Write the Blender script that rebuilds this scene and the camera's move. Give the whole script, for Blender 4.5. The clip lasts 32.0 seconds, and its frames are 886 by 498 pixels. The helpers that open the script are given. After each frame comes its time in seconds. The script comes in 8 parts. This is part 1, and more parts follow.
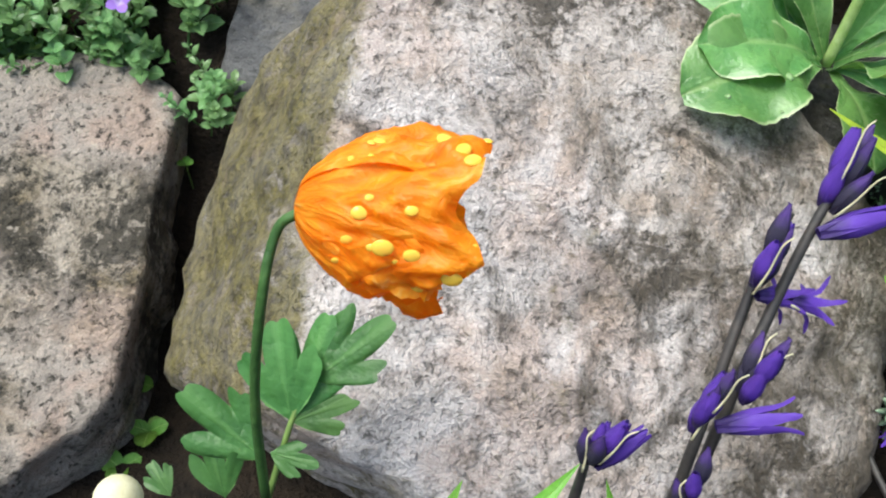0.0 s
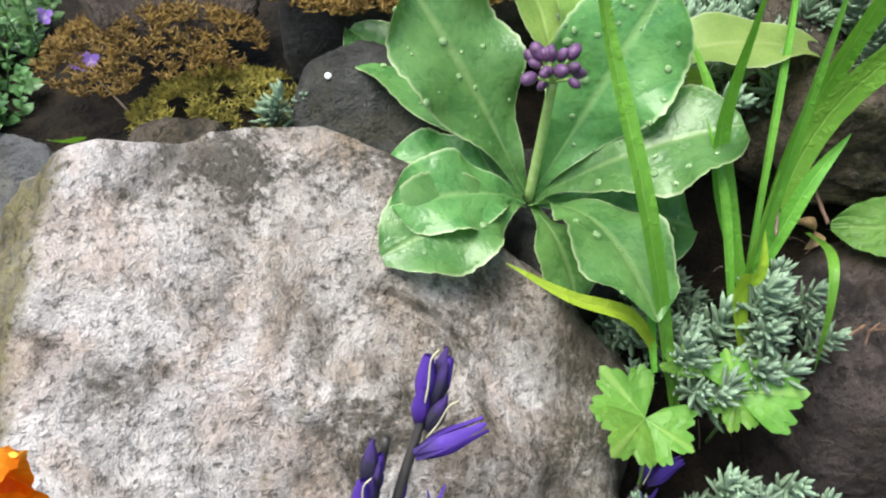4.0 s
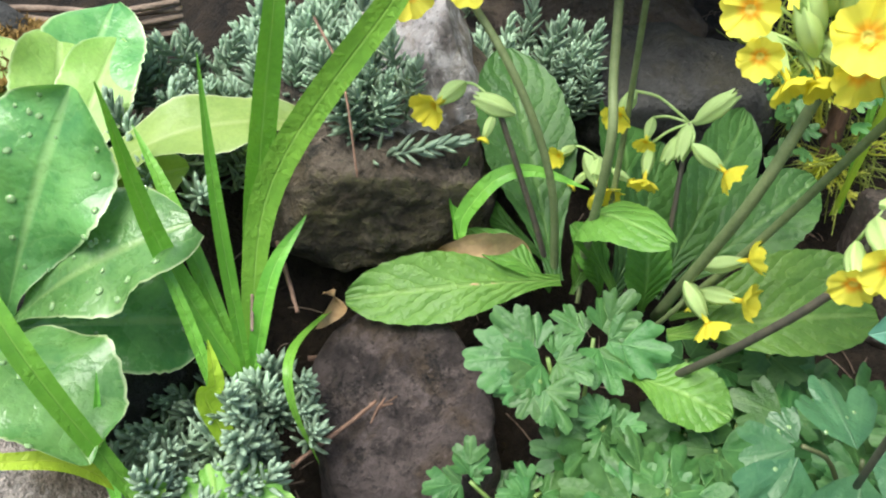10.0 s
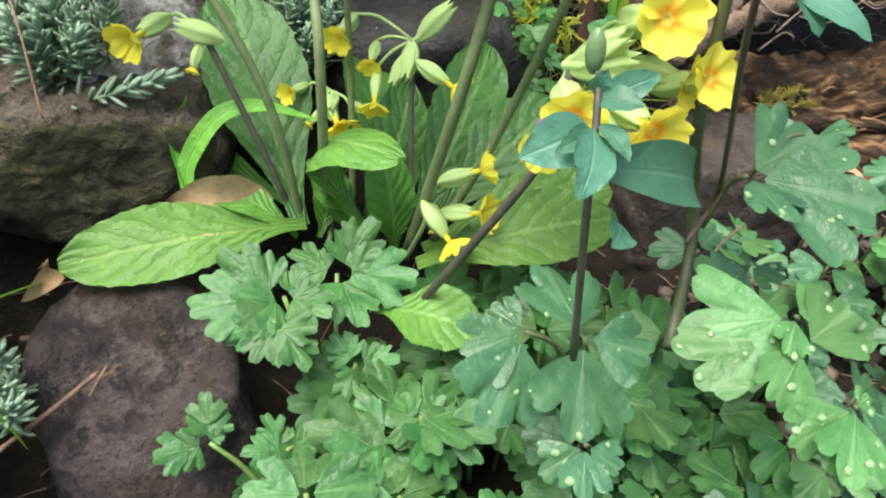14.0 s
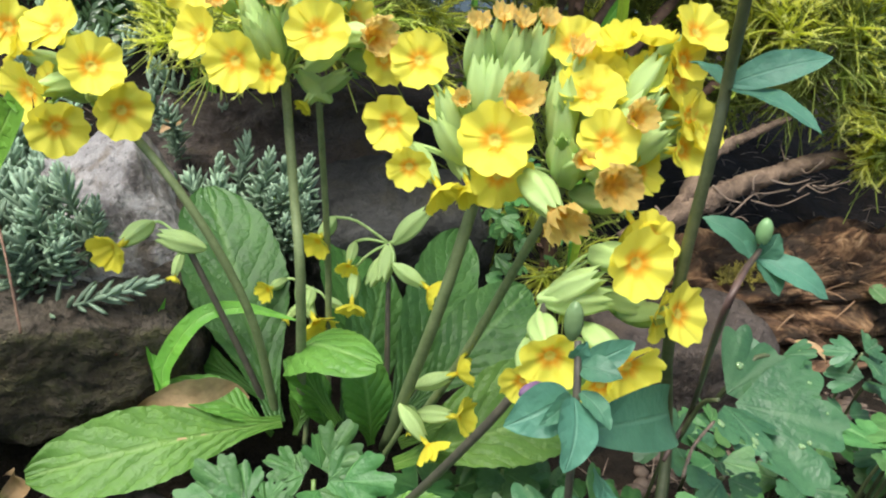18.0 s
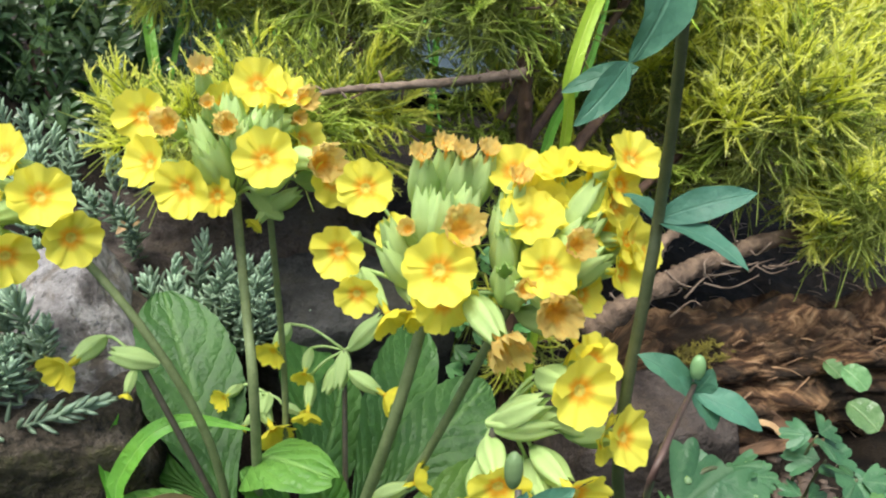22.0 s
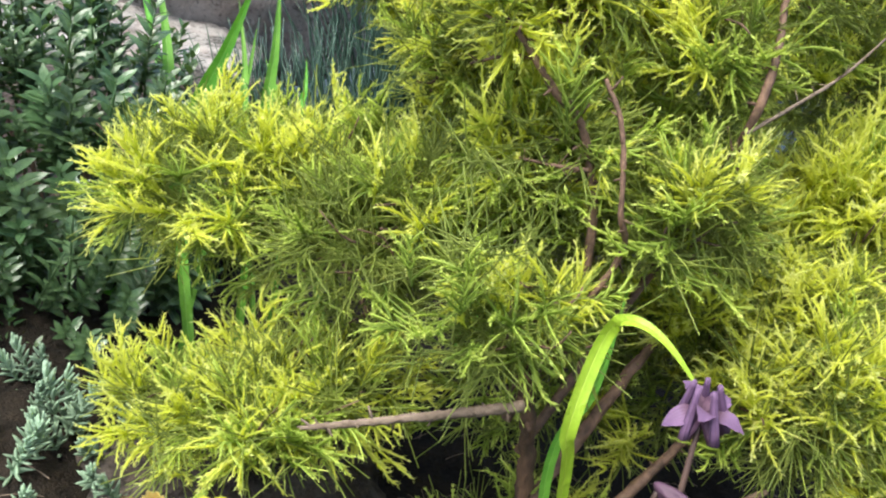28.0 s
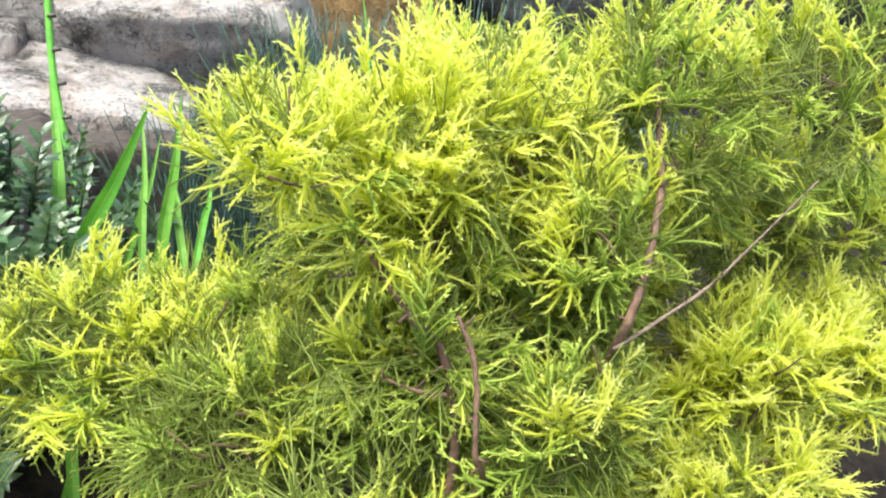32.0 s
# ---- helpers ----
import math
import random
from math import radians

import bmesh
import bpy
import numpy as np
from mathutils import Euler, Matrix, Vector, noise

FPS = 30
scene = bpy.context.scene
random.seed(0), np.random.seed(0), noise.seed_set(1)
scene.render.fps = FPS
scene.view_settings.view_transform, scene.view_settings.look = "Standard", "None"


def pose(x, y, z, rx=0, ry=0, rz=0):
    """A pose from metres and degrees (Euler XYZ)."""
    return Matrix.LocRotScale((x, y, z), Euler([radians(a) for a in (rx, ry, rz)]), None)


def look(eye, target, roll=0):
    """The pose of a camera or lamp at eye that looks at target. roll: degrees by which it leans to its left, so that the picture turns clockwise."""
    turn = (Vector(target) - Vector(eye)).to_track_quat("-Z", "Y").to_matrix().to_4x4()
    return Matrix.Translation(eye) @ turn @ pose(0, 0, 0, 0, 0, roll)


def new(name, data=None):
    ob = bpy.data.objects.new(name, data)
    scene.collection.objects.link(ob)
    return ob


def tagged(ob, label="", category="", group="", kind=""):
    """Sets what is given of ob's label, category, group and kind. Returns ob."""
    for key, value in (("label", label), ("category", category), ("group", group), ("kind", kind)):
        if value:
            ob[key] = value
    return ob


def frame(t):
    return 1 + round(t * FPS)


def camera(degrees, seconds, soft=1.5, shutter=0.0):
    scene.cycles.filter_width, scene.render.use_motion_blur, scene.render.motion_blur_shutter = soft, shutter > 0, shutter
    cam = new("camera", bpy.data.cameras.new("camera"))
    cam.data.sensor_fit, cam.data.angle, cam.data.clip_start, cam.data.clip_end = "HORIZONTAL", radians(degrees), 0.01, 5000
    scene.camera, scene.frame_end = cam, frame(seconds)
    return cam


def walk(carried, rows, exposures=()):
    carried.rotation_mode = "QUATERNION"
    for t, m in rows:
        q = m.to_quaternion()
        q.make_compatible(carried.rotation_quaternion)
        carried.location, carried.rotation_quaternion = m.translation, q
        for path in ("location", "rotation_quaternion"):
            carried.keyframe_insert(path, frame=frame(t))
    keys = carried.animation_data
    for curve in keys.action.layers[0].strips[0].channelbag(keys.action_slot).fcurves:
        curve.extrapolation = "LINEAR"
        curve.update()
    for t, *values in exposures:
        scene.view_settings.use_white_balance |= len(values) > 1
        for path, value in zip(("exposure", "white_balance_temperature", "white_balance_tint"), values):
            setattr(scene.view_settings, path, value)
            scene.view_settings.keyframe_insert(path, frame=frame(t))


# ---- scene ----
cam = camera(58.9, 32.0, soft=2.1)
PATH = [
    (0, (0.01, 0.055, 0.476), (-0.038, 1.478, -0.929), -0.8),
    (0.5, (0.019, 0.055, 0.479), (0.003, 1.489, -0.915), -0.7),
    (1, (0.031, 0.056, 0.487), (0.055, 1.519, -0.876), -0.3),
    (1.5, (0.042, 0.058, 0.498), (0.12, 1.546, -0.836), 0.2),
    (2, (0.051, 0.058, 0.503), (0.177, 1.559, -0.812), 0.4),
    (2.5, (0.056, 0.06, 0.504), (0.216, 1.559, -0.81), 0.2),
    (4.5, (0.106, 0.088, 0.517), (0.406, 1.6, -0.757), -0.3),
    (5, (0.122, 0.095, 0.519), (0.465, 1.606, -0.745), -0.3),
    (5.5, (0.144, 0.1, 0.524), (0.53, 1.602, -0.739), -0.4),
    (6, (0.162, 0.098, 0.525), (0.593, 1.596, -0.728), -0.3),
    (6.5, (0.177, 0.099, 0.527), (0.628, 1.584, -0.734), -0.5),
    (7, (0.195, 0.099, 0.529), (0.657, 1.577, -0.736), -0.7),
    (7.5, (0.218, 0.095, 0.531), (0.7, 1.568, -0.732), -1.0),
    (8, (0.234, 0.095, 0.531), (0.751, 1.558, -0.73), -0.8),
    (8.5, (0.245, 0.097, 0.533), (0.777, 1.538, -0.748), -0.8),
    (9, (0.26, 0.096, 0.531), (0.811, 1.527, -0.752), -1.0),
    (9.5, (0.281, 0.086, 0.531), (0.848, 1.516, -0.748), -1.4),
    (10, (0.293, 0.075, 0.531), (0.877, 1.498, -0.748), -1.6),
    (10.5, (0.301, 0.07, 0.528), (0.918, 1.485, -0.743), -1.5),
    (11, (0.306, 0.07, 0.522), (0.985, 1.479, -0.724), -0.8),
    (11.5, (0.304, 0.068, 0.511), (1.054, 1.463, -0.711), -0.1),
    (12, (0.316, 0.058, 0.492), (1.137, 1.419, -0.721), 0.6),
    (12.5, (0.329, 0.047, 0.486), (1.197, 1.378, -0.729), 0.3),
    (13, (0.334, 0.042, 0.481), (1.225, 1.351, -0.741), 0.3),
    (13.5, (0.337, 0.039, 0.478), (1.24, 1.323, -0.762), 0.3),
    (15.5, (0.347, 0.05, 0.479), (1.389, 1.354, -0.624), 2.2),
    (16, (0.352, 0.051, 0.49), (1.413, 1.367, -0.579), 2.1),
    (16.5, (0.354, 0.052, 0.498), (1.43, 1.383, -0.536), 1.8),
    (17, (0.35, 0.052, 0.503), (1.438, 1.397, -0.5), 1.8),
    (17.5, (0.346, 0.054, 0.508), (1.443, 1.408, -0.473), 1.8),
    (18, (0.343, 0.056, 0.513), (1.442, 1.422, -0.45), 1.6),
    (18.5, (0.342, 0.058, 0.517), (1.448, 1.436, -0.421), 1.5),
    (19, (0.34, 0.06, 0.522), (1.455, 1.446, -0.393), 1.4),
    (19.5, (0.342, 0.059, 0.525), (1.476, 1.443, -0.369), 1.0),
    (20, (0.343, 0.059, 0.529), (1.5, 1.433, -0.352), 0.6),
    (20.5, (0.347, 0.056, 0.53), (1.523, 1.417, -0.344), 0.7),
    (21, (0.347, 0.055, 0.53), (1.53, 1.415, -0.339), 1.0),
    (21.5, (0.351, 0.056, 0.534), (1.536, 1.417, -0.328), 1.1),
    (22, (0.355, 0.057, 0.54), (1.543, 1.424, -0.308), 1.1),
    (22.5, (0.355, 0.059, 0.546), (1.549, 1.434, -0.28), 1.1),
    (23, (0.359, 0.058, 0.555), (1.566, 1.437, -0.246), 1.1),
    (23.5, (0.361, 0.058, 0.562), (1.582, 1.443, -0.207), 1.1),
    (24, (0.362, 0.06, 0.569), (1.588, 1.457, -0.168), 1.1),
    (24.5, (0.361, 0.062, 0.58), (1.575, 1.485, -0.128), 1.1),
    (25, (0.363, 0.066, 0.592), (1.561, 1.513, -0.094), 1.2),
    (25.5, (0.367, 0.069, 0.605), (1.568, 1.525, -0.057), 1.3),
    (26, (0.372, 0.074, 0.62), (1.567, 1.551, -0.006), 1.3),
    (26.5, (0.383, 0.078, 0.63), (1.566, 1.57, 0.018), 1.4),
    (28.5, (0.459, 0.113, 0.709), (1.48, 1.605, -0.145), 0.9),
    (29, (0.468, 0.117, 0.723), (1.467, 1.615, -0.147), 1.1),
    (29.5, (0.483, 0.124, 0.742), (1.47, 1.617, -0.15), 1.2),
    (30, (0.498, 0.13, 0.758), (1.51, 1.609, -0.13), 1.5),
    (30.5, (0.513, 0.129, 0.772), (1.561, 1.598, -0.09), 1.6),
    (31, (0.517, 0.126, 0.785), (1.589, 1.597, -0.042), 1.7),
    (31.5, (0.522, 0.123, 0.794), (1.609, 1.59, -0.022), 1.7),
    (32, (0.537, 0.126, 0.802), (1.656, 1.574, -0.004), 2.1),
]

EXPOSURES = [(0, 0.74, 6400, 0), (2, 0.76, 6400, 0), (7, 0.88, 6400, 0), (8, 1.06, 6400, 0), (9, 1.12, 6400, 1), (11, 1.0, 6400, 2), (13.5, 1.2, 6400, 3), (16, 0.92, 6400, 3), (18, 0.85, 6400, 3), (24, 0.82, 6400, 2), (27.5, 1.1, 6400, 1), (29, 1.22, 6400, 1), (32, 1.40, 6400, 0)]
walk(cam, [(t, look(eye, target, roll)) for t, eye, target, roll in PATH], EXPOSURES)

# ---- daylight: bright, thinly clouded sky ----
SUN_ELEV, SUN_AZ = 72.0, 255.0
world = bpy.data.worlds.new("garden_sky")
scene.world = world
world.use_nodes = True
wn = world.node_tree.nodes
sky = wn.new("ShaderNodeTexSky")
sky.sky_type = "NISHITA"
sky.sun_disc = False
sky.sun_elevation, sky.sun_rotation = radians(SUN_ELEV), radians(SUN_AZ)
sky.air_density, sky.dust_density, sky.ozone_density = 1.0, 4.0, 0.4
wn["Background"].inputs["Strength"].default_value = 0.13
world.node_tree.links.new(sky.outputs["Color"], wn["Background"].inputs["Color"])
sun_data = bpy.data.lights.new("sun", "SUN")
sun_data.energy, sun_data.angle, sun_data.color = 3.0, radians(40), (1.0, 0.97, 0.92)
sun = new("sun", sun_data)
a, e = radians(SUN_AZ), radians(SUN_ELEV)
sun.matrix_basis = look((math.sin(a) * math.cos(e) * 4, math.cos(a) * math.cos(e) * 4, math.sin(e) * 4), (0, 0, 0))


# ---- materials ----
class Nodes:
    """Short hand for building a node material."""

    def __init__(self, name):
        self.m = bpy.data.materials.new(name)
        self.m.use_nodes = True
        self.t = self.m.node_tree
        self.t.nodes.clear()
        self.out = self.t.nodes.new("ShaderNodeOutputMaterial")
        self.link = self.t.links.new

    def n(self, kind, **values):
        node = self.t.nodes.new("ShaderNode" + kind)
        for key, value in values.items():
            if isinstance(value, bpy.types.NodeSocket):
                self.link(value, node.inputs[key])
            else:
                node.inputs[key].default_value = value
        return node

    def coord(self, which="Object", shift=True):
        c = self.n("TexCoord").outputs[which]
        if not shift:
            return c
        r = self.n("ObjectInfo").outputs["Random"]
        add = self.n("VectorMath")
        self.link(c, add.inputs[0])
        mul = self.math("MULTIPLY", r, 7.3)
        self.link(mul, add.inputs[1])
        return add.outputs[0]

    def math(self, op, a, b=0.0, c=0.0):
        node = self.t.nodes.new("ShaderNodeMath")
        node.operation = op
        for i, v in enumerate((a, b, c)):
            if isinstance(v, bpy.types.NodeSocket):
                self.link(v, node.inputs[i])
            else:
                node.inputs[i].default_value = v
        return node.outputs[0]

    def noise(self, vec, scale, detail=4.0, rough=0.55, dist=0.0):
        return self.n("TexNoise", Vector=vec, Scale=scale, Detail=detail, Roughness=rough, Distortion=dist).outputs[0]

    def ramp(self, fac, stops):
        node = self.n("ValToRGB", Fac=fac)
        el = node.color_ramp.elements
        while len(el) < len(stops):
            el.new(0.5)
        for k, (p, c) in zip(el, stops):
            k.position = p
            k.color = (c, c, c, 1) if isinstance(c, (int, float)) else (*c, 1)
        return node.outputs[0]

    def mix(self, fac, a, b, blend="MIX"):
        node = self.t.nodes.new("ShaderNodeMix")
        node.data_type, node.blend_type = "RGBA", blend
        for i, v in ((0, fac), (6, a), (7, b)):
            if isinstance(v, bpy.types.NodeSocket):
                self.link(v, node.inputs[i])
            else:
                node.inputs[i].default_value = v if i == 0 else (*v, 1)
        return node.outputs[2]

    def bump(self, height, strength, distance):
        return self.n("Bump", Height=height, Strength=strength, Distance=distance).outputs[0]

    def bsdf(self, color, rough, normal=None, spec=0.5, **more):
        node = self.n("BsdfPrincipled", Roughness=rough)
        node.inputs["Specular IOR Level"].default_value = spec
        if isinstance(color, bpy.types.NodeSocket):
            self.link(color, node.inputs["Base Color"])
        else:
            node.inputs["Base Color"].default_value = (*color, 1)
        if normal:
            self.link(normal, node.inputs["Normal"])
        for key, value in more.items():
            node.inputs[key.replace("_", " ")].default_value = value
        return node.outputs[0]

    def done(self, shader):
        self.link(shader, self.out.inputs["Surface"])
        return self.m


def rock_mat(name, dark, mid, pale, lichen, ochre, blotch=0.5, stain=None, moss=None, moss_dir=(0, 0, 1), moss_at=0.6, scale=1.0, bump=1.0, quartz=None, speck=1.0, brown_tone=None, tone_dir=(1, 0, 0), tone_at=0.5):
    """Weathered stone: mottled grain, pale quartz, dark lichen blotches, ochre stains, moss on the sides that face
    moss_dir, and a darker tone on the sides that face a given direction.
    """
    k = Nodes(name)
    c = k.coord()
    big = k.noise(c, 9 * scale, 5, 0.6, 0.4)
    mid_n = k.noise(c, 38 * scale, 6, 0.65, 0.3)
    fine = k.noise(c, 260 * scale, 5, 0.7)
    grain = k.noise(c, 900 * scale, 2, 0.6)
    col = k.ramp(mid_n, [(0.28, dark), (0.45, mid), (0.62, pale)])
    col = k.mix(k.ramp(big, [(0.42, 0.0), (0.6, 1.0)]), col, k.mix(mid_n, mid, pale))
    och = k.noise(c, 22 * scale, 4, 0.6, 0.6)
    col = k.mix(k.ramp(och, [(0.52, 0.0), (0.68, 0.75)]), col, ochre)
    lic = k.math("ADD", k.math("MULTIPLY", k.noise(c, 17 * scale, 6, 0.7, 0.8), 0.75), k.math("MULTIPLY", fine, 0.28))
    col = k.mix(k.ramp(lic, [(blotch, 0.0), (blotch + 0.07, 0.85)]), col, lichen)
    if stain:
        st = k.math("ADD", k.math("MULTIPLY", k.noise(c, 5.5 * scale, 5, 0.65, 0.7), 0.8), k.math("MULTIPLY", mid_n, 0.2))
        col = k.mix(k.ramp(st, [(0.54, 0.0), (0.63, 0.7)]), col, stain)
    if quartz:
        qz = k.math("ADD", k.math("MULTIPLY", k.noise(c, 7.5 * scale, 4, 0.6, 0.5), 0.8), k.math("MULTIPLY", mid_n, 0.2))
        col = k.mix(k.ramp(qz, [(0.46, 0.0), (0.56, 0.75)]), col, k.mix(k.ramp(och, [(0.45, 0.0), (0.6, 0.5)]), quartz, (0.50, 0.34, 0.28)))
    spots = k.noise(c, 120 * scale, 3, 0.6)
    col = k.mix(k.ramp(spots, [(0.60, 0.0), (0.68, 0.6 * speck)]), col, lichen)
    col = k.mix(k.ramp(spots, [(0.29, 0.7 * speck), (0.38, 0.0)]), col, pale)
    col = k.mix(0.55, col, k.ramp(grain, [(0.3, 0.35), (0.7, 0.66)]), "OVERLAY")
    pits = k.noise(c, 210 * scale, 4, 0.7, 0.3)
    col = k.mix(k.math("MULTIPLY", k.ramp(pits, [(0.56, 0.0), (0.64, 0.8 * speck)]), k.ramp(lic, [(blotch - 0.08, 0.0), (blotch + 0.01, 1.0)])), col, lichen)
    if moss:
        nrm = k.n("NewGeometry").outputs["Normal"]
        dot = k.t.nodes.new("ShaderNodeVectorMath")
        dot.operation = "DOT_PRODUCT"
        k.link(nrm, dot.inputs[0])
        dot.inputs[1].default_value = Vector(moss_dir).normalized()
        f = k.math("ADD", dot.outputs["Value"], k.math("MULTIPLY", k.math("SUBTRACT", mid_n, 0.5), 1.3))
        f = k.math("ADD", f, k.math("MULTIPLY", k.math("SUBTRACT", fine, 0.5), 0.6))
        col = k.mix(k.ramp(k.math("MULTIPLY", f, 0.5), [(moss_at * 0.5, 0.0), (moss_at * 0.5 + 0.26, 0.85)]), col, k.mix(k.ramp(k.math("ADD", k.math("MULTIPLY", fine, 0.5), k.math("MULTIPLY", k.noise(c, 95 * scale, 4, 0.65), 0.5)), [(0.40, 0.0), (0.60, 1.0)]), [v * 0.45 for v in moss], [v * 2.4 for v in moss]))
    if brown_tone:
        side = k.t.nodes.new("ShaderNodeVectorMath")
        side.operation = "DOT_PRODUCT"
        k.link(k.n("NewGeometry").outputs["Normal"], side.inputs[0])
        side.inputs[1].default_value = Vector(tone_dir).normalized()
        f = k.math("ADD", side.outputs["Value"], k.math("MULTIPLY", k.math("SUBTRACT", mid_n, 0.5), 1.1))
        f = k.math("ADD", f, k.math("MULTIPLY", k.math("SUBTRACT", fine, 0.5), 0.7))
        col = k.mix(k.ramp(k.math("MULTIPLY", f, 0.5), [(tone_at * 0.5, 0.0), (tone_at * 0.5 + 0.2, 0.8)]), col, brown_tone)
    cell = k.n("TexVoronoi", Vector=k.mix(0.02, c, k.n("TexNoise", Vector=c, Scale=30.0).outputs[1]), Scale=26.0 * scale)
    cell.feature = "DISTANCE_TO_EDGE"
    crack = k.ramp(cell.outputs["Distance"], [(0.0, 0.0), (0.05, 1.0)])
    crack = k.math("MAXIMUM", crack, k.ramp(big, [(0.47, 0.0), (0.53, 1.0)]))
    h = k.math("ADD", k.math("MULTIPLY", mid_n, 1.0), k.math("MULTIPLY", fine, 0.36))
    h = k.math("SUBTRACT", h, k.math("MULTIPLY", k.ramp(pits, [(0.55, 0.0), (0.68, 1.0)]), 0.16))
    h = k.math("ADD", h, k.math("MULTIPLY", crack, 0.05))
    h = k.math("ADD", h, k.math("MULTIPLY", grain, 0.08))
    return k.done(k.bsdf(col, 0.82, k.bump(h, 1.0, 0.012 * bump / scale), 0.35))


def leaf_mat(name, top, deep, vein, margin=None, radial=0, veins=9.0, slant=0.9, quilt=0.4, rough=0.42, trans=0.3, edge=0.9, glow=None, wet=0.0, mottling=0.35, vein_mix=0.22):
    """Leaf blade; the uv map runs from side to side and from base to tip, and carries the midrib and the side veins."""
    k = Nodes(name)
    uv = k.n("TexCoord").outputs["UV"]
    sep = k.n("SeparateXYZ", Vector=uv)
    u = k.math("ABSOLUTE", k.math("SUBTRACT", k.math("MULTIPLY", sep.outputs[0], 2.0), 1.0))
    v = sep.outputs[1]
    c = k.coord()
    n1 = k.noise(c, 55, 4, 0.6)
    n2 = k.noise(c, 420, 4, 0.65)
    col = k.mix(k.ramp(n1, [(0.32, 0.0), (0.68, 1.0)]), deep, top)
    col = k.mix(mottling, col, k.ramp(n2, [(0.3, 0.38), (0.7, 0.62)]), "OVERLAY")
    phase = k.math("SUBTRACT", k.math("MULTIPLY", v, veins), k.math("MULTIPLY", u, slant * veins * 0.22))
    warp = k.noise(c, 130, 3, 0.6)
    phase = k.math("ADD", phase, k.math("ADD", k.math("MULTIPLY", n1, 1.3), k.math("MULTIPLY", warp, 0.7)))
    tri = k.math("PINGPONG", phase, 0.5)
    side = k.ramp(tri, [(0.0, 1.0), (0.09, 0.0)])
    if radial:
        side = k.ramp(k.math("PINGPONG", k.math("ADD", k.math("MULTIPLY", sep.outputs[0], float(radial)), k.math("MULTIPLY", warp, 0.12)), 0.5), [(0.0, 0.9), (0.10, 0.0)])
    rib = k.ramp(u, [(0.0, 1.0), (0.05, 0.75), (0.10, 0.0)])
    lines = k.math("MAXIMUM", k.math("MULTIPLY", side, vein_mix), k.math("MULTIPLY", rib, 0.9))
    col = k.mix(k.math("MULTIPLY", lines, 0.7), col, vein)
    if margin:
        col = k.mix(k.ramp(u, [(edge, 0.0), (edge + 0.06, 1.0)]), col, margin)
    tint = k.n("ObjectInfo").outputs["Random"]
    hsv = k.n("HueSaturation", Color=col, Hue=k.math("ADD", 0.487, k.math("MULTIPLY", tint, 0.026)), Value=k.math("ADD", 0.82, k.math("MULTIPLY", tint, 0.36)))
    col = hsv.outputs[0]
    height = k.math("ADD", k.math("MULTIPLY", k.math("POWER", k.math("MULTIPLY", tri, 2.0), 0.5), quilt * 0.7), k.math("ADD", k.math("MULTIPLY", n2, 0.12), k.math("MULTIPLY", warp, quilt * 0.9 + 0.15)))
    height = k.math("SUBTRACT", height, k.math("MULTIPLY", rib, 0.3 * quilt + 0.1))
    height = k.math("ADD", height, k.math("MULTIPLY", n1, 1.1))
    if quilt > 0.6:
        net = k.n("TexVoronoi", Vector=k.mix(0.006, c, k.n("TexNoise", Vector=c, Scale=120.0).outputs[1]), Scale=150.0)
        net.feature = "DISTANCE_TO_EDGE"
        puff = k.ramp(net.outputs["Distance"], [(0.0, 0.0), (0.3, 1.0)])
        height = k.math("ADD", height, k.math("MULTIPLY", puff, 0.10))
        col = k.mix(k.math("MULTIPLY", k.math("SUBTRACT", 1.0, puff), 0.08), col, vein)
    nrm = k.bump(height, 0.7, 0.0022)
    main = k.bsdf(col, k.math("ADD", rough, k.math("MULTIPLY", k.math("SUBTRACT", n1, 0.5), 0.3)), nrm, 0.45 + wet)
    tl = k.n("BsdfTranslucent", Normal=nrm)
    k.link(k.mix(1.0, col, glow or (1.0, 1.0, 0.45), "MULTIPLY"), tl.inputs["Color"])
    mx = k.n("MixShader", Fac=trans)
    k.link(main, mx.inputs[1])
    k.link(tl.outputs[0], mx.inputs[2])
    return k.done(mx.outputs[0])


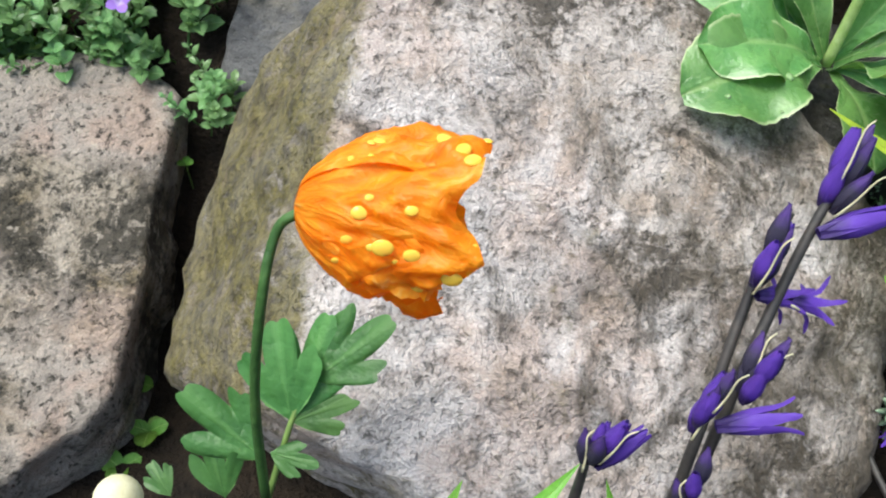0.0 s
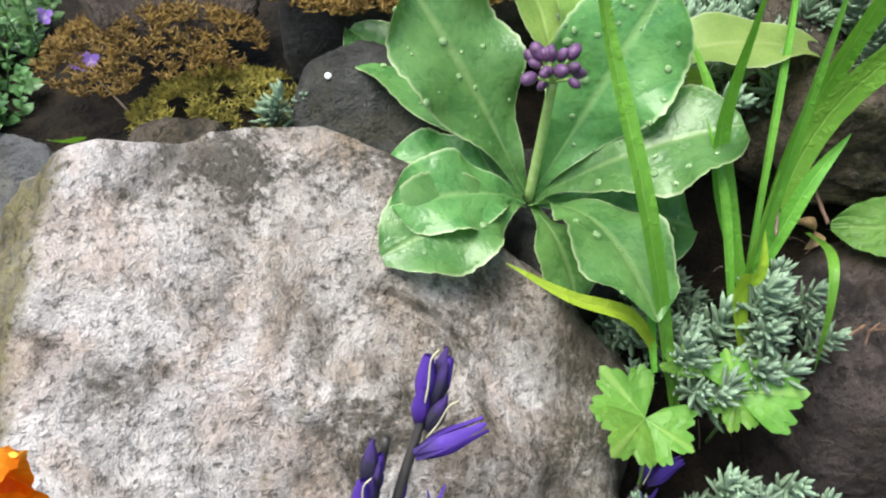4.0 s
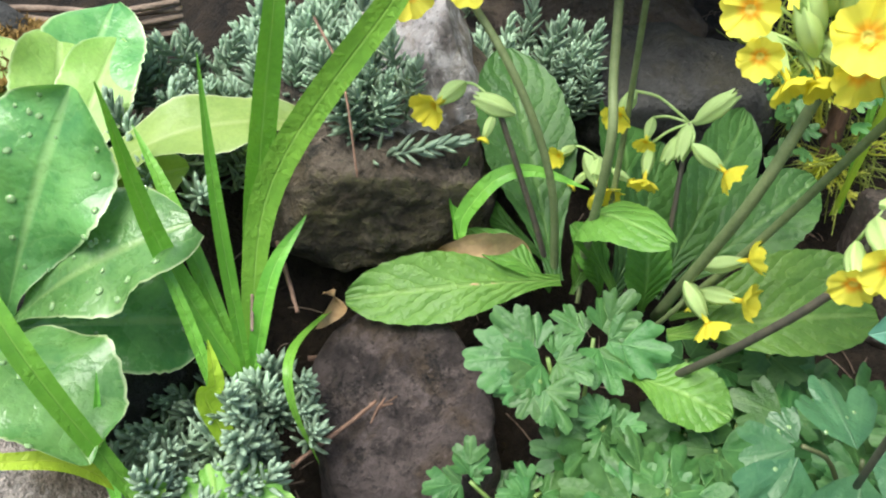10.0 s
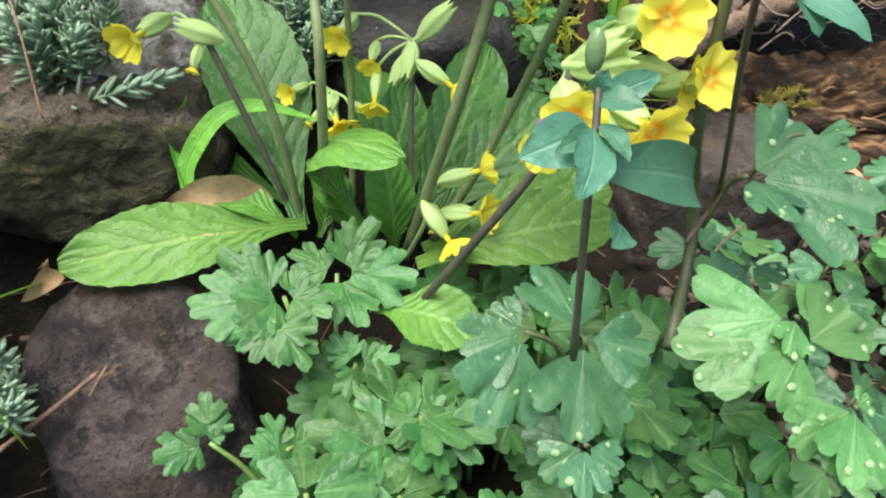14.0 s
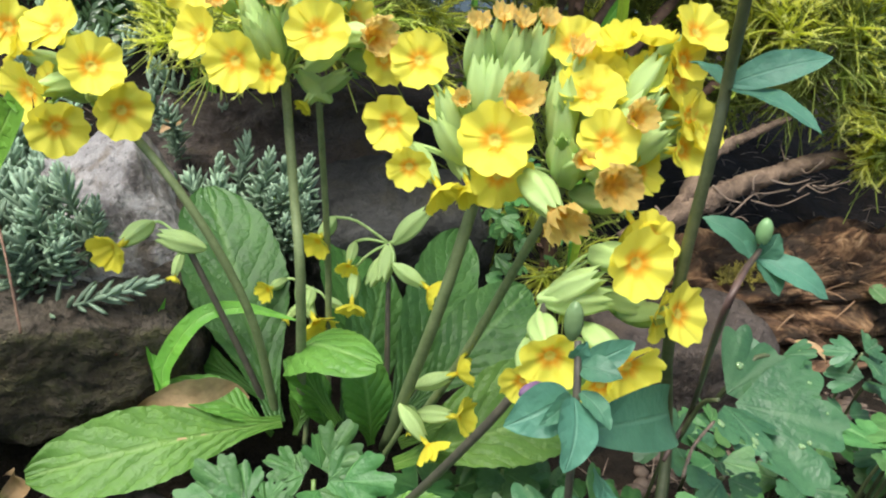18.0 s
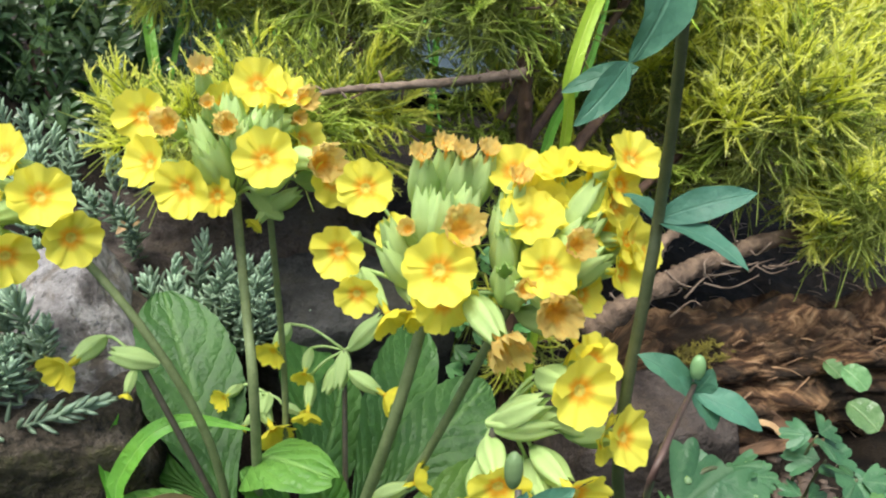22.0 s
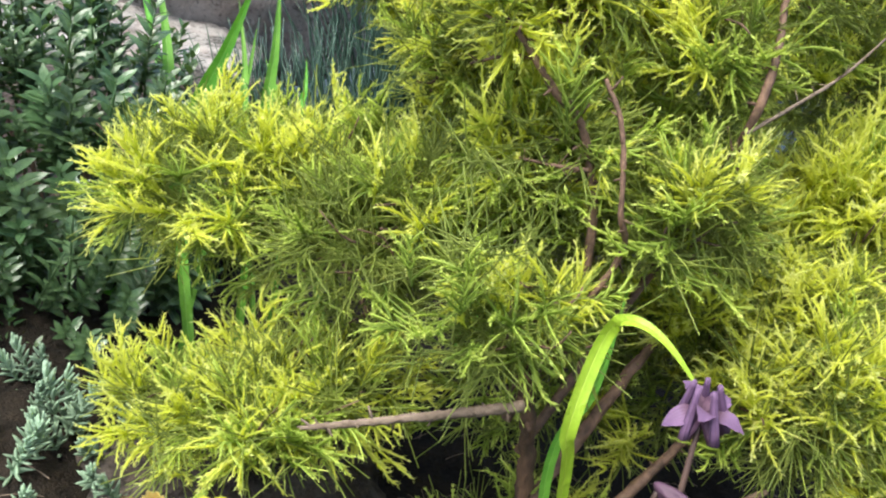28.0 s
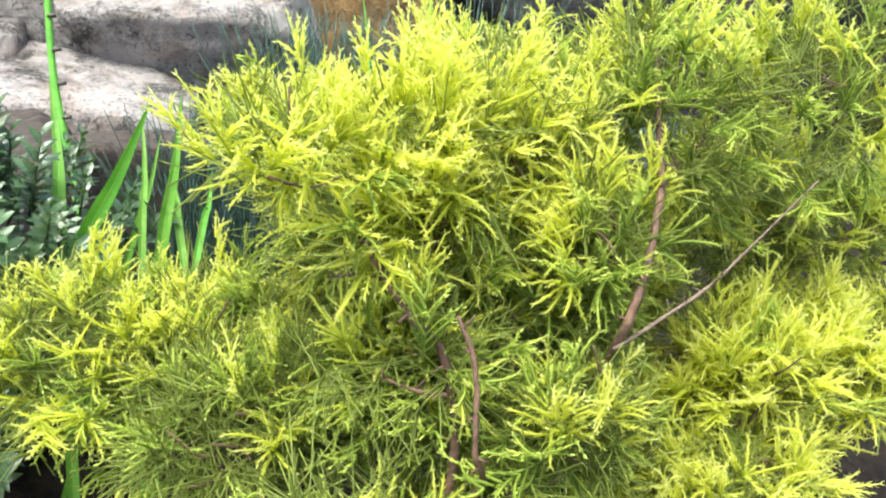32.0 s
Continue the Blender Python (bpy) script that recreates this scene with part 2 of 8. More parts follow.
def plain_mat(name, a, b, scale=60, rough=0.5, bump=0.3, dist=0.001, trans=0.0, spec=0.5, stretch=(1, 1, 1), fine=6.0, vary=0.3, tip=None):
    """Two-tone mottled surface with grain. tip: colour that takes over along the uv map's length."""
    k = Nodes(name)
    mp = k.n("Mapping", Vector=k.coord())
    mp.inputs["Scale"].default_value = stretch
    c = mp.outputs[0]
    n1 = k.noise(c, scale, 5, 0.62, 0.2)
    n2 = k.noise(c, scale * fine, 3, 0.6)
    col = k.mix(k.ramp(n1, [(0.32, 0.0), (0.68, 1.0)]), a, b)
    col = k.mix(0.4, col, k.ramp(n2, [(0.3, 0.36), (0.7, 0.64)]), "OVERLAY")
    if tip:
        v = k.n("SeparateXYZ", Vector=k.n("TexCoord").outputs["UV"]).outputs[1]
        col = k.mix(k.ramp(v, [(0.15, 0.0), (0.85, 1.0)]), col, tip)
    tint = k.n("ObjectInfo").outputs["Random"]
    isl = k.n("NewGeometry").outputs["Random Per Island"]
    val = k.math("ADD", 1 - vary / 2, k.math("MULTIPLY", k.math("ADD", k.math("MULTIPLY", tint, 0.6), k.math("MULTIPLY", isl, 0.4)), vary))
    col = k.n("HueSaturation", Color=col, Value=val).outputs[0]
    h = k.math("ADD", n1, k.math("MULTIPLY", n2, 0.5))
    nrm = k.bump(h, bump, dist)
    main = k.bsdf(col, rough, nrm, spec)
    if trans:
        tl = k.n("BsdfTranslucent", Color=col)
        mx = k.n("MixShader", Fac=trans)
        k.link(main, mx.inputs[1])
        k.link(tl.outputs[0], mx.inputs[2])
        main = mx.outputs[0]
    return k.done(main)


def petal_mat(name, outer, inner, eye=0.3, star=None, rough=0.55, trans=0.35, veins=0.15, fade=0.22):
    """Petal whose uv map runs from the throat (0) to the rim (1): a deeper coloured eye, fine veins, crinkles."""
    k = Nodes(name)
    sep = k.n("SeparateXYZ", Vector=k.n("TexCoord").outputs["UV"])
    c = k.coord()
    n1 = k.noise(c, 300, 4, 0.6)
    n2 = k.noise(c, 90, 3, 0.6)
    v = k.math("ADD", sep.outputs[1], k.math("MULTIPLY", k.math("SUBTRACT", n1, 0.5), 0.25))
    line = k.ramp(k.math("PINGPONG", k.math("MULTIPLY", sep.outputs[0], 7.0), 0.5), [(0.0, 1.0), (0.2, 0.0)])
    col = k.mix(k.ramp(v, [(eye, 1.0), (eye + fade, 0.0)]), outer, inner)
    if star:
        col = k.mix(k.ramp(v, [(eye * 0.35, 1.0), (eye * 0.35 + 0.1, 0.0)]), col, star)
    col = k.mix(k.math("MULTIPLY", line, veins), col, inner)
    col = k.mix(0.35, col, k.ramp(n2, [(0.3, 0.40), (0.7, 0.60)]), "OVERLAY")
    tint = k.n("ObjectInfo").outputs["Random"]
    col = k.n("HueSaturation", Color=col, Value=k.math("ADD", 0.9, k.math("MULTIPLY", tint, 0.2))).outputs[0]
    h = k.math("ADD", n1, k.math("ADD", n2, k.math("MULTIPLY", line, 0.3)))
    nrm = k.bump(h, 0.5, 0.001)
    main = k.bsdf(col, rough, nrm, 0.3)
    tl = k.n("BsdfTranslucent", Color=col)
    mx = k.n("MixShader", Fac=trans)
    k.link(main, mx.inputs[1])
    k.link(tl.outputs[0], mx.inputs[2])
    return k.done(mx.outputs[0])


def clear_mat(name, color=(1, 1, 1), rough=0.0, ior=1.33):
    k = Nodes(name)
    return k.done(k.n("BsdfGlass", Color=(*color, 1), Roughness=rough, IOR=ior).outputs[0])


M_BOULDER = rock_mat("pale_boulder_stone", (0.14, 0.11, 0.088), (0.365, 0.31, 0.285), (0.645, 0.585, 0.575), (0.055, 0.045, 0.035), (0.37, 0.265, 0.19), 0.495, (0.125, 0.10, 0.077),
                     moss=(0.078, 0.066, 0.020), moss_dir=(-0.85, -0.1, 0.25), moss_at=0.34, quartz=(0.71, 0.65, 0.66), speck=0.72, bump=0.95, brown_tone=(0.085, 0.066, 0.048), tone_dir=(0.82, -0.15, 0.1), tone_at=0.42)
M_BOULDER_L = rock_mat("mottled_boulder_stone", (0.055, 0.045, 0.034), (0.18, 0.145, 0.108), (0.46, 0.40, 0.345), (0.028, 0.025, 0.02), (0.20, 0.145, 0.055), 0.445, (0.07, 0.056, 0.04), quartz=(0.44, 0.38, 0.345))
M_GREY = rock_mat("grey_slate", (0.055, 0.055, 0.058), (0.095, 0.093, 0.099), (0.14, 0.138, 0.145), (0.07, 0.07, 0.07), (0.2, 0.18, 0.15), 0.66, bump=0.5)
M_DARK = rock_mat("dark_stone", (0.016, 0.016, 0.0155), (0.037, 0.036, 0.035), (0.085, 0.082, 0.08), (0.02, 0.02, 0.018), (0.065, 0.058, 0.04), 0.62, moss=(0.07, 0.065, 0.02), moss_dir=(0, 0, 1), moss_at=1.15, bump=1.3)
M_SLAB = rock_mat("purple_brown_slab", (0.018, 0.013, 0.0125), (0.043, 0.032, 0.031), (0.13, 0.10, 0.095), (0.012, 0.010, 0.010), (0.062, 0.040, 0.022), 0.56, scale=1.6, bump=1.5)
M_BLOCK = rock_mat("brown_block_stone", (0.016, 0.012, 0.008), (0.055, 0.041, 0.028), (0.17, 0.135, 0.105), (0.014, 0.015, 0.012), (0.09, 0.066, 0.03), 0.55, bump=1.6,
                   moss=(0.05, 0.048, 0.015), moss_dir=(-0.3, -0.9, 0), moss_at=0.75)
M_CRYSTAL = rock_mat("glittering_pale_stone", (0.08, 0.067, 0.064), (0.22, 0.195, 0.19), (0.58, 0.54, 0.54), (0.05, 0.045, 0.04), (0.20, 0.15, 0.10), 0.62, scale=1.7, bump=1.4)
M_FLAT = rock_mat("reddish_flat_stone", (0.024, 0.017, 0.015), (0.066, 0.048, 0.042), (0.165, 0.13, 0.115), (0.04, 0.035, 0.03), (0.13, 0.09, 0.06), 0.58, bump=1.6)
M_POND_ROCK = rock_mat("sunlit_pond_rock", (0.12, 0.10, 0.09), (0.34, 0.295, 0.275), (0.60, 0.55, 0.53), (0.05, 0.045, 0.04), (0.22, 0.16, 0.11), 0.53, scale=0.5, bump=1.6, quartz=(0.64, 0.58, 0.56))
M_SOIL = plain_mat("damp_soil", (0.006, 0.0045, 0.0035), (0.026, 0.018, 0.012), 45, 0.9, 1.0, 0.008, fine=8, spec=0.2)
M_MOSS = plain_mat("golden_moss", (0.13, 0.11, 0.018), (0.30, 0.25, 0.04), 60, 0.85, 0.3, vary=0.7)
M_MOSS_BROWN = plain_mat("brown_moss", (0.14, 0.082, 0.02), (0.30, 0.185, 0.045), 60, 0.85, 0.3, vary=0.7)
M_BARK = plain_mat("grey_brown_bark", (0.10, 0.065, 0.045), (0.26, 0.19, 0.145), 70, 0.8, 0.8, 0.003, fine=5)
M_BARK_RED = plain_mat("red_brown_bark", (0.055, 0.03, 0.02), (0.22, 0.125, 0.085), 90, 0.75, 0.8, 0.002)
M_BARK_TRUNK = plain_mat("shredding_dark_bark", (0.035, 0.018, 0.011), (0.15, 0.08, 0.05), 110, 0.85, 1.0, 0.003, stretch=(1, 1, 0.25), fine=6)
M_LOG = plain_mat("rotten_log_wood", (0.03, 0.017, 0.01), (0.20, 0.105, 0.055), 26, 0.85, 1.0, 0.006, stretch=(0.25, 1, 1), fine=7)
M_DRY = plain_mat("dry_leaf", (0.28, 0.165, 0.075), (0.54, 0.37, 0.20), 50, 0.7, 0.5, 0.002, trans=0.15)


# ---- shapes ----
def mesh_of(name, verts, faces, uvs=None, smooth=True):
    me = bpy.data.meshes.new(name)
    me.from_pydata([tuple(map(float, v)) for v in verts], [], faces)
    if uvs is not None:
        layer = me.uv_layers.new(name="UVMap")
        idx = np.empty(len(me.loops), dtype=np.int32)
        me.loops.foreach_get("vertex_index", idx)
        layer.data.foreach_set("uv", np.asarray(uvs, dtype=np.float32)[idx].ravel())
    me.polygons.foreach_set("use_smooth", [smooth] * len(me.polygons))
    me.update()
    return me


class Geo:
    """Collects vertices, faces and uvs of one mesh."""

    def __init__(self):
        self.v, self.f, self.uv = [], [], []

    def add(self, verts, faces, uvs=None):
        k = len(self.v)
        self.v.extend(map(tuple, verts))
        self.f.extend(tuple(i + k for i in f) for f in faces)
        self.uv.extend(map(tuple, uvs) if uvs is not None else [(0.5, 0.5)] * len(verts))
        return self

    def mesh(self, name, shift=(0, 0, 0), smooth=True):
        v = np.asarray(self.v, dtype=float) - np.asarray(shift)
        return mesh_of(name, v, self.f, self.uv, smooth)


def thing(name, base, label, category, group="", kind=""):
    ob = new(name)
    ob.empty_display_size = 0.02
    ob.location = base
    return tagged(ob, label, category, group, kind)


def part(name, geo, material, parent, label="", smooth=True, kind="", base=None):
    """Links geometry in world places as one mesh under a thing, or under a part of it."""
    root = parent
    while root.parent:
        root = root.parent
    me = geo if isinstance(geo, bpy.types.Mesh) else geo.mesh(name, root.location if base is None else base, smooth)
    ob = new(name, me)
    if not me.materials:
        me.materials.append(material)
    ob.parent = parent
    return tagged(ob, label=label, kind=kind)


def set_at(name, me, parent, m, label=""):
    """A mesh shared by several parts, at the world pose m. The parents stand unturned at the root's place."""
    root = parent
    while root.parent:
        root = root.parent
    ob = new(name, me)
    ob.parent = parent
    ob.matrix_basis = Matrix.Translation(-root.location) @ m
    return tagged(ob, label=label)


def V(*p):
    return np.array(p if len(p) > 1 else p[0], dtype=float)


def unit(v):
    v = np.asarray(v, dtype=float)
    return v / max(np.linalg.norm(v), 1e-9)


def curve(points, n):
    """n points on a smooth line through the given ones."""
    p = [V(q) for q in points]
    if len(p) == 2:
        return [p[0] + (p[1] - p[0]) * i / (n - 1) for i in range(n)]
    p = [2 * p[0] - p[1], *p, 2 * p[-1] - p[-2]]
    out = []
    for i in range(n):
        s = i / (n - 1) * (len(p) - 3)
        j = min(int(s), len(p) - 4)
        t = s - j
        a, b, c, d = p[j:j + 4]
        out.append(0.5 * (2 * b + (c - a) * t + (2 * a - 5 * b + 4 * c - d) * t * t + (3 * b - a - 3 * c + d) * t ** 3))
    return out


def tube(geo, points, r0, r1, n=10, sides=7, rough=0.0, seed=0, cap=True):
    """A tapering stem along a smooth line."""
    rnd = random.Random(seed)
    line = curve(points, n)
    side = None
    verts, faces, uvs = [], [], []
    for i, p in enumerate(line):
        d = unit(line[min(i + 1, n - 1)] - line[max(i - 1, 0)])
        if side is None:
            side = unit(np.cross(d, (0.31, 0.77, 0.55)))
        side = unit(side - d * (side @ d))
        other = np.cross(d, side)
        r = r0 + (r1 - r0) * i / (n - 1)
        for s in range(sides):
            w = 2 * math.pi * s / sides
            k = r * (1 + rough * rnd.uniform(-1, 1))
            verts.append(p + (side * math.cos(w) + other * math.sin(w)) * k)
            uvs.append((s / sides, i / (n - 1)))
    for i in range(n - 1):
        for s in range(sides):
            a, b = i * sides + s, i * sides + (s + 1) % sides
            faces.append((a, b, b + sides, a + sides))
    if cap:
        faces.append(tuple(range(sides))[::-1])
        faces.append(tuple((n - 1) * sides + s for s in range(sides)))
    return geo.add(verts, faces, uvs)


def ease(t):
    t = max(0.0, min(1.0, t))
    return t * t * (3 - 2 * t)


SHAPES = {
    "spoon": lambda v: (0.13 + 0.87 * ease((v - 0.06) / 0.60)) * (1 if v < 0.64 else max(0.05, 1 - ((v - 0.64) / 0.36) ** 2.6) ** 0.6),
    "oval": lambda v: max(0.02, math.sin(math.pi * v ** 0.85) ** 0.75),
    "tongue": lambda v: (0.17 + 0.83 * ease((v - 0.03) / 0.55)) * (1 if v < 0.60 else max(0.05, 1 - ((v - 0.60) / 0.40) ** 2.4) ** 0.6),
    "lance": lambda v: max(0.015, math.sin(math.pi * (0.08 + 0.92 * v) ** 0.7)),
    "blade": lambda v: max(0.01, min(1, 0.55 + v * 1.3) * (1 - v ** 2.6)),
    "wedge": lambda v: max(0.05, v ** 0.8 * (1 - max(0, v - 0.72) ** 2 * 9)),
    "round": lambda v: max(0.04, math.sqrt(max(0, 1 - (2 * v - 1) ** 2))),
}


def leaf(geo, base, tip, width, up=(0, 0, 1), shape="oval", arch=0.12, cup=0.15, wave=0.0, teeth=0.0, nt=9, n=14, m=6, curl=0.0, seed=0, twist=0.0, lobes=None, fold=0.0, waves=3.0):
    """A leaf blade from base to tip. up: the way its upper side faces; arch: rise of the midrib; cup: lifted edges; wave: wavy edges;
    curl: drop of the tip; teeth: serrated margin; lobes: (count, depth) of deep cuts."""
    rnd = random.Random(seed)
    base, tip = V(base), V(tip)
    ax = tip - base
    length = np.linalg.norm(ax)
    d = ax / length
    upv = unit(V(up) - d * (V(up) @ d))
    side = np.cross(d, upv)
    ph = rnd.uniform(0, 6)
    f = SHAPES[shape]
    verts, faces, uvs = [], [], []
    for i in range(n + 1):
        v = i / n
        c = base + ax * v + upv * (arch * length * math.sin(math.pi * v) - curl * length * v ** 3)
        w = width / 2 * f(v)
        tw = twist * v
        sd = side * math.cos(tw) + upv * math.sin(tw)
        uu = upv * math.cos(tw) - side * math.sin(tw)
        for j in range(-m, m + 1):
            u = j / m
            edge = 1.0
            if teeth:
                edge = 1 - teeth * abs(((v * nt + 0.15 * math.sin(ph + v * 9)) % 1) - 0.35) * min(1, 4 * v)
            if lobes:
                edge *= 1 - lobes[1] * max(0, math.cos(2 * math.pi * lobes[0] * v)) ** 3 * (v < 0.97)
            x = w * u * (1 + (edge - 1) * abs(u))
            lift = cup * w * u * u + fold * w * abs(u)
            lift += wave * width * abs(u) ** 1.7 * (math.sin(ph + v * 6.28 * waves + (2.1 if u > 0 else 0)) + 0.5 * math.sin(2.3 * ph + v * 15)) * (0.25 + 0.75 * v)
            verts.append(c + sd * x + uu * lift)
            uvs.append((0.5 + 0.5 * u, v))
    k = 2 * m + 1
    for i in range(n):
        for j in range(k - 1):
            a = i * k + j
            faces.append((a, a + 1, a + 1 + k, a + k))
    return geo.add(verts, faces, uvs)


def thick(ob, t=0.0006):
    mod = ob.modifiers.new("thickness", "SOLIDIFY")
    mod.thickness, mod.offset = t, -1
    return ob


_ico = {}


def ico(level):
    if level not in _ico:
        bm = bmesh.new()
        bmesh.ops.create_icosphere(bm, subdivisions=level, radius=1.0)
        _ico[level] = (np.array([v.co for v in bm.verts]), [tuple(v.index for v in f.verts) for f in bm.faces])
        bm.free()
    return _ico[level]


def plane3(a, b, c):
    return V(a), np.cross(V(b) - V(a), V(c) - V(a))


def hewn(centre, planes, level=5, seed=1, rough=0.004, grain=45.0, soft=26.0, chips=0, chip=0.9):
    """A stone: the body inside all the planes (point, normal), with worn edges and a broken surface."""
    dirs, faces = ico(level)
    c = V(centre)
    inv = np.zeros(len(dirs))
    for p, nrm in planes:
        nrm = unit(nrm)
        off = (V(p) - c) @ nrm
        if off < 0:
            nrm, off = -nrm, -off
        q = np.maximum(dirs @ nrm, 0) / max(off, 1e-4)
        inv += q ** soft
    r = inv ** (-1 / soft)
    rnd = random.Random(seed)
    body = dirs * r[:, None]
    for _ in range(chips):
        nrm = unit(V(rnd.gauss(0, 1), rnd.gauss(0, 1), rnd.gauss(0.3, 1)))
        q = np.maximum(dirs @ nrm, 0) / (float((body @ nrm).max()) * rnd.uniform(chip, 0.985))
        inv += q ** soft
    r = inv ** (-1 / soft)
    v = dirs * r[:, None]
    sh = Vector((seed * 3.7, seed * 1.9, seed * 5.1))
    out = np.empty_like(v)
    for i, (p, d) in enumerate(zip(v, dirs)):
        q = Vector(p) + sh
        a = noise.fractal(q * grain * 0.4, 0.8, 2.1, 4) * 1.6 + noise.fractal(q * grain * 2.2, 0.9, 2.2, 3) * 0.4
        s = noise.voronoi(q * grain * 0.55)[0][0]
        out[i] = p + d * rough * (a - 1.1 * (0.5 - min(s, 0.9)))
    return Geo().add(out + c, faces)


def stone(name, centre, planes, material, label, category="stone", level=5, seed=1, rough=0.004, grain=45.0, soft=26.0, group="", chips=22, chip=0.86):
    g = hewn(centre, planes, level, seed, rough * 1.25, grain, soft * 1.5, chips, chip)
    base = V(centre[0], centre[1], min(p[2] for p in g.v))
    ob = new(name, g.mesh(name, base))
    ob.data.materials.append(material)
    ob.location = base
    return tagged(ob, label, category, group)


def block(centre, size, turn=0, tip=(0, 0), seed=0, cuts=5, skew=0.25):
    """Planes of a rough block of the given size, turned about z, tipped about x and y, with some corners knocked off."""
    rnd = random.Random(seed)
    rot = Euler((radians(tip[0]), radians(tip[1]), radians(turn))).to_matrix()
    out = []
    for i in range(3):
        for s in (-1, 1):
            nrm = Vector((0, 0, 0))
            nrm[i] = s
            nrm += Vector([rnd.uniform(-skew, skew) for _ in range(3)]) * 0.6
            p = Vector((0, 0, 0))
            p[i] = s * size[i] / 2
            out.append((V(centre) + V(rot @ p), V(rot @ nrm)))
    for _ in range(cuts):
        nrm = Vector([rnd.choice((-1, 1)) * rnd.uniform(0.35, 1) / size[i] for i in range(3)]).normalized()
        reach = sum(abs(nrm[i]) * size[i] / 2 for i in range(3)) * rnd.uniform(0.68, 0.85)
        out.append((V(centre) + V(rot @ (nrm * reach)), V(rot @ nrm)))
    return out


def cut(point, normal, ring, floor, along=(0, 0.2, -1), flare=0.10):
    """Planes of a stone with one flat face whose outline is the ring; the sides run back along a direction."""
    c = sum(V(p) for p in ring) / len(ring)
    out = [(V(point), V(normal)), (V(c[0], c[1], floor), V(0, 0, -1))]
    for a, b in zip(ring, (*ring[1:], ring[0])):
        a, b = V(a), V(b)
        out.append(plane3(a, b, a + unit(along) * 0.1 + unit((a + b) / 2 - c) * 0.1 * flare))
    return out


# ---- ground ----
def smooth(t):
    t = max(0.0, min(1.0, t))
    return t * t * (3 - 2 * t)


def ground_z(x, y):
    z = 0.09 + 0.06 * smooth((x - 0.25) / 0.25)
    z += 0.17 * smooth((y - 0.33) / 0.2) * (1 - 0.75 * smooth((x - 0.40) / 0.25))
    z += 0.10 * smooth((y - 0.45) / 0.4) * smooth((x - 0.30) / 0.2) * (1 - smooth((x - 0.75) / 0.3))
    far = smooth((math.hypot(x - 0.3, y - 0.3) - 0.9) / 0.8)
    z = z * (1 - far) + 0.04 * far
    d = math.hypot(x - 0.3, y - 0.3)
    z += 0.010 * noise.fractal(Vector((x * 14, y * 14, 3)), 0.9, 2.1, 4) * (1 if d < 6 else 0)
    z += 0.35 * smooth((math.hypot(x - 1.2, y - 2.0) - 1.3) / 1.5) * smooth((d - 2.6) / 1.5)
    return z


axis = sorted({round(0.3 + s * (0.012 * i if i < 90 else 1.08 * 1.16 ** (i - 90)), 4) for i in range(0, 125) for s in (-1, 1)})
gv = [(x, y, ground_z(x, y)) for y in axis for x in axis]
k = len(axis)
gf = [(j * k + i, j * k + i + 1, (j + 1) * k + i + 1, (j + 1) * k + i) for j in range(k - 1) for i in range(k - 1)]
ground = new("ground", mesh_of("ground", gv, gf))
ground.data.materials.append(M_SOIL)
tagged(ground, "dark damp garden soil with crumbs and litter", "soil", kind="structure")

# ---- boulders of the rockery ----
BC = (0.06, 0.31, 0.16)
main_planes = [
    (V(0.050, 0.352, 0.274), V(0.229, -0.478, 0.848)),
    (V(-0.075, 0.354, 0.256), V(-0.729, -0.222, 0.647)),
    plane3((-0.116, 0.430, 0.236), (0.037, 0.432, 0.321), (-0.106, 0.470, 0.036)),
    (V(-0.131, 0.392, 0.206), V(-0.92, 0.36, 0.0)),
    (V(-0.138, 0.340, 0.180), V(-1, 0.02, -0.15)),
    (V(0.060, 0.440, 0.316), V(0.10, 1, 0.12)),
    (V(0.100, 0.432, 0.300), V(0.30, 0.95, 0.25)),
    (V(0.165, 0.400, 0.265), V(0.62, 0.70, 0.35)),
    plane3((0.150, 0.300, 0.212), (0.195, 0.365, 0.232), (0.222, 0.320, 0.187)),
    plane3((0.237, 0.330, 0.186), (0.200, 0.252, 0.164), (0.244, 0.330, 0.100)),
    (V(-0.045, 0.212, 0.217), V(-0.45, -0.85, -0.30)),
    (V(0.06, 0.150, 0.18), V(0.05, -1, 0.05)),
    (V(0.06, 0.3, 0.02), V(0, 0, -1)),
]
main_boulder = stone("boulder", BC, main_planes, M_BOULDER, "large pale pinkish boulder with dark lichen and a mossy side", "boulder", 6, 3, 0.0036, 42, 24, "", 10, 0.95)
stone("boulder", (-0.23, 0.37, 0.12), [
    (V(-0.149, 0.447, 0.224), V(0.1, -0.45, 1)),
    plane3((-0.154, 0.438, 0.220), (-0.159, 0.348, 0.180), (-0.172, 0.40, 0.08)), plane3((-0.159, 0.348, 0.180), (-0.163, 0.282, 0.150), (-0.178, 0.31, 0.06)),
    plane3((-0.188, 0.466, 0.236), (-0.148, 0.449, 0.225), (-0.18, 0.49, 0.05)), (V(-0.225, 0.459, 0.23), V(-0.02, 1, 0.2)),
    plane3((-0.167, 0.271, 0.146), (-0.205, 0.240, 0.135), (-0.19, 0.28, 0.05)), (V(-0.36, 0.36, 0.1), V(-1, 0, 0.1)), (V(-0.2, 0.36, 0.0), V(0, 0, -1)),
], M_BOULDER_L, "mottled beige boulder with lichen blotches", "boulder", 6, 7, 0.0034, 42, 28, "", 10, 0.94)
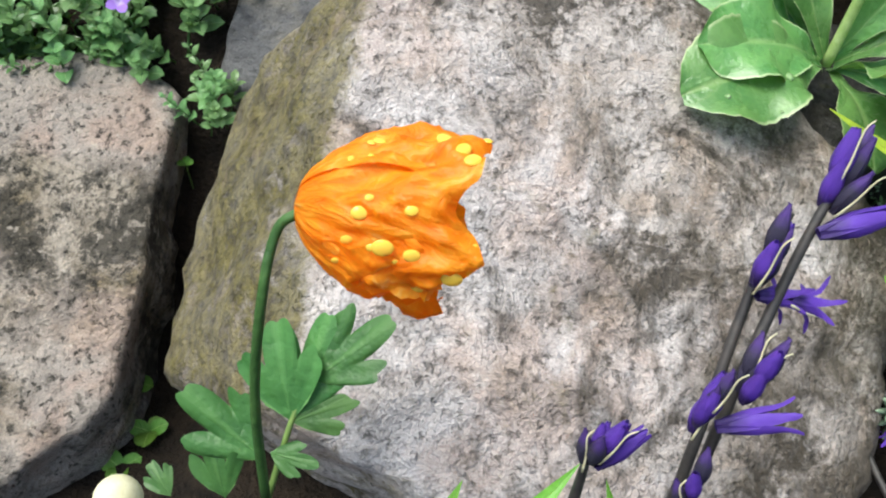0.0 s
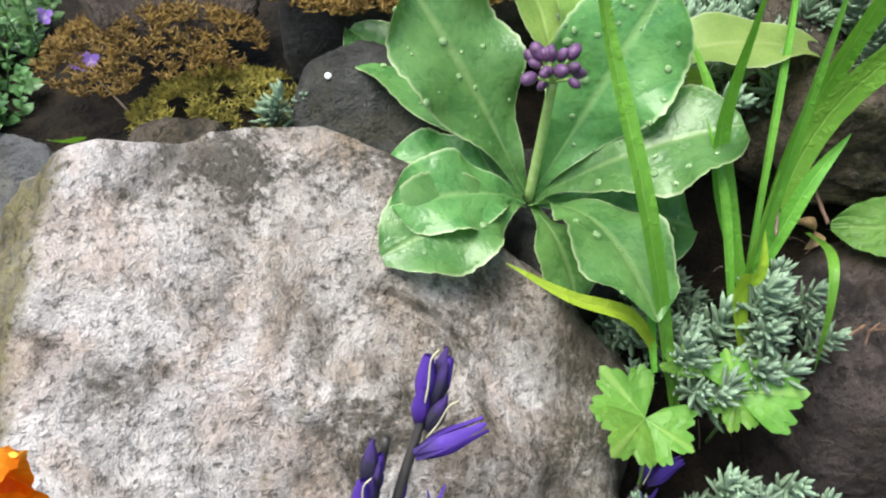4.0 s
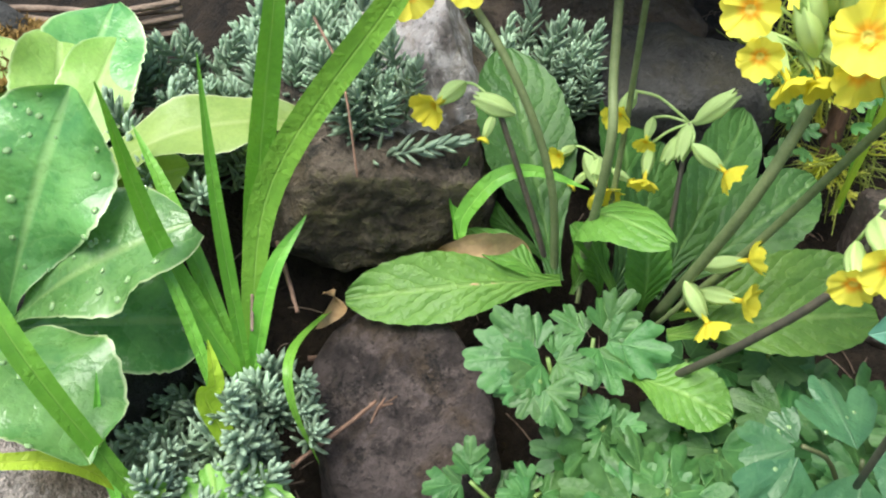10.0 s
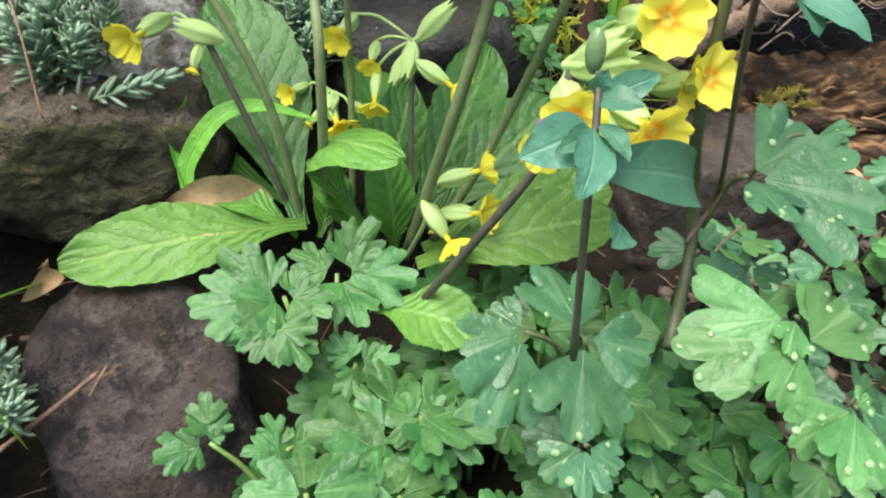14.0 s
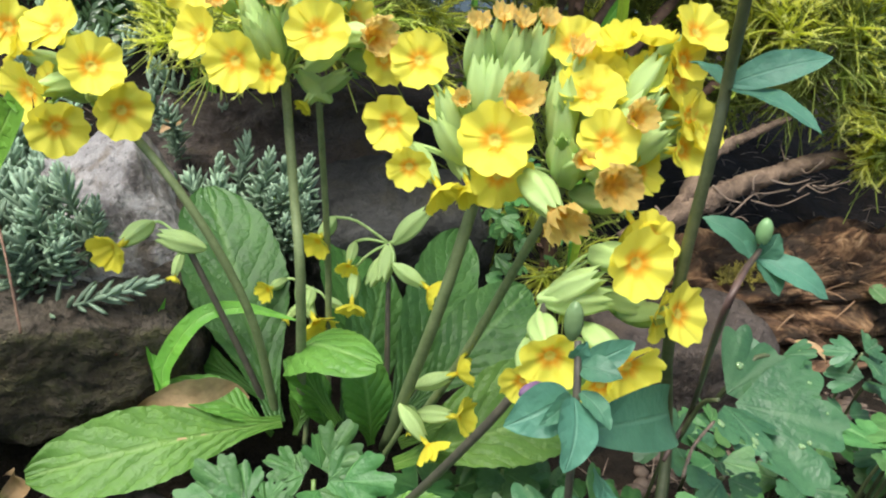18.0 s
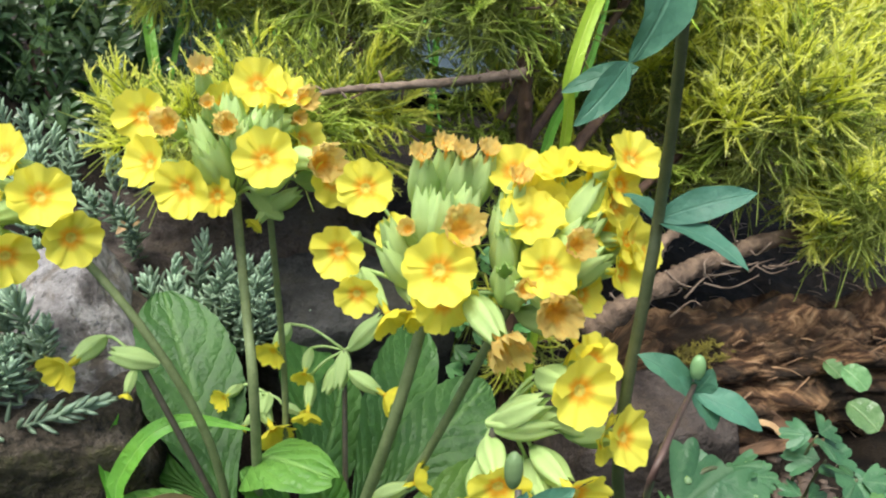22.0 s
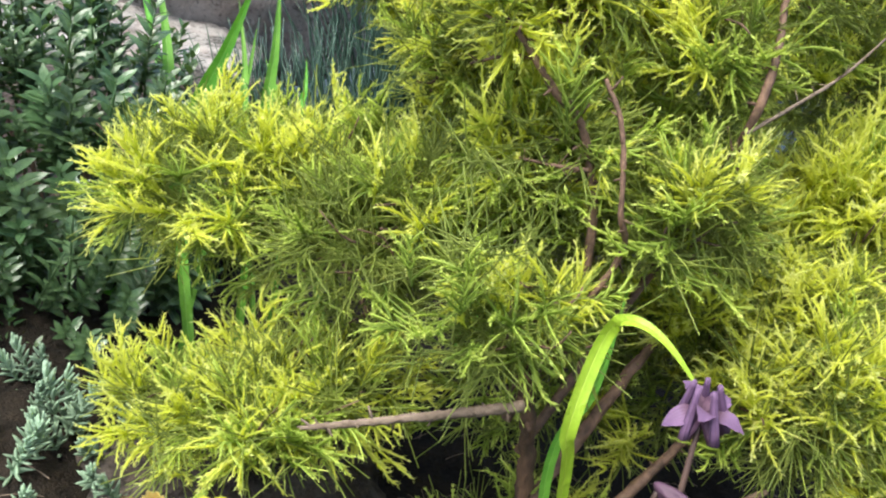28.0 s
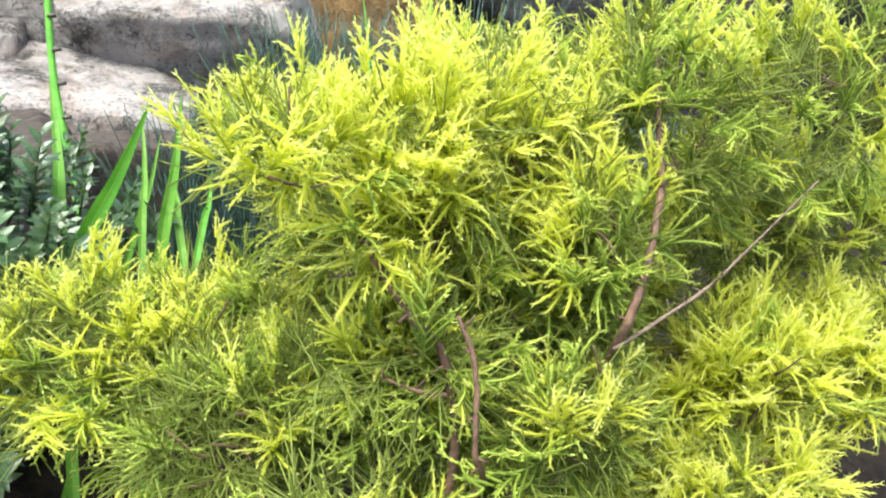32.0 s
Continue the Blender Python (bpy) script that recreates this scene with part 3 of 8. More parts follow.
stone("stone", (-0.092, 0.492, 0.235), cut((-0.111, 0.474, 0.248), (-0.1, -0.7, 0.7), [(-0.136, 0.455, 0.226), (-0.123, 0.489, 0.261), (-0.114, 0.502, 0.275), (-0.093, 0.503, 0.279), (-0.066, 0.494, 0.274), (-0.053, 0.469, 0.252), (-0.090, 0.435, 0.210), (-0.118, 0.438, 0.210)], 0.16, (0, 0.45, -1)),
      M_GREY, "smooth grey slate stone with a crack", "stone", 5, 4, 0.0012, 40, 30, "", 6, 0.95)
stone("stone", (0.115, 0.495, 0.262), cut((0.103, 0.478, 0.294), (-0.1, -0.6, 0.75), [(0.076, 0.485, 0.296), (0.080, 0.501, 0.308), (0.096, 0.504, 0.313), (0.118, 0.506, 0.318), (0.155, 0.490, 0.302), (0.160, 0.440, 0.270), (0.118, 0.440, 0.266), (0.079, 0.466, 0.281)], 0.18, (0, 0.35, -1)),
      M_DARK, "dark grey stone with a pale speck", "stone", 5, 9, 0.002, 40, 22, "", 12, 0.9)
stone("stone", (0.155, 0.585, 0.29), block((0.155, 0.59, 0.29), (0.17, 0.10, 0.10), 4, (10, 0), 11, 5), M_DARK, "dark stone capped with golden brown moss", "stone", 5, 12, 0.003, 40)
stone("stone", (0.015, 0.47, 0.27), block((0.012, 0.462, 0.258), (0.05, 0.035, 0.07), -20, (20, 0), 21, 4), M_BLOCK, "small olive stone with moss on it", "stone", 5, 22, 0.002, 40)
stone("stone", (0.02, 0.60, 0.30), block((0.0, 0.61, 0.265), (0.11, 0.09, 0.08), 10, (6, 0), 31, 4), M_FLAT, "brown stone behind the moss", "stone", 4, 32, 0.003, 40)
stone("stone", (0.368, 0.330, 0.165), cut((0.367, 0.318, 0.209), (-0.203, -0.382, 0.902), [(0.372, 0.388, 0.238), (0.352, 0.384, 0.233), (0.333, 0.365, 0.220), (0.324, 0.330, 0.204), (0.331, 0.301, 0.193), (0.352, 0.286, 0.190), (0.385, 0.280, 0.194), (0.412, 0.292, 0.207), (0.420, 0.325, 0.222), (0.405, 0.365, 0.236)], 0.09, (0, -0.05, -1), 0.05),
      M_SLAB, "rounded dark purplish brown stone with a twig", "stone", 6, 42, 0.0024, 40, 13, "", 8, 0.95)
stone("stone", (0.398, 0.432, 0.268), [
    (V(0.39, 0.402, 0.304), V(0.12, -0.30, 1)), (V(0.400, 0.396, 0.278), V(-0.25, -0.95, -0.10)), (V(0.380, 0.402, 0.236), V(-0.12, -0.5, -0.86)), (V(0.345, 0.412, 0.28), V(-1, -0.1, 0.15)),
    (V(0.446, 0.39, 0.275), V(0.85, -0.5, 0.1)), (V(0.40, 0.49, 0.25), V(0, 1, 0)), (V(0.356, 0.410, 0.300), V(-0.7, -0.3, 0.7)), (V(0.355, 0.412, 0.245), V(-0.7, -0.4, -0.6)),
], M_BLOCK, "brown block stone with a mossy front face", "stone", 6, 52, 0.0032, 45, 30, "", 14, 0.93)
stone("stone", (0.438, 0.462, 0.285), [
    plane3((0.454, 0.458, 0.351), (0.446, 0.425, 0.303), (0.405, 0.412, 0.303)), plane3((0.457, 0.459, 0.352), (0.464, 0.424, 0.292), (0.490, 0.520, 0.340)), plane3((0.454, 0.458, 0.351), (0.418, 0.427, 0.322), (0.410, 0.50, 0.335)),
    (V(0.400, 0.420, 0.322), V(-0.75, -0.1, 0.65)), (V(0.455, 0.515, 0.30), V(0.1, 1, 0.3)), (V(0.43, 0.412, 0.290), V(-0.1, -0.72, -0.68)), (V(0.385, 0.43, 0.29), V(-1, -0.2, 0.1)), (V(0.475, 0.46, 0.25), V(1, -0.3, 0)), (V(0.44, 0.45, 0.20), V(0, 0, -1)),
], M_CRYSTAL, "pale glittering stone with a sharp ridge", "stone", 6, 62, 0.0022, 50, 60, "", 0, 0.95)
stone("stone", (0.58, 0.57, 0.27), block((0.575, 0.575, 0.27), (0.26, 0.11, 0.095), -16, (8, 0), 71, 4, 0.2), M_FLAT, "long flat reddish grey stone", "stone", 6, 72, 0.0055, 40, 26, "", 30, 0.84)
stone("stone", (0.63, 0.49, 0.24), block((0.625, 0.47, 0.24), (0.14, 0.08, 0.11), -20, (16, 0), 81, 3, 0.2), M_DARK, "dark stone with a pale star-shaped patch", "stone", 5, 82, 0.003, 40, 26, "", 26, 0.86)
stone("stone", (0.745, 0.30, 0.185), block((0.745, 0.30, 0.175), (0.12, 0.075, 0.10), -24, (5, 0), 91, 3, 0.15), M_FLAT, "small squared brown stone beside the log", "stone", 5, 92, 0.0018, 40, 60, "", 3, 0.95)
stone("stone", (0.215, 0.43, 0.18), block((0.225, 0.44, 0.17), (0.10, 0.10, 0.14), 15, (0, 0), 95, 3), M_DARK, "dark stone under the leaves", "stone", 4, 96, 0.003, 40)


# ---- plants: shared kit ----
M_STEM = plain_mat("green_stem", (0.10, 0.17, 0.04), (0.17, 0.25, 0.07), 120, 0.5, 0.2)
M_STEM_BELL = plain_mat("blackish_bluebell_stem", (0.022, 0.020, 0.022), (0.055, 0.048, 0.045), 120, 0.5, 0.2)
M_STEM_DARK = plain_mat("dark_purple_stem", (0.045, 0.040, 0.033), (0.10, 0.088, 0.062), 120, 0.5, 0.2)
M_AURICULA = leaf_mat("mealy_auricula_leaf", (0.175, 0.375, 0.11), (0.08, 0.23, 0.065), (0.30, 0.47, 0.18), (0.50, 0.62, 0.34), 0, 6, 1.0, 0.25, 0.28, 0.3, 0.93, wet=0.15)
M_AURICULA_Y = leaf_mat("young_auricula_leaf", (0.36, 0.52, 0.14), (0.27, 0.43, 0.11), (0.45, 0.58, 0.22), (0.55, 0.65, 0.36), 0, 6, 1.0, 0.12, 0.42, 0.4, 0.93)
M_BLADE = leaf_mat("sword_leaf", (0.21, 0.47, 0.06), (0.14, 0.36, 0.045), (0.30, 0.55, 0.12), None, 0.5, 0, 0.0, 0.42, 0.38)
M_BLADE_Y = leaf_mat("young_sword_leaf", (0.42, 0.58, 0.05), (0.34, 0.50, 0.04), (0.5, 0.62, 0.1), None, 0.5, 0, 0.0, 0.45, 0.42)
M_SEDUM = plain_mat("grey_green_stonecrop", (0.14, 0.205, 0.125), (0.25, 0.335, 0.22), 80, 0.55, 0.1, trans=0.25, vary=0.7, tip=(0.33, 0.45, 0.32))
M_SEDUM_STEM = plain_mat("stonecrop_stem", (0.16, 0.11, 0.07), (0.27, 0.20, 0.14), 120, 0.6)
M_FRESH = leaf_mat("fresh_green_leaf", (0.20, 0.40, 0.065), (0.13, 0.30, 0.045), (0.36, 0.54, 0.14), None, 6, 3, 1.4, 0.3, 0.42, 0.35)
M_SMALL = leaf_mat("small_grey_green_leaf", (0.20, 0.355, 0.145), (0.115, 0.235, 0.085), (0.29, 0.43, 0.20), None, 4, 1.2, 0.3, 0.5, 0.25)
M_OXLEAF = leaf_mat("quilted_oxlip_leaf", (0.062, 0.165, 0.033), (0.034, 0.104, 0.021), (0.14, 0.27, 0.075), None, 0, 8, 1.3, 0.62, 0.50, 0.22, vein_mix=0.26)
M_OXLEAF_Y = leaf_mat("bright_oxlip_leaf", (0.145, 0.315, 0.050), (0.09, 0.225, 0.034), (0.26, 0.43, 0.12), None, 0, 8, 1.3, 0.66, 0.48, 0.3, vein_mix=0.26)
M_POPPYLEAF = leaf_mat("poppy_leaf", (0.09, 0.215, 0.06), (0.042, 0.125, 0.034), (0.12, 0.26, 0.08), (0.15, 0.29, 0.10), 3, 0.5, 0, 0.3, 0.46, 0.3, vein_mix=0.10)
M_COLUMBINE = leaf_mat("blue_green_columbine_leaf", (0.08, 0.19, 0.08), (0.042, 0.12, 0.055), (0.14, 0.25, 0.13), None, 5, 0.5, 0, 0.3, 0.40, 0.22)
M_COLUMBINE_TALL = leaf_mat("bluish_columbine_leaf", (0.085, 0.215, 0.135), (0.060, 0.165, 0.105), (0.115, 0.25, 0.165), None, 0, 5, 1.2, 0.08, 0.5, 0.22, vein_mix=0.08)
M_COLUMBINE_Y = leaf_mat("light_columbine_leaf", (0.13, 0.275, 0.085), (0.075, 0.19, 0.055), (0.22, 0.37, 0.15), None, 5, 0.5, 0, 0.3, 0.42, 0.32)
k = Nodes("orange_poppy_petal")
mp = k.n("Mapping", Vector=k.n("TexCoord").outputs["UV"])
mp.inputs["Scale"].default_value = (6, 3.0, 1)
rnd_o = k.n("ObjectInfo").outputs["Random"]
wr = k.noise(k.mix(0.05, mp.outputs[0], k.n("TexNoise", Vector=k.coord(), Scale=90.0).outputs[1]), 1.6, 5, 0.6, 0.8)
pat = k.noise(k.coord(), 70, 4, 0.6, 0.4)
col = k.ramp(k.math("ADD", k.math("MULTIPLY", wr, 0.6), k.math("MULTIPLY", pat, 0.4)), [(0.34, (0.88, 0.20, 0.004)), (0.48, (0.95, 0.29, 0.008)), (0.58, (0.98, 0.41, 0.025)), (0.68, (0.99, 0.68, 0.20))])
nrm = k.bump(k.math("ADD", wr, k.math("MULTIPLY", pat, 0.6)), 0.6, 0.003)
mx = k.n("MixShader", Fac=0.48)
k.link(k.bsdf(col, 0.4, nrm, 0.4), mx.inputs[1])
k.link(k.n("BsdfTranslucent", Color=col, Normal=nrm).outputs[0], mx.inputs[2])
M_POPPY = k.done(mx.outputs[0])
M_BLUEBELL = petal_mat("violet_bluebell_petal", (0.12, 0.05, 0.43), (0.06, 0.035, 0.17), 0.12, None, 0.45, 0.25, 0.4)
M_BLUEBELL_D = petal_mat("dusky_bluebell_bud", (0.085, 0.045, 0.22), (0.045, 0.04, 0.075), 0.5, None, 0.5, 0.2, 0.4)
M_BUD = plain_mat("dark_purple_bud", (0.04, 0.018, 0.05), (0.17, 0.07, 0.20), 300, 0.5, 0.2)
k = Nodes("yellow_oxlip_petal")
sep_p = k.n("SeparateXYZ", Vector=k.n("TexCoord").outputs["UV"])
c_p = k.coord()
n_f, n_b = k.noise(c_p, 300, 4, 0.6), k.noise(c_p, 80, 3, 0.6)
off_mid = k.math("ABSOLUTE", k.math("SUBTRACT", k.math("MULTIPLY", sep_p.outputs[0], 2.0), 1.0))
reach = k.math("ADD", k.math("ADD", sep_p.outputs[1], k.math("MULTIPLY", off_mid, 0.10)), k.math("MULTIPLY", k.math("SUBTRACT", n_f, 0.5), 0.16))
col = k.mix(k.ramp(reach, [(0.22, 1.0), (0.50, 0.0)]), (0.91, 0.82, 0.09), (0.92, 0.40, 0.004))
col = k.mix(k.ramp(sep_p.outputs[1], [(0.04, 1.0), (0.12, 0.0)]), col, (0.80, 0.66, 0.12))
col = k.mix(k.ramp(n_b, [(0.45, 0.0), (0.65, 0.35)]), col, (0.93, 0.87, 0.24))
col = k.n("HueSaturation", Color=col, Value=k.math("ADD", 0.92, k.math("MULTIPLY", k.n("ObjectInfo").outputs["Random"], 0.14))).outputs[0]
mx = k.n("MixShader", Fac=0.38)
k.link(k.bsdf(col, 0.5, k.bump(k.math("ADD", n_f, n_b), 0.35, 0.0008), 0.3), mx.inputs[1])
k.link(k.n("BsdfTranslucent", Color=col).outputs[0], mx.inputs[2])
M_PETAL = k.done(mx.outputs[0])
M_WITHER = petal_mat("withered_oxlip_petal", (0.98, 0.74, 0.26), (0.96, 0.50, 0.07), 0.3, None, 0.7, 0.6, 0.2)
M_CALYX = plain_mat("pale_green_calyx", (0.40, 0.57, 0.18), (0.57, 0.71, 0.31), 200, 0.6, 0.3, trans=0.3)
M_CREAM = plain_mat("cream_bud", (0.62, 0.58, 0.38), (0.72, 0.68, 0.48), 150, 0.5, 0.2, trans=0.2)
# Pale green base imitates leaf colour shining through the drop.
k = Nodes("water_drop")
M_DROP = k.done(k.bsdf((0.42, 0.62, 0.30), 0.02, None, 0.8, Transmission_Weight=0.55, IOR=1.33))
# Yellow-orange base paints the petal's light into the drop.
k = Nodes("light_tinted_drop")
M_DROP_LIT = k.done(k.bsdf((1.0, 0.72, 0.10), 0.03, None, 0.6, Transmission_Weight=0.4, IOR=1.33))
M_LILAC = petal_mat("lilac_petal", (0.30, 0.16, 0.62), (0.5, 0.4, 0.7), 0.15, None, 0.5, 0.3)
M_COLFLOWER = petal_mat("purple_columbine_petal", (0.21, 0.12, 0.23), (0.12, 0.06, 0.10), 0.3, None, 0.5, 0.25, 0.3)


def fan_leaf(geo, base, tip, spread=70, lobes=3, depth=0.35, teeth=0.1, nt=3, up=(0, 0, 1), cup=0.1, wave=0.1, seed=0, n=8, m=32, fat=0.8, point=0.55):
    """A lobed leaflet that fans out from its base, with toothed or rounded lobes."""
    rnd = random.Random(seed)
    base, tip = V(base), V(tip)
    ax = tip - base
    length = np.linalg.norm(ax)
    d = ax / length
    upv = unit(V(up) - d * (V(up) @ d))
    side = np.cross(d, upv)
    ph = rnd.uniform(0, 6)
    sp = radians(spread)
    verts, faces, uvs = [base], [], [(0.5, 0)]
    for i in range(1, n + 1):
        s = i / n
        for j in range(m + 1):
            a = (2 * j / m - 1)
            th = a * sp
            x = (a + 1) / 2 * lobes
            lob = 1 - depth * (1 - abs(math.sin(math.pi * x)) ** point) * (1 if 0.04 < a + 1 < 1.96 else 0.6) if lobes > 1 else 1
            tooth = 1 - teeth * (1 - abs(math.sin(math.pi * x * nt)) ** (0.7 if point < 0.8 else 1.2))
            env = (1 - (1 - fat) * abs(a) ** 1.5) * (1 - 0.35 * max(0, abs(a) - 0.85) / 0.15)
            r = length * env * (lob * tooth * (1 + 0.13 * noise.noise(Vector((a * 4.3, seed * 1.37, 0.5))))) ** (s ** 1.5) * s
            p = base + d * r * math.cos(th) + side * r * math.sin(th)
            h = cup * length * s * s * abs(a) + wave * length * s * s * (0.6 * math.sin(ph + x * 6.283) + 0.4 * math.sin(ph * 2 + a * 4)) - 0.10 * length * s * s
            verts.append(p + upv * h)
            uvs.append((0.5 + 0.5 * a, s))
    for j in range(m):
        faces.append((0, 1 + j, 2 + j))
    k = m + 1
    for i in range(n - 1):
        for j in range(m):
            q = 1 + i * k + j
            faces.append((q, q + k, q + k + 1, q + 1))
    return geo.add(verts, faces, uvs)


def blob_geo(geo, p, radii, turn=None, level=2, uvv=0.5):
    dirs, faces = ico(level)
    v = dirs * V(radii)
    if turn is not None:
        v = v @ np.array(turn).T
    return geo.add(v + V(p), faces, [(0.5, uvv)] * len(dirs))


def towards(d):
    """Turns +z to the way d."""
    return np.array(Vector(d).to_track_quat("Z", "Y").to_matrix())


def drops_on(ob_part, geo, count, size, seed, name="dew", vmin=0.25, vmax=0.95):
    """Rain drops lying on the upper side of a blade that leaf() made."""
    rnd = random.Random(seed)
    out = Geo()
    faces = [f for f in geo.f if len(f) == 4]
    for _ in range(count):
        f = rnd.choice(faces)
        q = [V(geo.v[i]) for i in f]
        if not vmin < geo.uv[f[0]][1] < vmax:
            continue
        nrm = unit(np.cross(q[1] - q[0], q[3] - q[0]))
        if nrm[2] < 0:
            nrm = -nrm
        r = size * rnd.uniform(0.35, 1.0) ** 1.5
        p = sum(q) / 4 + nrm * r * 0.12
        blob_geo(out, p, (r * rnd.uniform(0.8, 1.3), r, r * 0.5), towards(nrm), 2)
    if out.v:
        part(name, out, M_DROP, ob_part, "rain drops with the light through them painted in", kind="stuff")


# ---- orange poppy ----
poppy = thing("poppy_plant", (-0.052, 0.176, 0.242), "single nodding orange poppy wet with rain", "flower")
HEAD = V(-0.030, 0.1955, 0.352)
g = Geo()
tube(g, [(-0.052, 0.176, 0.242), (-0.048, 0.181, 0.290), (-0.041, 0.186, 0.326), (-0.036, 0.195, 0.343), (-0.030, 0.197, 0.348)], 0.0016, 0.0013, 24, 8)
part("stem", g, M_POPPYLEAF, poppy)
POP_AX = unit(V((0.014, 0.193, 0.3475)) - HEAD)
pu = unit(np.cross(POP_AX, (0, 0.64, -0.77)))
pv = np.cross(POP_AX, pu)


def poppy_petal(a0, spread, seed, length, gape):
    rnd = random.Random(seed)
    g = Geo()
    n, m = 26, 44
    verts, faces, uvs = [], [], []
    for i in range(n + 1):
        v = i / n
        for j in range(m + 1):
            u = 2 * j / m - 1
            a = a0 + u * spread * (0.65 + 0.35 * v)
            rim = 0.93 - 0.10 * abs(u) ** 3 + 0.21 * noise.noise(Vector((u * 2.2, seed * 1.7, 0.3))) + 0.05 * noise.noise(Vector((u * 6, seed, 1.3)))
            rad = 0.0198 * (0.16 * math.sin(math.pi * v) + (v * 0.94 + 0.001) ** 0.40) * (1 + gape * v * v)
            rad *= 1 - 0.16 * max(0, v - 0.75) * 4 * (0.5 + noise.noise(Vector((u * 2.2, seed, 7))))
            q = Vector((u * 2.4, v * 3.2, seed * 1.7))
            rad += 0.0062 * v * noise.fractal(q, 0.8, 2.2, 4) + 0.0024 * v * noise.noise(Vector((u * 5 + v * 3, v * 5, seed * 3.1))) + 0.0010 * v * abs(noise.noise(Vector((u * 9 - v * 5, v * 10 + u * 3, seed * 2.3))))
            x = length * rim * (v ** 1.05)
            verts.append(HEAD + POP_AX * x + (pu * math.cos(a) + pv * math.sin(a)) * rad)
            uvs.append((j / m, v))
    k = m + 1
    for i in range(n):
        for j in range(m):
            q = i * k + j
            faces.append((q, q + 1, q + 1 + k, q + k))
    return g.add(verts, faces, uvs)


petals = []
to_eye = unit(V(0.01, 0.055, 0.476) - HEAD)
a_front = math.atan2(to_eye @ pv, to_eye @ pu)
for i, (a0, sp, ln, gp) in enumerate(((a_front - 0.15, 1.25, 0.0440, 0.12), (a_front + 1.5, 1.3, 0.0385, 0.08), (a_front + 3.1, 1.25, 0.043, 0.10), (a_front + 4.6, 1.3, 0.0405, 0.08))):
    pg = poppy_petal(a0, sp, i + 2, ln, gp)
    petals.append((part("petal", pg, M_POPPY, poppy), pg))
for ob_p, pg in petals:
    rnd = random.Random(17)
    out = Geo()
    for _ in range(50):
        f = rnd.choice(pg.f)
        q = [V(pg.v[i]) for i in f]
        c = sum(q) / 4
        nrm = c - HEAD - POP_AX * ((c - HEAD) @ POP_AX)
        nrm = unit(nrm)
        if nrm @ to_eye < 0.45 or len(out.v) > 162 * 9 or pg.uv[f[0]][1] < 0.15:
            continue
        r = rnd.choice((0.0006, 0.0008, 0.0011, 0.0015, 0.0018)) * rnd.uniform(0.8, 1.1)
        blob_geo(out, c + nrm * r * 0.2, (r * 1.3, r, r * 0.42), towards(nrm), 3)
    if out.v:
        part("dew", out, M_DROP_LIT, ob_p, "rain drops with the light through them painted in", kind="stuff")
for b, t, w, lo in (((-0.044, 0.194, 0.260), (-0.049, 0.211, 0.292), 0.017, 2), ((-0.043, 0.195, 0.261), (-0.032, 0.216, 0.289), 0.014, 2), ((-0.037, 0.202, 0.271), (-0.011, 0.212, 0.291), 0.014, 2),
                    ((-0.044, 0.194, 0.260), (-0.023, 0.197, 0.270), 0.016, 2), ((-0.054, 0.188, 0.247), (-0.080, 0.200, 0.268), 0.026, 3), ((-0.051, 0.187, 0.253), (-0.035, 0.182, 0.254), 0.026, 2),
                    ((-0.068, 0.181, 0.234), (-0.072, 0.190, 0.257), 0.020, 3), ((-0.090, 0.186, 0.225), (-0.099, 0.195, 0.234), 0.018, 3)):
    g = Geo()
    fan_leaf(g, b, t, 44, 3, 0.34, 0.09, 2, (-0.1, -0.6, 0.8), 0.10, 0.05, int(w * 1e4) + lo, 10, 48, fat=0.55, point=0.85)
    part("leaf", g, M_POPPYLEAF, poppy)
g = Geo()
tube(g, [(-0.054, 0.181, 0.233), (-0.045, 0.193, 0.258), (-0.040, 0.201, 0.268)], 0.0012, 0.0009, 8)
part("leaf_stalk", g, M_STEM, poppy)
g = Geo()
blob_geo(g, (-0.082, 0.156, 0.280), (0.0065, 0.0065, 0.0075), None, 3)
bud = new("flower_bud", g.mesh("flower_bud", (-0.082, 0.156, 0.280)))
bud.location = (-0.082, 0.156, 0.280)
bud.data.materials.append(M_CREAM)
tagged(bud, "pale cream flower bud close to the camera", "flower bud")
g = Geo()
tube(g, [(-0.082, 0.156, 0.280), (-0.09, 0.17, 0.26), (-0.10, 0.19, 0.10)], 0.001, 0.0012, 8)
part("stem", g, M_STEM, bud)


# ---- bluebells ----
def bluebell_floret(seed, length=0.017, openness=0.5):
    """A narrow bell of six strap petals along +z."""
    g = Geo()
    rnd = random.Random(seed)
    for i in range(6):
        a = i * math.pi / 3 + rnd.uniform(-0.1, 0.1)
        r = V(math.cos(a), math.sin(a), 0)
        o = openness * rnd.uniform(0.7, 1.3)
        pts = [r * 0.0007, r * 0.0025 + V(0, 0, length * 0.4), r * (0.0021 + 0.003 * o) + V(0, 0, length * 0.75), r * (0.0017 + 0.009 * o) + V(0, 0, length * (1 - 0.15 * o))]
        line = curve(pts, 9)
        w = V(-math.sin(a), math.cos(a), 0)
        verts, faces, uvs = [], [], []
        for k, p in enumerate(line):
            v = k / 8
            half = 0.0017 * (0.5 + 0.5 * math.sin(math.pi * min(1, v + 0.25))) * (1 if v < 0.9 else 0.4)
            for u in (-1, 0, 1):
                verts.append(p + w * half * u - r * 0.0005 * (1 - u * u) * -1)
                uvs.append((0.5 + u / 2, v))
        for k in range(8):
            for u in range(2):
                q = k * 3 + u
                faces.append((q, q + 1, q + 4, q + 3))
        g.add(verts, faces, uvs)
    return g


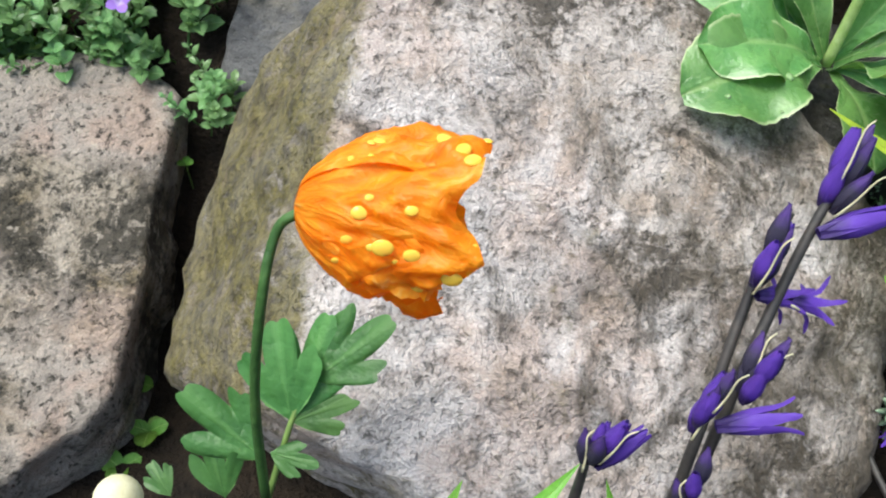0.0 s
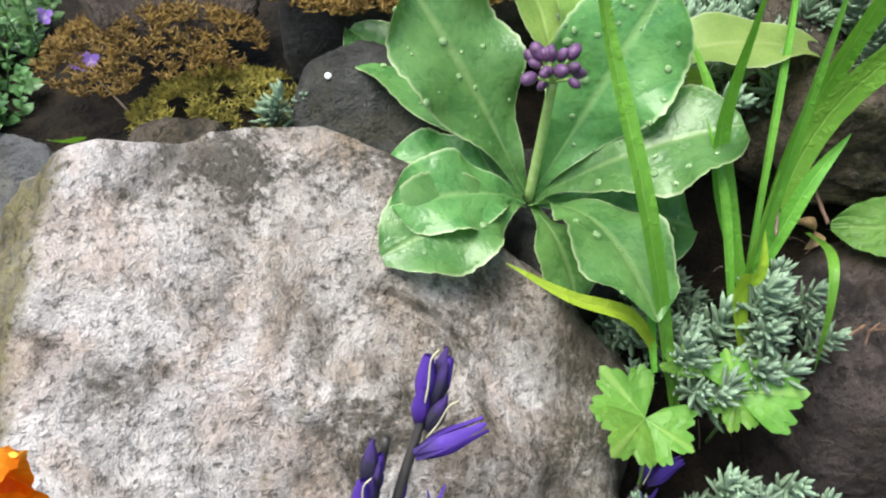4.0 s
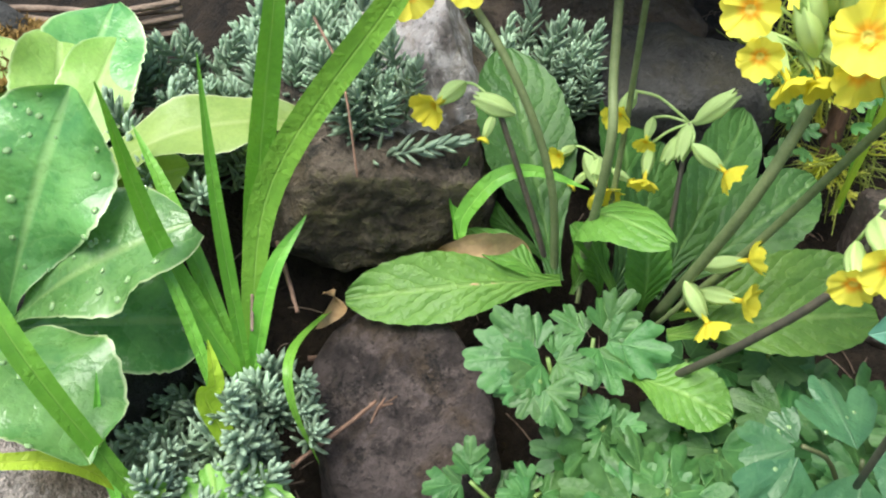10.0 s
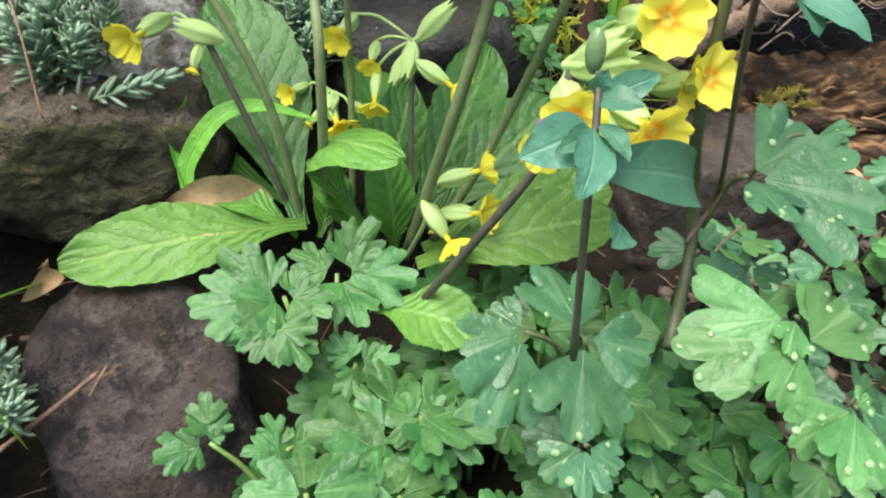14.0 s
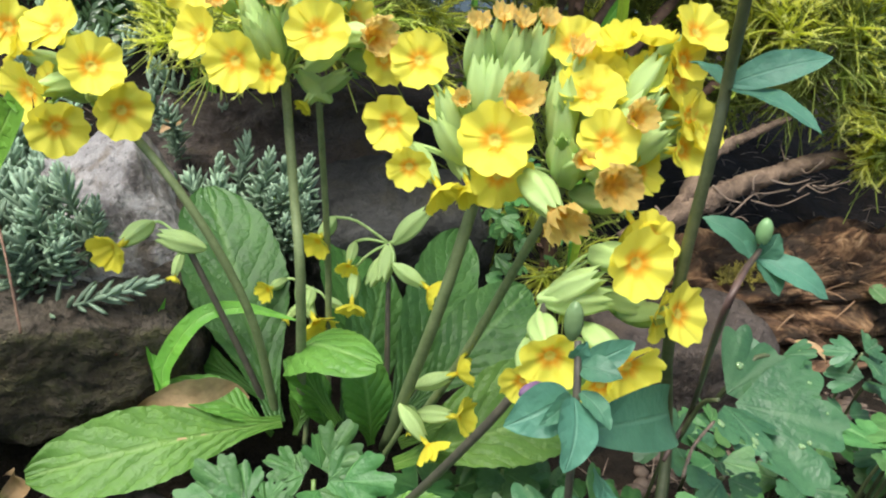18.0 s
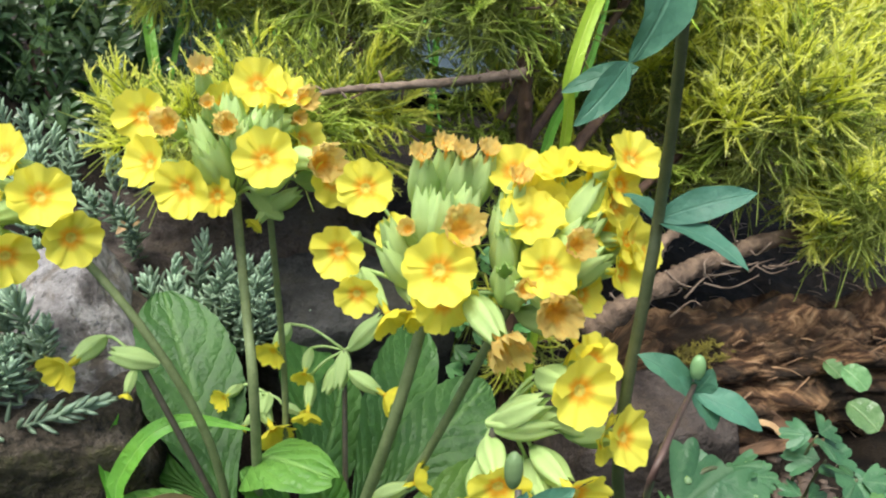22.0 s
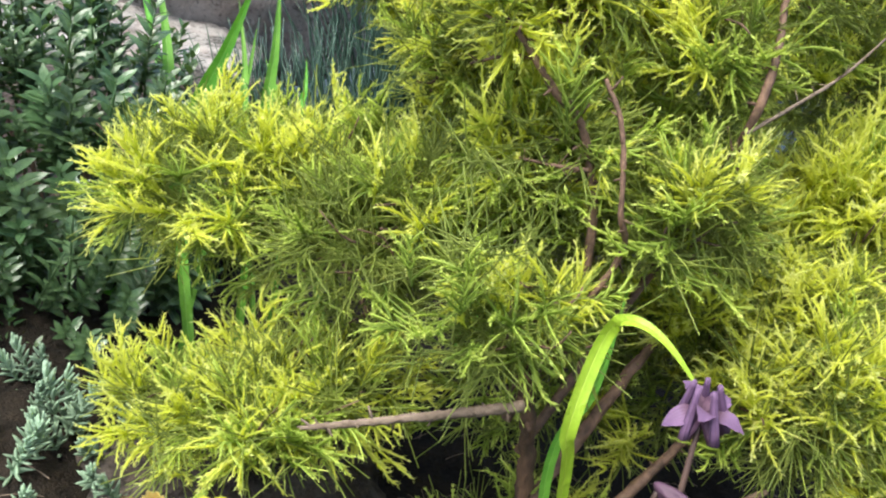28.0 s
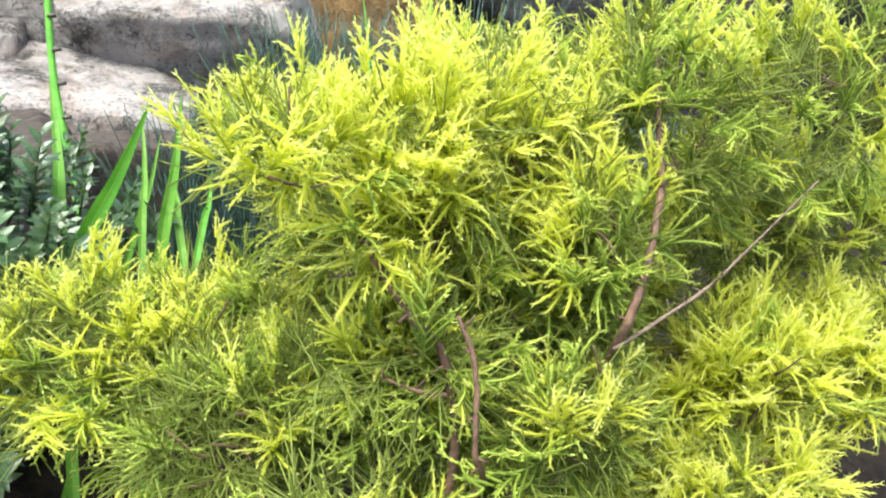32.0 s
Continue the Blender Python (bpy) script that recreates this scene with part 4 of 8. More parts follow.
FLORETS = [bluebell_floret(s, l, o).mesh("floret") for s, l, o in ((1, 0.016, -0.12), (2, 0.018, 0.0), (3, 0.019, 0.3), (4, 0.017, -0.25), (5, 0.015, 0.75))]
for i, me in enumerate(FLORETS):
    me.materials.append(M_BLUEBELL_D if i == 3 else M_BLUEBELL)


def bluebell(points, florets, label, r=0.0019):
    ob = thing("bluebell_plant", points[0], label, "flower", "bluebells")
    g = Geo()
    tube(g, points, r, r * 0.7, 20, 8)
    part("stem", g, M_STEM_BELL, ob)
    for k, (p, d, i, s) in enumerate(florets):
        m = Matrix.Translation(p) @ Vector(d).to_track_quat("Z", "Y").to_matrix().to_4x4() @ Matrix.Scale(s, 4)
        set_at("floret", FLORETS[i], ob, m)
        if k % 4 == 0:
            g = Geo()
            w = unit(np.cross(d, (0.2, -0.9, 0.3)))
            p, d = V(p) + V(-0.001, -0.0035, 0.001), V(d)
            tube(g, [p, p + d * 0.008 * s + w * 0.001, p + d * 0.017 * s + w * 0.001, p + d * 0.020 * s + w * 0.003], 0.0004, 0.0002, 10, 5)
            part("bract", g, M_CREAM, ob, "thin pale papery bract")
    return ob


def bell_cluster(p, axis, seed, n=6, out=0.2, s=1.0, kinds=(0, 0, 3, 3, 3)):
    rnd = random.Random(seed)
    res = []
    for i in range(n):
        w = unit(V(rnd.gauss(0, 1), rnd.gauss(0, 1), rnd.gauss(0, 1)))
        d = unit(V(axis) + w * out)
        res.append((V(p) + w * 0.0025 + V(axis) * rnd.uniform(-0.003, 0.006), d, rnd.choice(kinds), s * rnd.uniform(0.7, 1.0)))
    return res


bb_up = V(0.25, 0.15, 0.95)
bluebell([(0.075, 0.173, 0.251), (0.079, 0.181, 0.280), (0.092, 0.207, 0.313), (0.098, 0.214, 0.334)], 
         bell_cluster((0.090, 0.201, 0.321), bb_up, 4, 6, 0.22, 0.95) + bell_cluster((0.075, 0.174, 0.295), bb_up, 5, 8, 0.24, 1.0) +
         [((0.078, 0.172, 0.295), unit(V(1, 0.05, 0.2)), 2, 1.15), ((0.091, 0.201, 0.315), unit(V(0.9, 0.3, -0.35)), 4, 0.9)],
         "bluebell stem with half-open violet flowers over the boulder")
bluebell([(0.081, 0.176, 0.246), (0.087, 0.186, 0.292), (0.100, 0.206, 0.320), (0.110, 0.219, 0.339)],
         bell_cluster((0.110, 0.218, 0.337), bb_up, 6, 8, 0.25, 1.05) + bell_cluster((0.089, 0.183, 0.297), bb_up, 7, 7, 0.22, 1.0) + [((0.105, 0.209, 0.331), unit(V(1, 0.15, 0.25)), 1, 1.2), ((0.101, 0.202, 0.313), unit(V(0.8, 0.2, -0.5)), 4, 0.9)],
         "tall bluebell stem with violet buds and open bells")
bluebell([(0.044, 0.171, 0.250), (0.046, 0.173, 0.273)], bell_cluster((0.047, 0.172, 0.277), V(0.1, 0.2, 1), 9, 6, 0.3, 0.95) + [((0.048, 0.170, 0.277), unit(V(0.75, 0.3, 0.55)), 1, 1.0)], "short bluebell just opening")
bluebell([(0.073, 0.151, 0.271), (0.070, 0.156, 0.284)], bell_cluster((0.071, 0.156, 0.284), V(0, 0.2, 1), 12, 4, 0.25, 0.8), "small violet bluebell bud near the boulder")
bluebell([(0.225, 0.20, 0.12), (0.204, 0.265, 0.145), (0.228, 0.288, 0.166)], [((0.229, 0.289, 0.168), unit(V(0.25, 0.2, 0.95)), 0, 1.2), ((0.231, 0.288, 0.167), unit(V(0.9, 0.2, 0.35)), 1, 1.2),
         ((0.231, 0.287, 0.166), unit(V(0.95, 0.25, 0.15)), 0, 1.1), ((0.219, 0.269, 0.152), unit(V(-0.1, -0.3, -0.8)), 4, 0.9), ((0.230, 0.268, 0.152), unit(V(0.2, -0.1, -0.9)), 4, 1.0), ((0.226, 0.281, 0.163), unit(V(0.4, 0.1, -0.6)), 4, 1.0)],
         "bluebell leaning out beside the boulder with open bells")
for b, mid, t in (((0.025, 0.172, 0.223), (0.031, 0.180, 0.252), (0.047, 0.181, 0.260)), ((0.075, 0.174, 0.223), (0.060, 0.175, 0.254), (0.055, 0.178, 0.256)), ((0.008, 0.172, 0.224), (0.010, 0.170, 0.250), (0.011, 0.177, 0.256))):
    ob = thing("strap_leaf_plant", b, "bent green strap leaf in front of the boulder", "leaf", "strap leaves")
    g = Geo()
    leaf(g, b, t, 0.009, (-0.5, -0.7, 0.5), "blade", 0.30, 0.3, 0, n=20, m=3)
    part("blade", g, M_BLADE, ob)

# ---- auricula ----
AC = (0.196, 0.413, 0.258)
auricula = thing("auricula_plant", (0.196, 0.420, 0.225), "auricula rosette of broad mealy green leaves with purple buds", "plant")
AUR = [  # tip, width, up, arch, shape, young, seed, curl
    ((0.143, 0.457, 0.368), 0.072, (0.35, -0.75, 0.55), 0.02, 0),
    ((0.259, 0.423, 0.370), 0.068, (-0.30, -0.85, 0.45), 0.02, 0),
    ((0.291, 0.384, 0.317), 0.064, (-0.35, -0.35, 0.9), 0.06, 0),
    ((0.292, 0.398, 0.240), 0.060, (-0.2, -0.5, 0.85), 0.04, 0),
    ((0.231, 0.312, 0.266), 0.058, (0.15, 0.1, 1.0), 0.16, 0),
    ((0.121, 0.380, 0.292), 0.046, (0.1, -0.5, 0.9), 0.10, 0),
    ((0.113, 0.362, 0.277), 0.056, (0.0, -0.55, 0.85), 0.12, 0),
    ((0.113, 0.520, 0.323), 0.046, (0.35, -0.7, 0.6), 0.05, 0),
    ((0.123, 0.425, 0.287), 0.042, (0.1, -0.5, 0.85), 0.10, 0),
    ((0.208, 0.352, 0.240), 0.036, (0.2, -0.3, 0.95), 0.10, 0),
    ((0.366, 0.443, 0.324), 0.044, (-0.1, -0.2, 1.0), 0.16, 1),
    ((0.300, 0.440, 0.310), 0.036, (-0.3, -0.5, 0.85), 0.10, 1),
    ((0.260, 0.534, 0.357), 0.050, (0.2, -0.85, 0.4), 0.05, 1),
    ((0.217, 0.554, 0.358), 0.040, (0.3, -0.8, 0.4), 0.05, 1),
    ((0.286, 0.526, 0.349), 0.042, (-0.2, -0.85, 0.4), 0.05, 1),
    ((0.288, 0.550, 0.361), 0.058, (-0.3, -0.85, 0.3), 0.04, 0),
]
rnd = random.Random(3)
for i, (tip, w, up, arch, young) in enumerate(AUR):
    b = V(AC) + unit(V(tip) - V(AC)) * 0.004 + (V(0.03, 0.045, 0.02) if i in (10, 11, 12, 13, 14, 15) else 0)
    g = Geo()
    leaf(g, b, tip, w, up, "spoon", arch, 0.0, 0.085, 0.08, 17, 40, 12, seed=i + 40, curl=0.07, waves=2.8, fold=0.18)
    ob = part("leaf", g, M_AURICULA_Y if young else M_AURICULA, auricula)
    if i < 8:
        drops_on(ob, g, (34, 26, 26, 8, 5, 3, 3, 10)[i], 0.0026, i + 5)
for top, base, n, mat_b, s in (((0.200, 0.402, 0.341), V(AC), 19, M_BUD, 1.0), ((0.177, 0.515, 0.349), V(0.19, 0.47, 0.29), 9, M_LILAC, 0.75)):
    g = Geo()
    tube(g, [base, (V(base) + V(top)) / 2 + V(0.002, 0.004, 0), V(top) - V(0, 0, 0.006)], 0.0028, 0.0024, 12, 8)
    stalk = part("flower_stalk", g, M_CALYX, auricula)
    rnd = random.Random(int(s * 10))
    for i in range(n):
        w = unit(V(rnd.gauss(0, 1), rnd.gauss(0, 1), rnd.gauss(0.4, 0.7)))
        p = V(top) + w * V(0.015, 0.012, 0.010) * s * rnd.uniform(0.6, 1.1)
        g = Geo()
        tube(g, [V(top) - V(0, 0, 0.006), p - w * 0.003], 0.0008, 0.0009, 5, 5)
        ped = part("pedicel", g, M_CALYX, stalk)
        g = Geo()
        sz = s * rnd.uniform(0.85, 1.35)
        blob_geo(g, p, (0.0027 * sz, 0.0026 * sz, 0.0039 * sz), towards(w + V(rnd.uniform(-0.4, 0.4), 0, 0)), 2)
        part("bud", g, mat_b if (s == 1.0 or i % 3 == 0) else M_CALYX, stalk)

# ---- sword leaves ----
sword = thing("sword_leaf_plant", (0.300, 0.352, 0.215), "clump of upright bright green sword leaves", "plant")
IB = (0.300, 0.352, 0.225)
for pts, w, up in (
    ([IB, (0.330, 0.371, 0.326), (0.381, 0.327, 0.424), (0.383, 0.327, 0.428)], 0.015, (-0.5, -0.8, 0.3)),
    ([IB, (0.325, 0.381, 0.314), (0.346, 0.372, 0.408), (0.349, 0.375, 0.416)], 0.014, (0.1, -0.9, 0.4)),
    ([IB, (0.280, 0.378, 0.304), (0.276, 0.366, 0.397)], 0.0125, (0.2, -0.9, 0.4)),
    ([IB, (0.306, 0.359, 0.325), (0.314, 0.367, 0.400)], 0.0075, (0.1, -0.9, 0.4)),
    ([IB, (0.290, 0.401, 0.303), (0.282, 0.437, 0.339)], 0.010, (0.3, -0.9, 0.4)),
    ([IB, (0.339, 0.433, 0.327), (0.369, 0.492, 0.376)], 0.006, (0.1, -0.9, 0.4)),
    ([(0.286, 0.330, 0.215), (0.281, 0.364, 0.283), (0.275, 0.387, 0.316)], 0.0065, (0.2, -0.9, 0.4)),
    ([IB, (0.322, 0.361, 0.286), (0.346, 0.373, 0.308)], 0.010, (-0.4, -0.8, 0.4)),
):
    line = curve(pts, 26)
    g = Geo()
    verts, faces, uvs = [], [], []
    for i, p in enumerate(line):
        v = i / 25
        d = unit(line[min(25, i + 1)] - line[max(0, i - 1)])
        s = unit(np.cross(d, up))
        o = np.cross(s, d)
        half = w / 2 * SHAPES["blade"](v * 0.98)
        for u in (-1, -0.5, 0, 0.5, 1):
            verts.append(p + s * half * u + o * half * (0.35 * abs(u) + 0.06 * math.cos(u * 9)))
            uvs.append((0.5 + u / 2, v))
    for i in range(25):
        for u in range(4):
            q = i * 5 + u
            faces.append((q, q + 1, q + 6, q + 5))
    g.add(verts, faces, uvs)
    part("blade", g, M_BLADE, sword)


def strap(ob, pts, w, up, material, n=26, name="blade", shape="blade"):
    line = curve(pts, n)
    g = Geo()
    verts, faces, uvs = [], [], []
    for i, p in enumerate(line):
        v = i / (n - 1)
        d = unit(line[min(n - 1, i + 1)] - line[max(0, i - 1)])
        s = unit(np.cross(d, up))
        o = np.cross(s, d)
        half = w / 2 * SHAPES[shape](v * 0.98)
        for u in (-1, -0.5, 0, 0.5, 1):
            verts.append(p + s * half * u + o * half * 0.3 * abs(u))
            uvs.append((0.5 + u / 2, v))
    for i in range(n - 1):
        for u in range(4):
            q = i * 5 + u
            faces.append((q, q + 1, q + 6, q + 5))
    g.add(verts, faces, uvs)
    return part(name, g, material, ob)


grass = thing("grass_plant", (0.252, 0.305, 0.16), "broad grass with a tall blade and a curled pale side leaf", "grass")
strap(grass, [(0.252, 0.305, 0.18), (0.224, 0.325, 0.302), (0.208, 0.363, 0.377), (0.198, 0.373, 0.425)], 0.0105, (0.3, -0.9, 0.4), M_BLADE)
strap(grass, [(0.235, 0.316, 0.234), (0.219, 0.319, 0.257), (0.190, 0.321, 0.272), (0.163, 0.333, 0.286)], 0.0085, (0.1, -0.6, 0.8), M_BLADE_Y)
strap(grass, [(0.233, 0.309, 0.226), (0.233, 0.325, 0.252), (0.241, 0.340, 0.281)], 0.006, (0.3, -0.9, 0.4), M_BLADE)
strap(grass, [(0.29, 0.315, 0.20), (0.280, 0.330, 0.251), (0.286, 0.328, 0.266), (0.288, 0.336, 0.284)], 0.012, (0.3, -0.7, 0.5), M_BLADE_Y)
dry_blade = thing("drooping_blade", (0.335, 0.372, 0.215), "thin drooping green blade over the dark stone", "leaf")
strap(dry_blade, [(0.358, 0.391, 0.229), (0.323, 0.330, 0.269), (0.315, 0.310, 0.258), (0.321, 0.308, 0.210)], 0.0055, (-0.4, -0.6, 0.7), M_BLADE)
bent = thing("bent_blade", (0.437, 0.395, 0.222), "short bent green blade beside the oxlip", "leaf")
strap(bent, [(0.427, 0.378, 0.262), (0.432, 0.382, 0.275), (0.450, 0.379, 0.295), (0.470, 0.373, 0.297), (0.493, 0.357, 0.289)], 0.011, (-0.3, -0.6, 0.8), M_BLADE)
strap(bent, [(0.427, 0.378, 0.262), (0.429, 0.391, 0.284), (0.441, 0.395, 0.302)], 0.009, (0.5, -0.8, 0.2), M_BLADE)


# ---- stonecrop ----
def sprig(seed, length, dense=1.0):
    """A stonecrop shoot along +z, set with short fleshy needles that crowd at its tip."""
    rnd = random.Random(seed)
    g = Geo()
    bend = V(rnd.uniform(-0.3, 0.3), rnd.uniform(-0.3, 0.3), 0)
    line = curve([(0, 0, 0), bend * length * 0.3 + V(0, 0, length * 0.5), bend * length + V(0, 0, length)], 10)
    count = int(15 * dense * length / 0.035) + 14
    for i in range(count):
        t = (i / count) ** 0.75
        k = min(8, int(t * 9))
        p = line[k] + (line[k + 1] - line[k]) * (t * 9 - k)
        a = i * 2.4 + rnd.uniform(-0.2, 0.2)
        tilt = 1.15 - 0.95 * t ** 2 + rnd.uniform(-0.15, 0.15)
        d = V(math.cos(a) * math.sin(tilt), math.sin(a) * math.sin(tilt), math.cos(tilt))
        ln = 0.0140 * (1 - 0.45 * t ** 3) * rnd.uniform(0.8, 1.15)
        s = unit(np.cross(d, (0.1, 0.2, 1)))
        o = np.cross(s, d)
        verts, uvs = [], []
        for q, r, b in ((0.0, 0.0007, 0), (0.45, 0.00155, 0.0003), (0.8, 0.0012, 0.0009)):
            c = p + d * ln * q + V(0, 0, b)
            for w in range(4):
                verts.append(c + (s * math.cos(w * 1.571) * 1.15 + o * math.sin(w * 1.571) * 0.8) * r)
                uvs.append((w / 4, t))
        verts.append(p + d * ln + V(0, 0, 0.0016))
        uvs.append((0.5, t))
        faces = [(j * 4 + w, j * 4 + (w + 1) % 4, (j + 1) * 4 + (w + 1) % 4, (j + 1) * 4 + w) for j in range(2) for w in range(4)]
        faces += [(8 + w, 8 + (w + 1) % 4, 12) for w in range(4)]
        g.add(verts, faces, uvs)
    tube(g, line, 0.0012, 0.0009, 8, 5)
    return g


SPRIGS = [sprig(s, l).mesh("sprig") for s, l in ((1, 0.03), (2, 0.04), (3, 0.035), (4, 0.05), (5, 0.025), (6, 0.06))]
for me in SPRIGS:
    me.materials.append(M_SEDUM)


def stonecrop(centre, spread, count, lean, label, seed, sizes=(0, 1, 2, 3, 4), scale=1.0, zs=None, avoid=None):
    rnd = random.Random(seed)
    ob = thing("stonecrop_plant", centre, label, "plant", "stonecrop cushions")
    for _ in range(count):
        x, y = centre[0] + rnd.uniform(-1, 1) * spread[0], centre[1] + rnd.uniform(-1, 1) * spread[1]
        z = max(centre[2] + rnd.uniform(-1, 0.6) * spread[2] + (zs or 0) * (y - centre[1]), ground_z(x, y) - 0.006)
        d = unit(V(lean) + V(rnd.uniform(-0.55, 0.55), rnd.uniform(-0.55, 0.55), rnd.uniform(0, 0.3)))
        m = Matrix.Translation((x, y, z)) @ Vector(d).to_track_quat("Z", "Y").to_matrix().to_4x4() @ Matrix.Scale(scale * rnd.uniform(0.75, 1.15), 4)
        set_at("sprig", SPRIGS[rnd.choice(sizes)], ob, m)
    return ob


stonecrop((0.335, 0.50, 0.285), (0.075, 0.065, 0.012), 58, (0, -0.35, 1), "dense cushion of blue-green stonecrop shoots", 1, (0, 1, 2, 3), 1.0, 0.15)
stonecrop((0.395, 0.515, 0.30), (0.04, 0.05, 0.012), 26, (0.1, -0.3, 1), "stonecrop cushion on the pale stone", 2, (1, 2, 3))
stonecrop((0.268, 0.325, 0.205), (0.035, 0.030, 0.015), 26, (0.1, -0.5, 0.9), "blue-green stonecrop between the stones", 3, (0, 2, 4))
stonecrop((0.305, 0.340, 0.225), (0.018, 0.022, 0.02), 16, (0.2, -0.4, 1), "stonecrop at the foot of the sword leaves", 4, (0, 2, 4))
stonecrop((0.520, 0.49, 0.275), (0.045, 0.03, 0.014), 44, (0, -0.3, 1), "dark stonecrop behind the oxlip", 5, (0, 1, 2), 0.95)
stonecrop((0.555, 0.475, 0.265), (0.03, 0.025, 0.012), 16, (0.1, -0.3, 1), "dark stonecrop beside the flat stone", 6, (0, 1, 2), 0.9)
stonecrop((0.068, 0.500, 0.265), (0.010, 0.010, 0.004), 4, (0, -0.5, 1), "single stonecrop tuft among moss", 7, (1, 2), 0.9)
stonecrop((0.285, 0.262, 0.17), (0.03, 0.018, 0.01), 12, (0, -0.4, 1), "stonecrop under the avens leaves", 8, (0, 4), 0.9)
stonecrop((0.47, 0.56, 0.32), (0.05, 0.03, 0.01), 14, (0, -0.3, 1), "small stonecrop shoots along the flat stone", 9, (0, 4), 0.8)
stonecrop((0.407, 0.493, 0.305), (0.030, 0.030, 0.010), 20, (0.1, -0.4, 0.9), "loose stonecrop shoots on the brown stone", 41, (0, 1, 2), 1.0)
stonecrop((0.336, 0.536, 0.285), (0.050, 0.030, 0.012), 24, (0, -0.4, 0.9), "upright stonecrop shoots behind the sword leaves", 42, (1, 2, 3), 1.0)
stonecrop((0.348, 0.477, 0.270), (0.035, 0.018, 0.010), 14, (0.1, -0.6, 0.8), "stonecrop shoots hanging over the stone edge", 43, (0, 1, 2), 0.9)
stonecrop((0.404, 0.438, 0.318), (0.020, 0.018, 0.010), 22, (0, -0.3, 1), "stonecrop tuft at the foot of the pale ridge", 44, (0, 1, 2), 0.9)
stonecrop((0.245, 0.262, 0.135), (0.032, 0.024, 0.012), 12, (0, -0.5, 0.9), "grey-green stonecrop low beside the boulder", 45, (0, 2, 4), 0.9)
stonecrop((0.262, 0.392, 0.172), (0.030, 0.026, 0.012), 22, (0, -0.5, 0.9), "stonecrop in the shade of the auricula", 46, (0, 1, 2), 0.95)
ob = thing("stonecrop_shoot", (0.375, 0.425, 0.292), "long stonecrop shoot lying across the brown stone", "plant")
g = sprig(11, 0.075, 0.9)
m = Matrix.Translation((0.372, 0.425, 0.296)) @ Vector(unit(V(0.428, 0.393, 0.313) - V(0.372, 0.425, 0.296))).to_track_quat("Z", "Y").to_matrix().to_4x4()
me = g.mesh("sprig")
me.materials.append(M_SEDUM)
tagged(set_at("sprig", me, ob, m), "fleshy needle leaves crowding on one stem", kind="stuff")


# ---- avens leaves and seedlings ----
def trefoil(ob, centre, tips, material, seed, spread=62, depth=0.3, teeth=0.13, nt=3, lobes=3, up=(0, -0.5, 0.9), stalk_to=None):
    for i, t in enumerate(tips):
        g = Geo()
        fan_leaf(g, centre, t, spread, lobes, depth, teeth, nt, up, 0.08, 0.07, seed + i, fat=0.82)
        part("leaflet", g, material, ob)
    if stalk_to is not None:
        g = Geo()
        tube(g, [stalk_to, (V(stalk_to) + V(centre)) / 2 + V(0.003, 0, 0.004), centre], 0.0010, 0.0008, 8, 6)
        part("leaf_stalk", g, M_STEM, ob)


ob = thing("avens_plant", (0.275, 0.31, 0.16), "three-part scalloped fresh green avens leaf", "plant", "avens plants")
c = (0.272, 0.297, 0.217)
trefoil(ob, c, ((0.273, 0.316, 0.231), (0.303, 0.287, 0.223), (0.261, 0.279, 0.214)), M_FRESH, 3, stalk_to=(0.275, 0.31, 0.16))
ob = thing("avens_plant", (0.225, 0.285, 0.14), "three-part scalloped avens leaf beside the boulder", "plant", "avens plants")
c = (0.225, 0.294, 0.212)
trefoil(ob, c, ((0.209, 0.313, 0.230), (0.203, 0.275, 0.216), (0.243, 0.275, 0.209)), M_FRESH, 9, stalk_to=(0.225, 0.285, 0.14))
ob = thing("avens_plant", (0.25, 0.315, 0.17), "young folded yellow-green avens leaf", "plant", "avens plants")
trefoil(ob, (0.244, 0.306, 0.226), ((0.239, 0.311, 0.237), (0.247, 0.312, 0.242), (0.253, 0.305, 0.235)), M_FRESH, 14, 50, 0.35, stalk_to=(0.25, 0.315, 0.17))

rnd = random.Random(8)
seed_spots = [(-0.192, 0.290, 0.094), (-0.164, 0.292, 0.096), (-0.175, 0.317, 0.107), (-0.176, 0.376, 0.138), (-0.156, 0.422, 0.184), (-0.175, 0.272, 0.090), (-0.181, 0.346, 0.122), (-0.200, 0.256, 0.088)]
for i, p in enumerate(seed_spots):
    ob = thing("seedling", V(p) - V(0, 0, 0.012), "small round-leaved seedling in the dark crevice", "seedling", "crevice seedlings")
    g = Geo()
    tube(g, [V(p) - V(0, 0, 0.02), p], 0.0006, 0.0005, 5, 5)
    part("stem", g, M_STEM, ob)
    for j in range(4 if i in (0, 1, 5) else 3):
        a = j * 1.9 + i
        sz = (0.013 if i in (0, 1, 2, 5, 7) else 0.007) * rnd.uniform(0.8, 1.2)
        g = Geo()
        leaf(g, p, V(p) + V(math.cos(a), math.sin(a) * 0.8, 0.25) * sz, sz * 0.8, (0, -0.4, 1), "round", 0.1, 0.15, 0.02, n=8, m=4, seed=j)
        part("leaf", g, M_FRESH, ob)


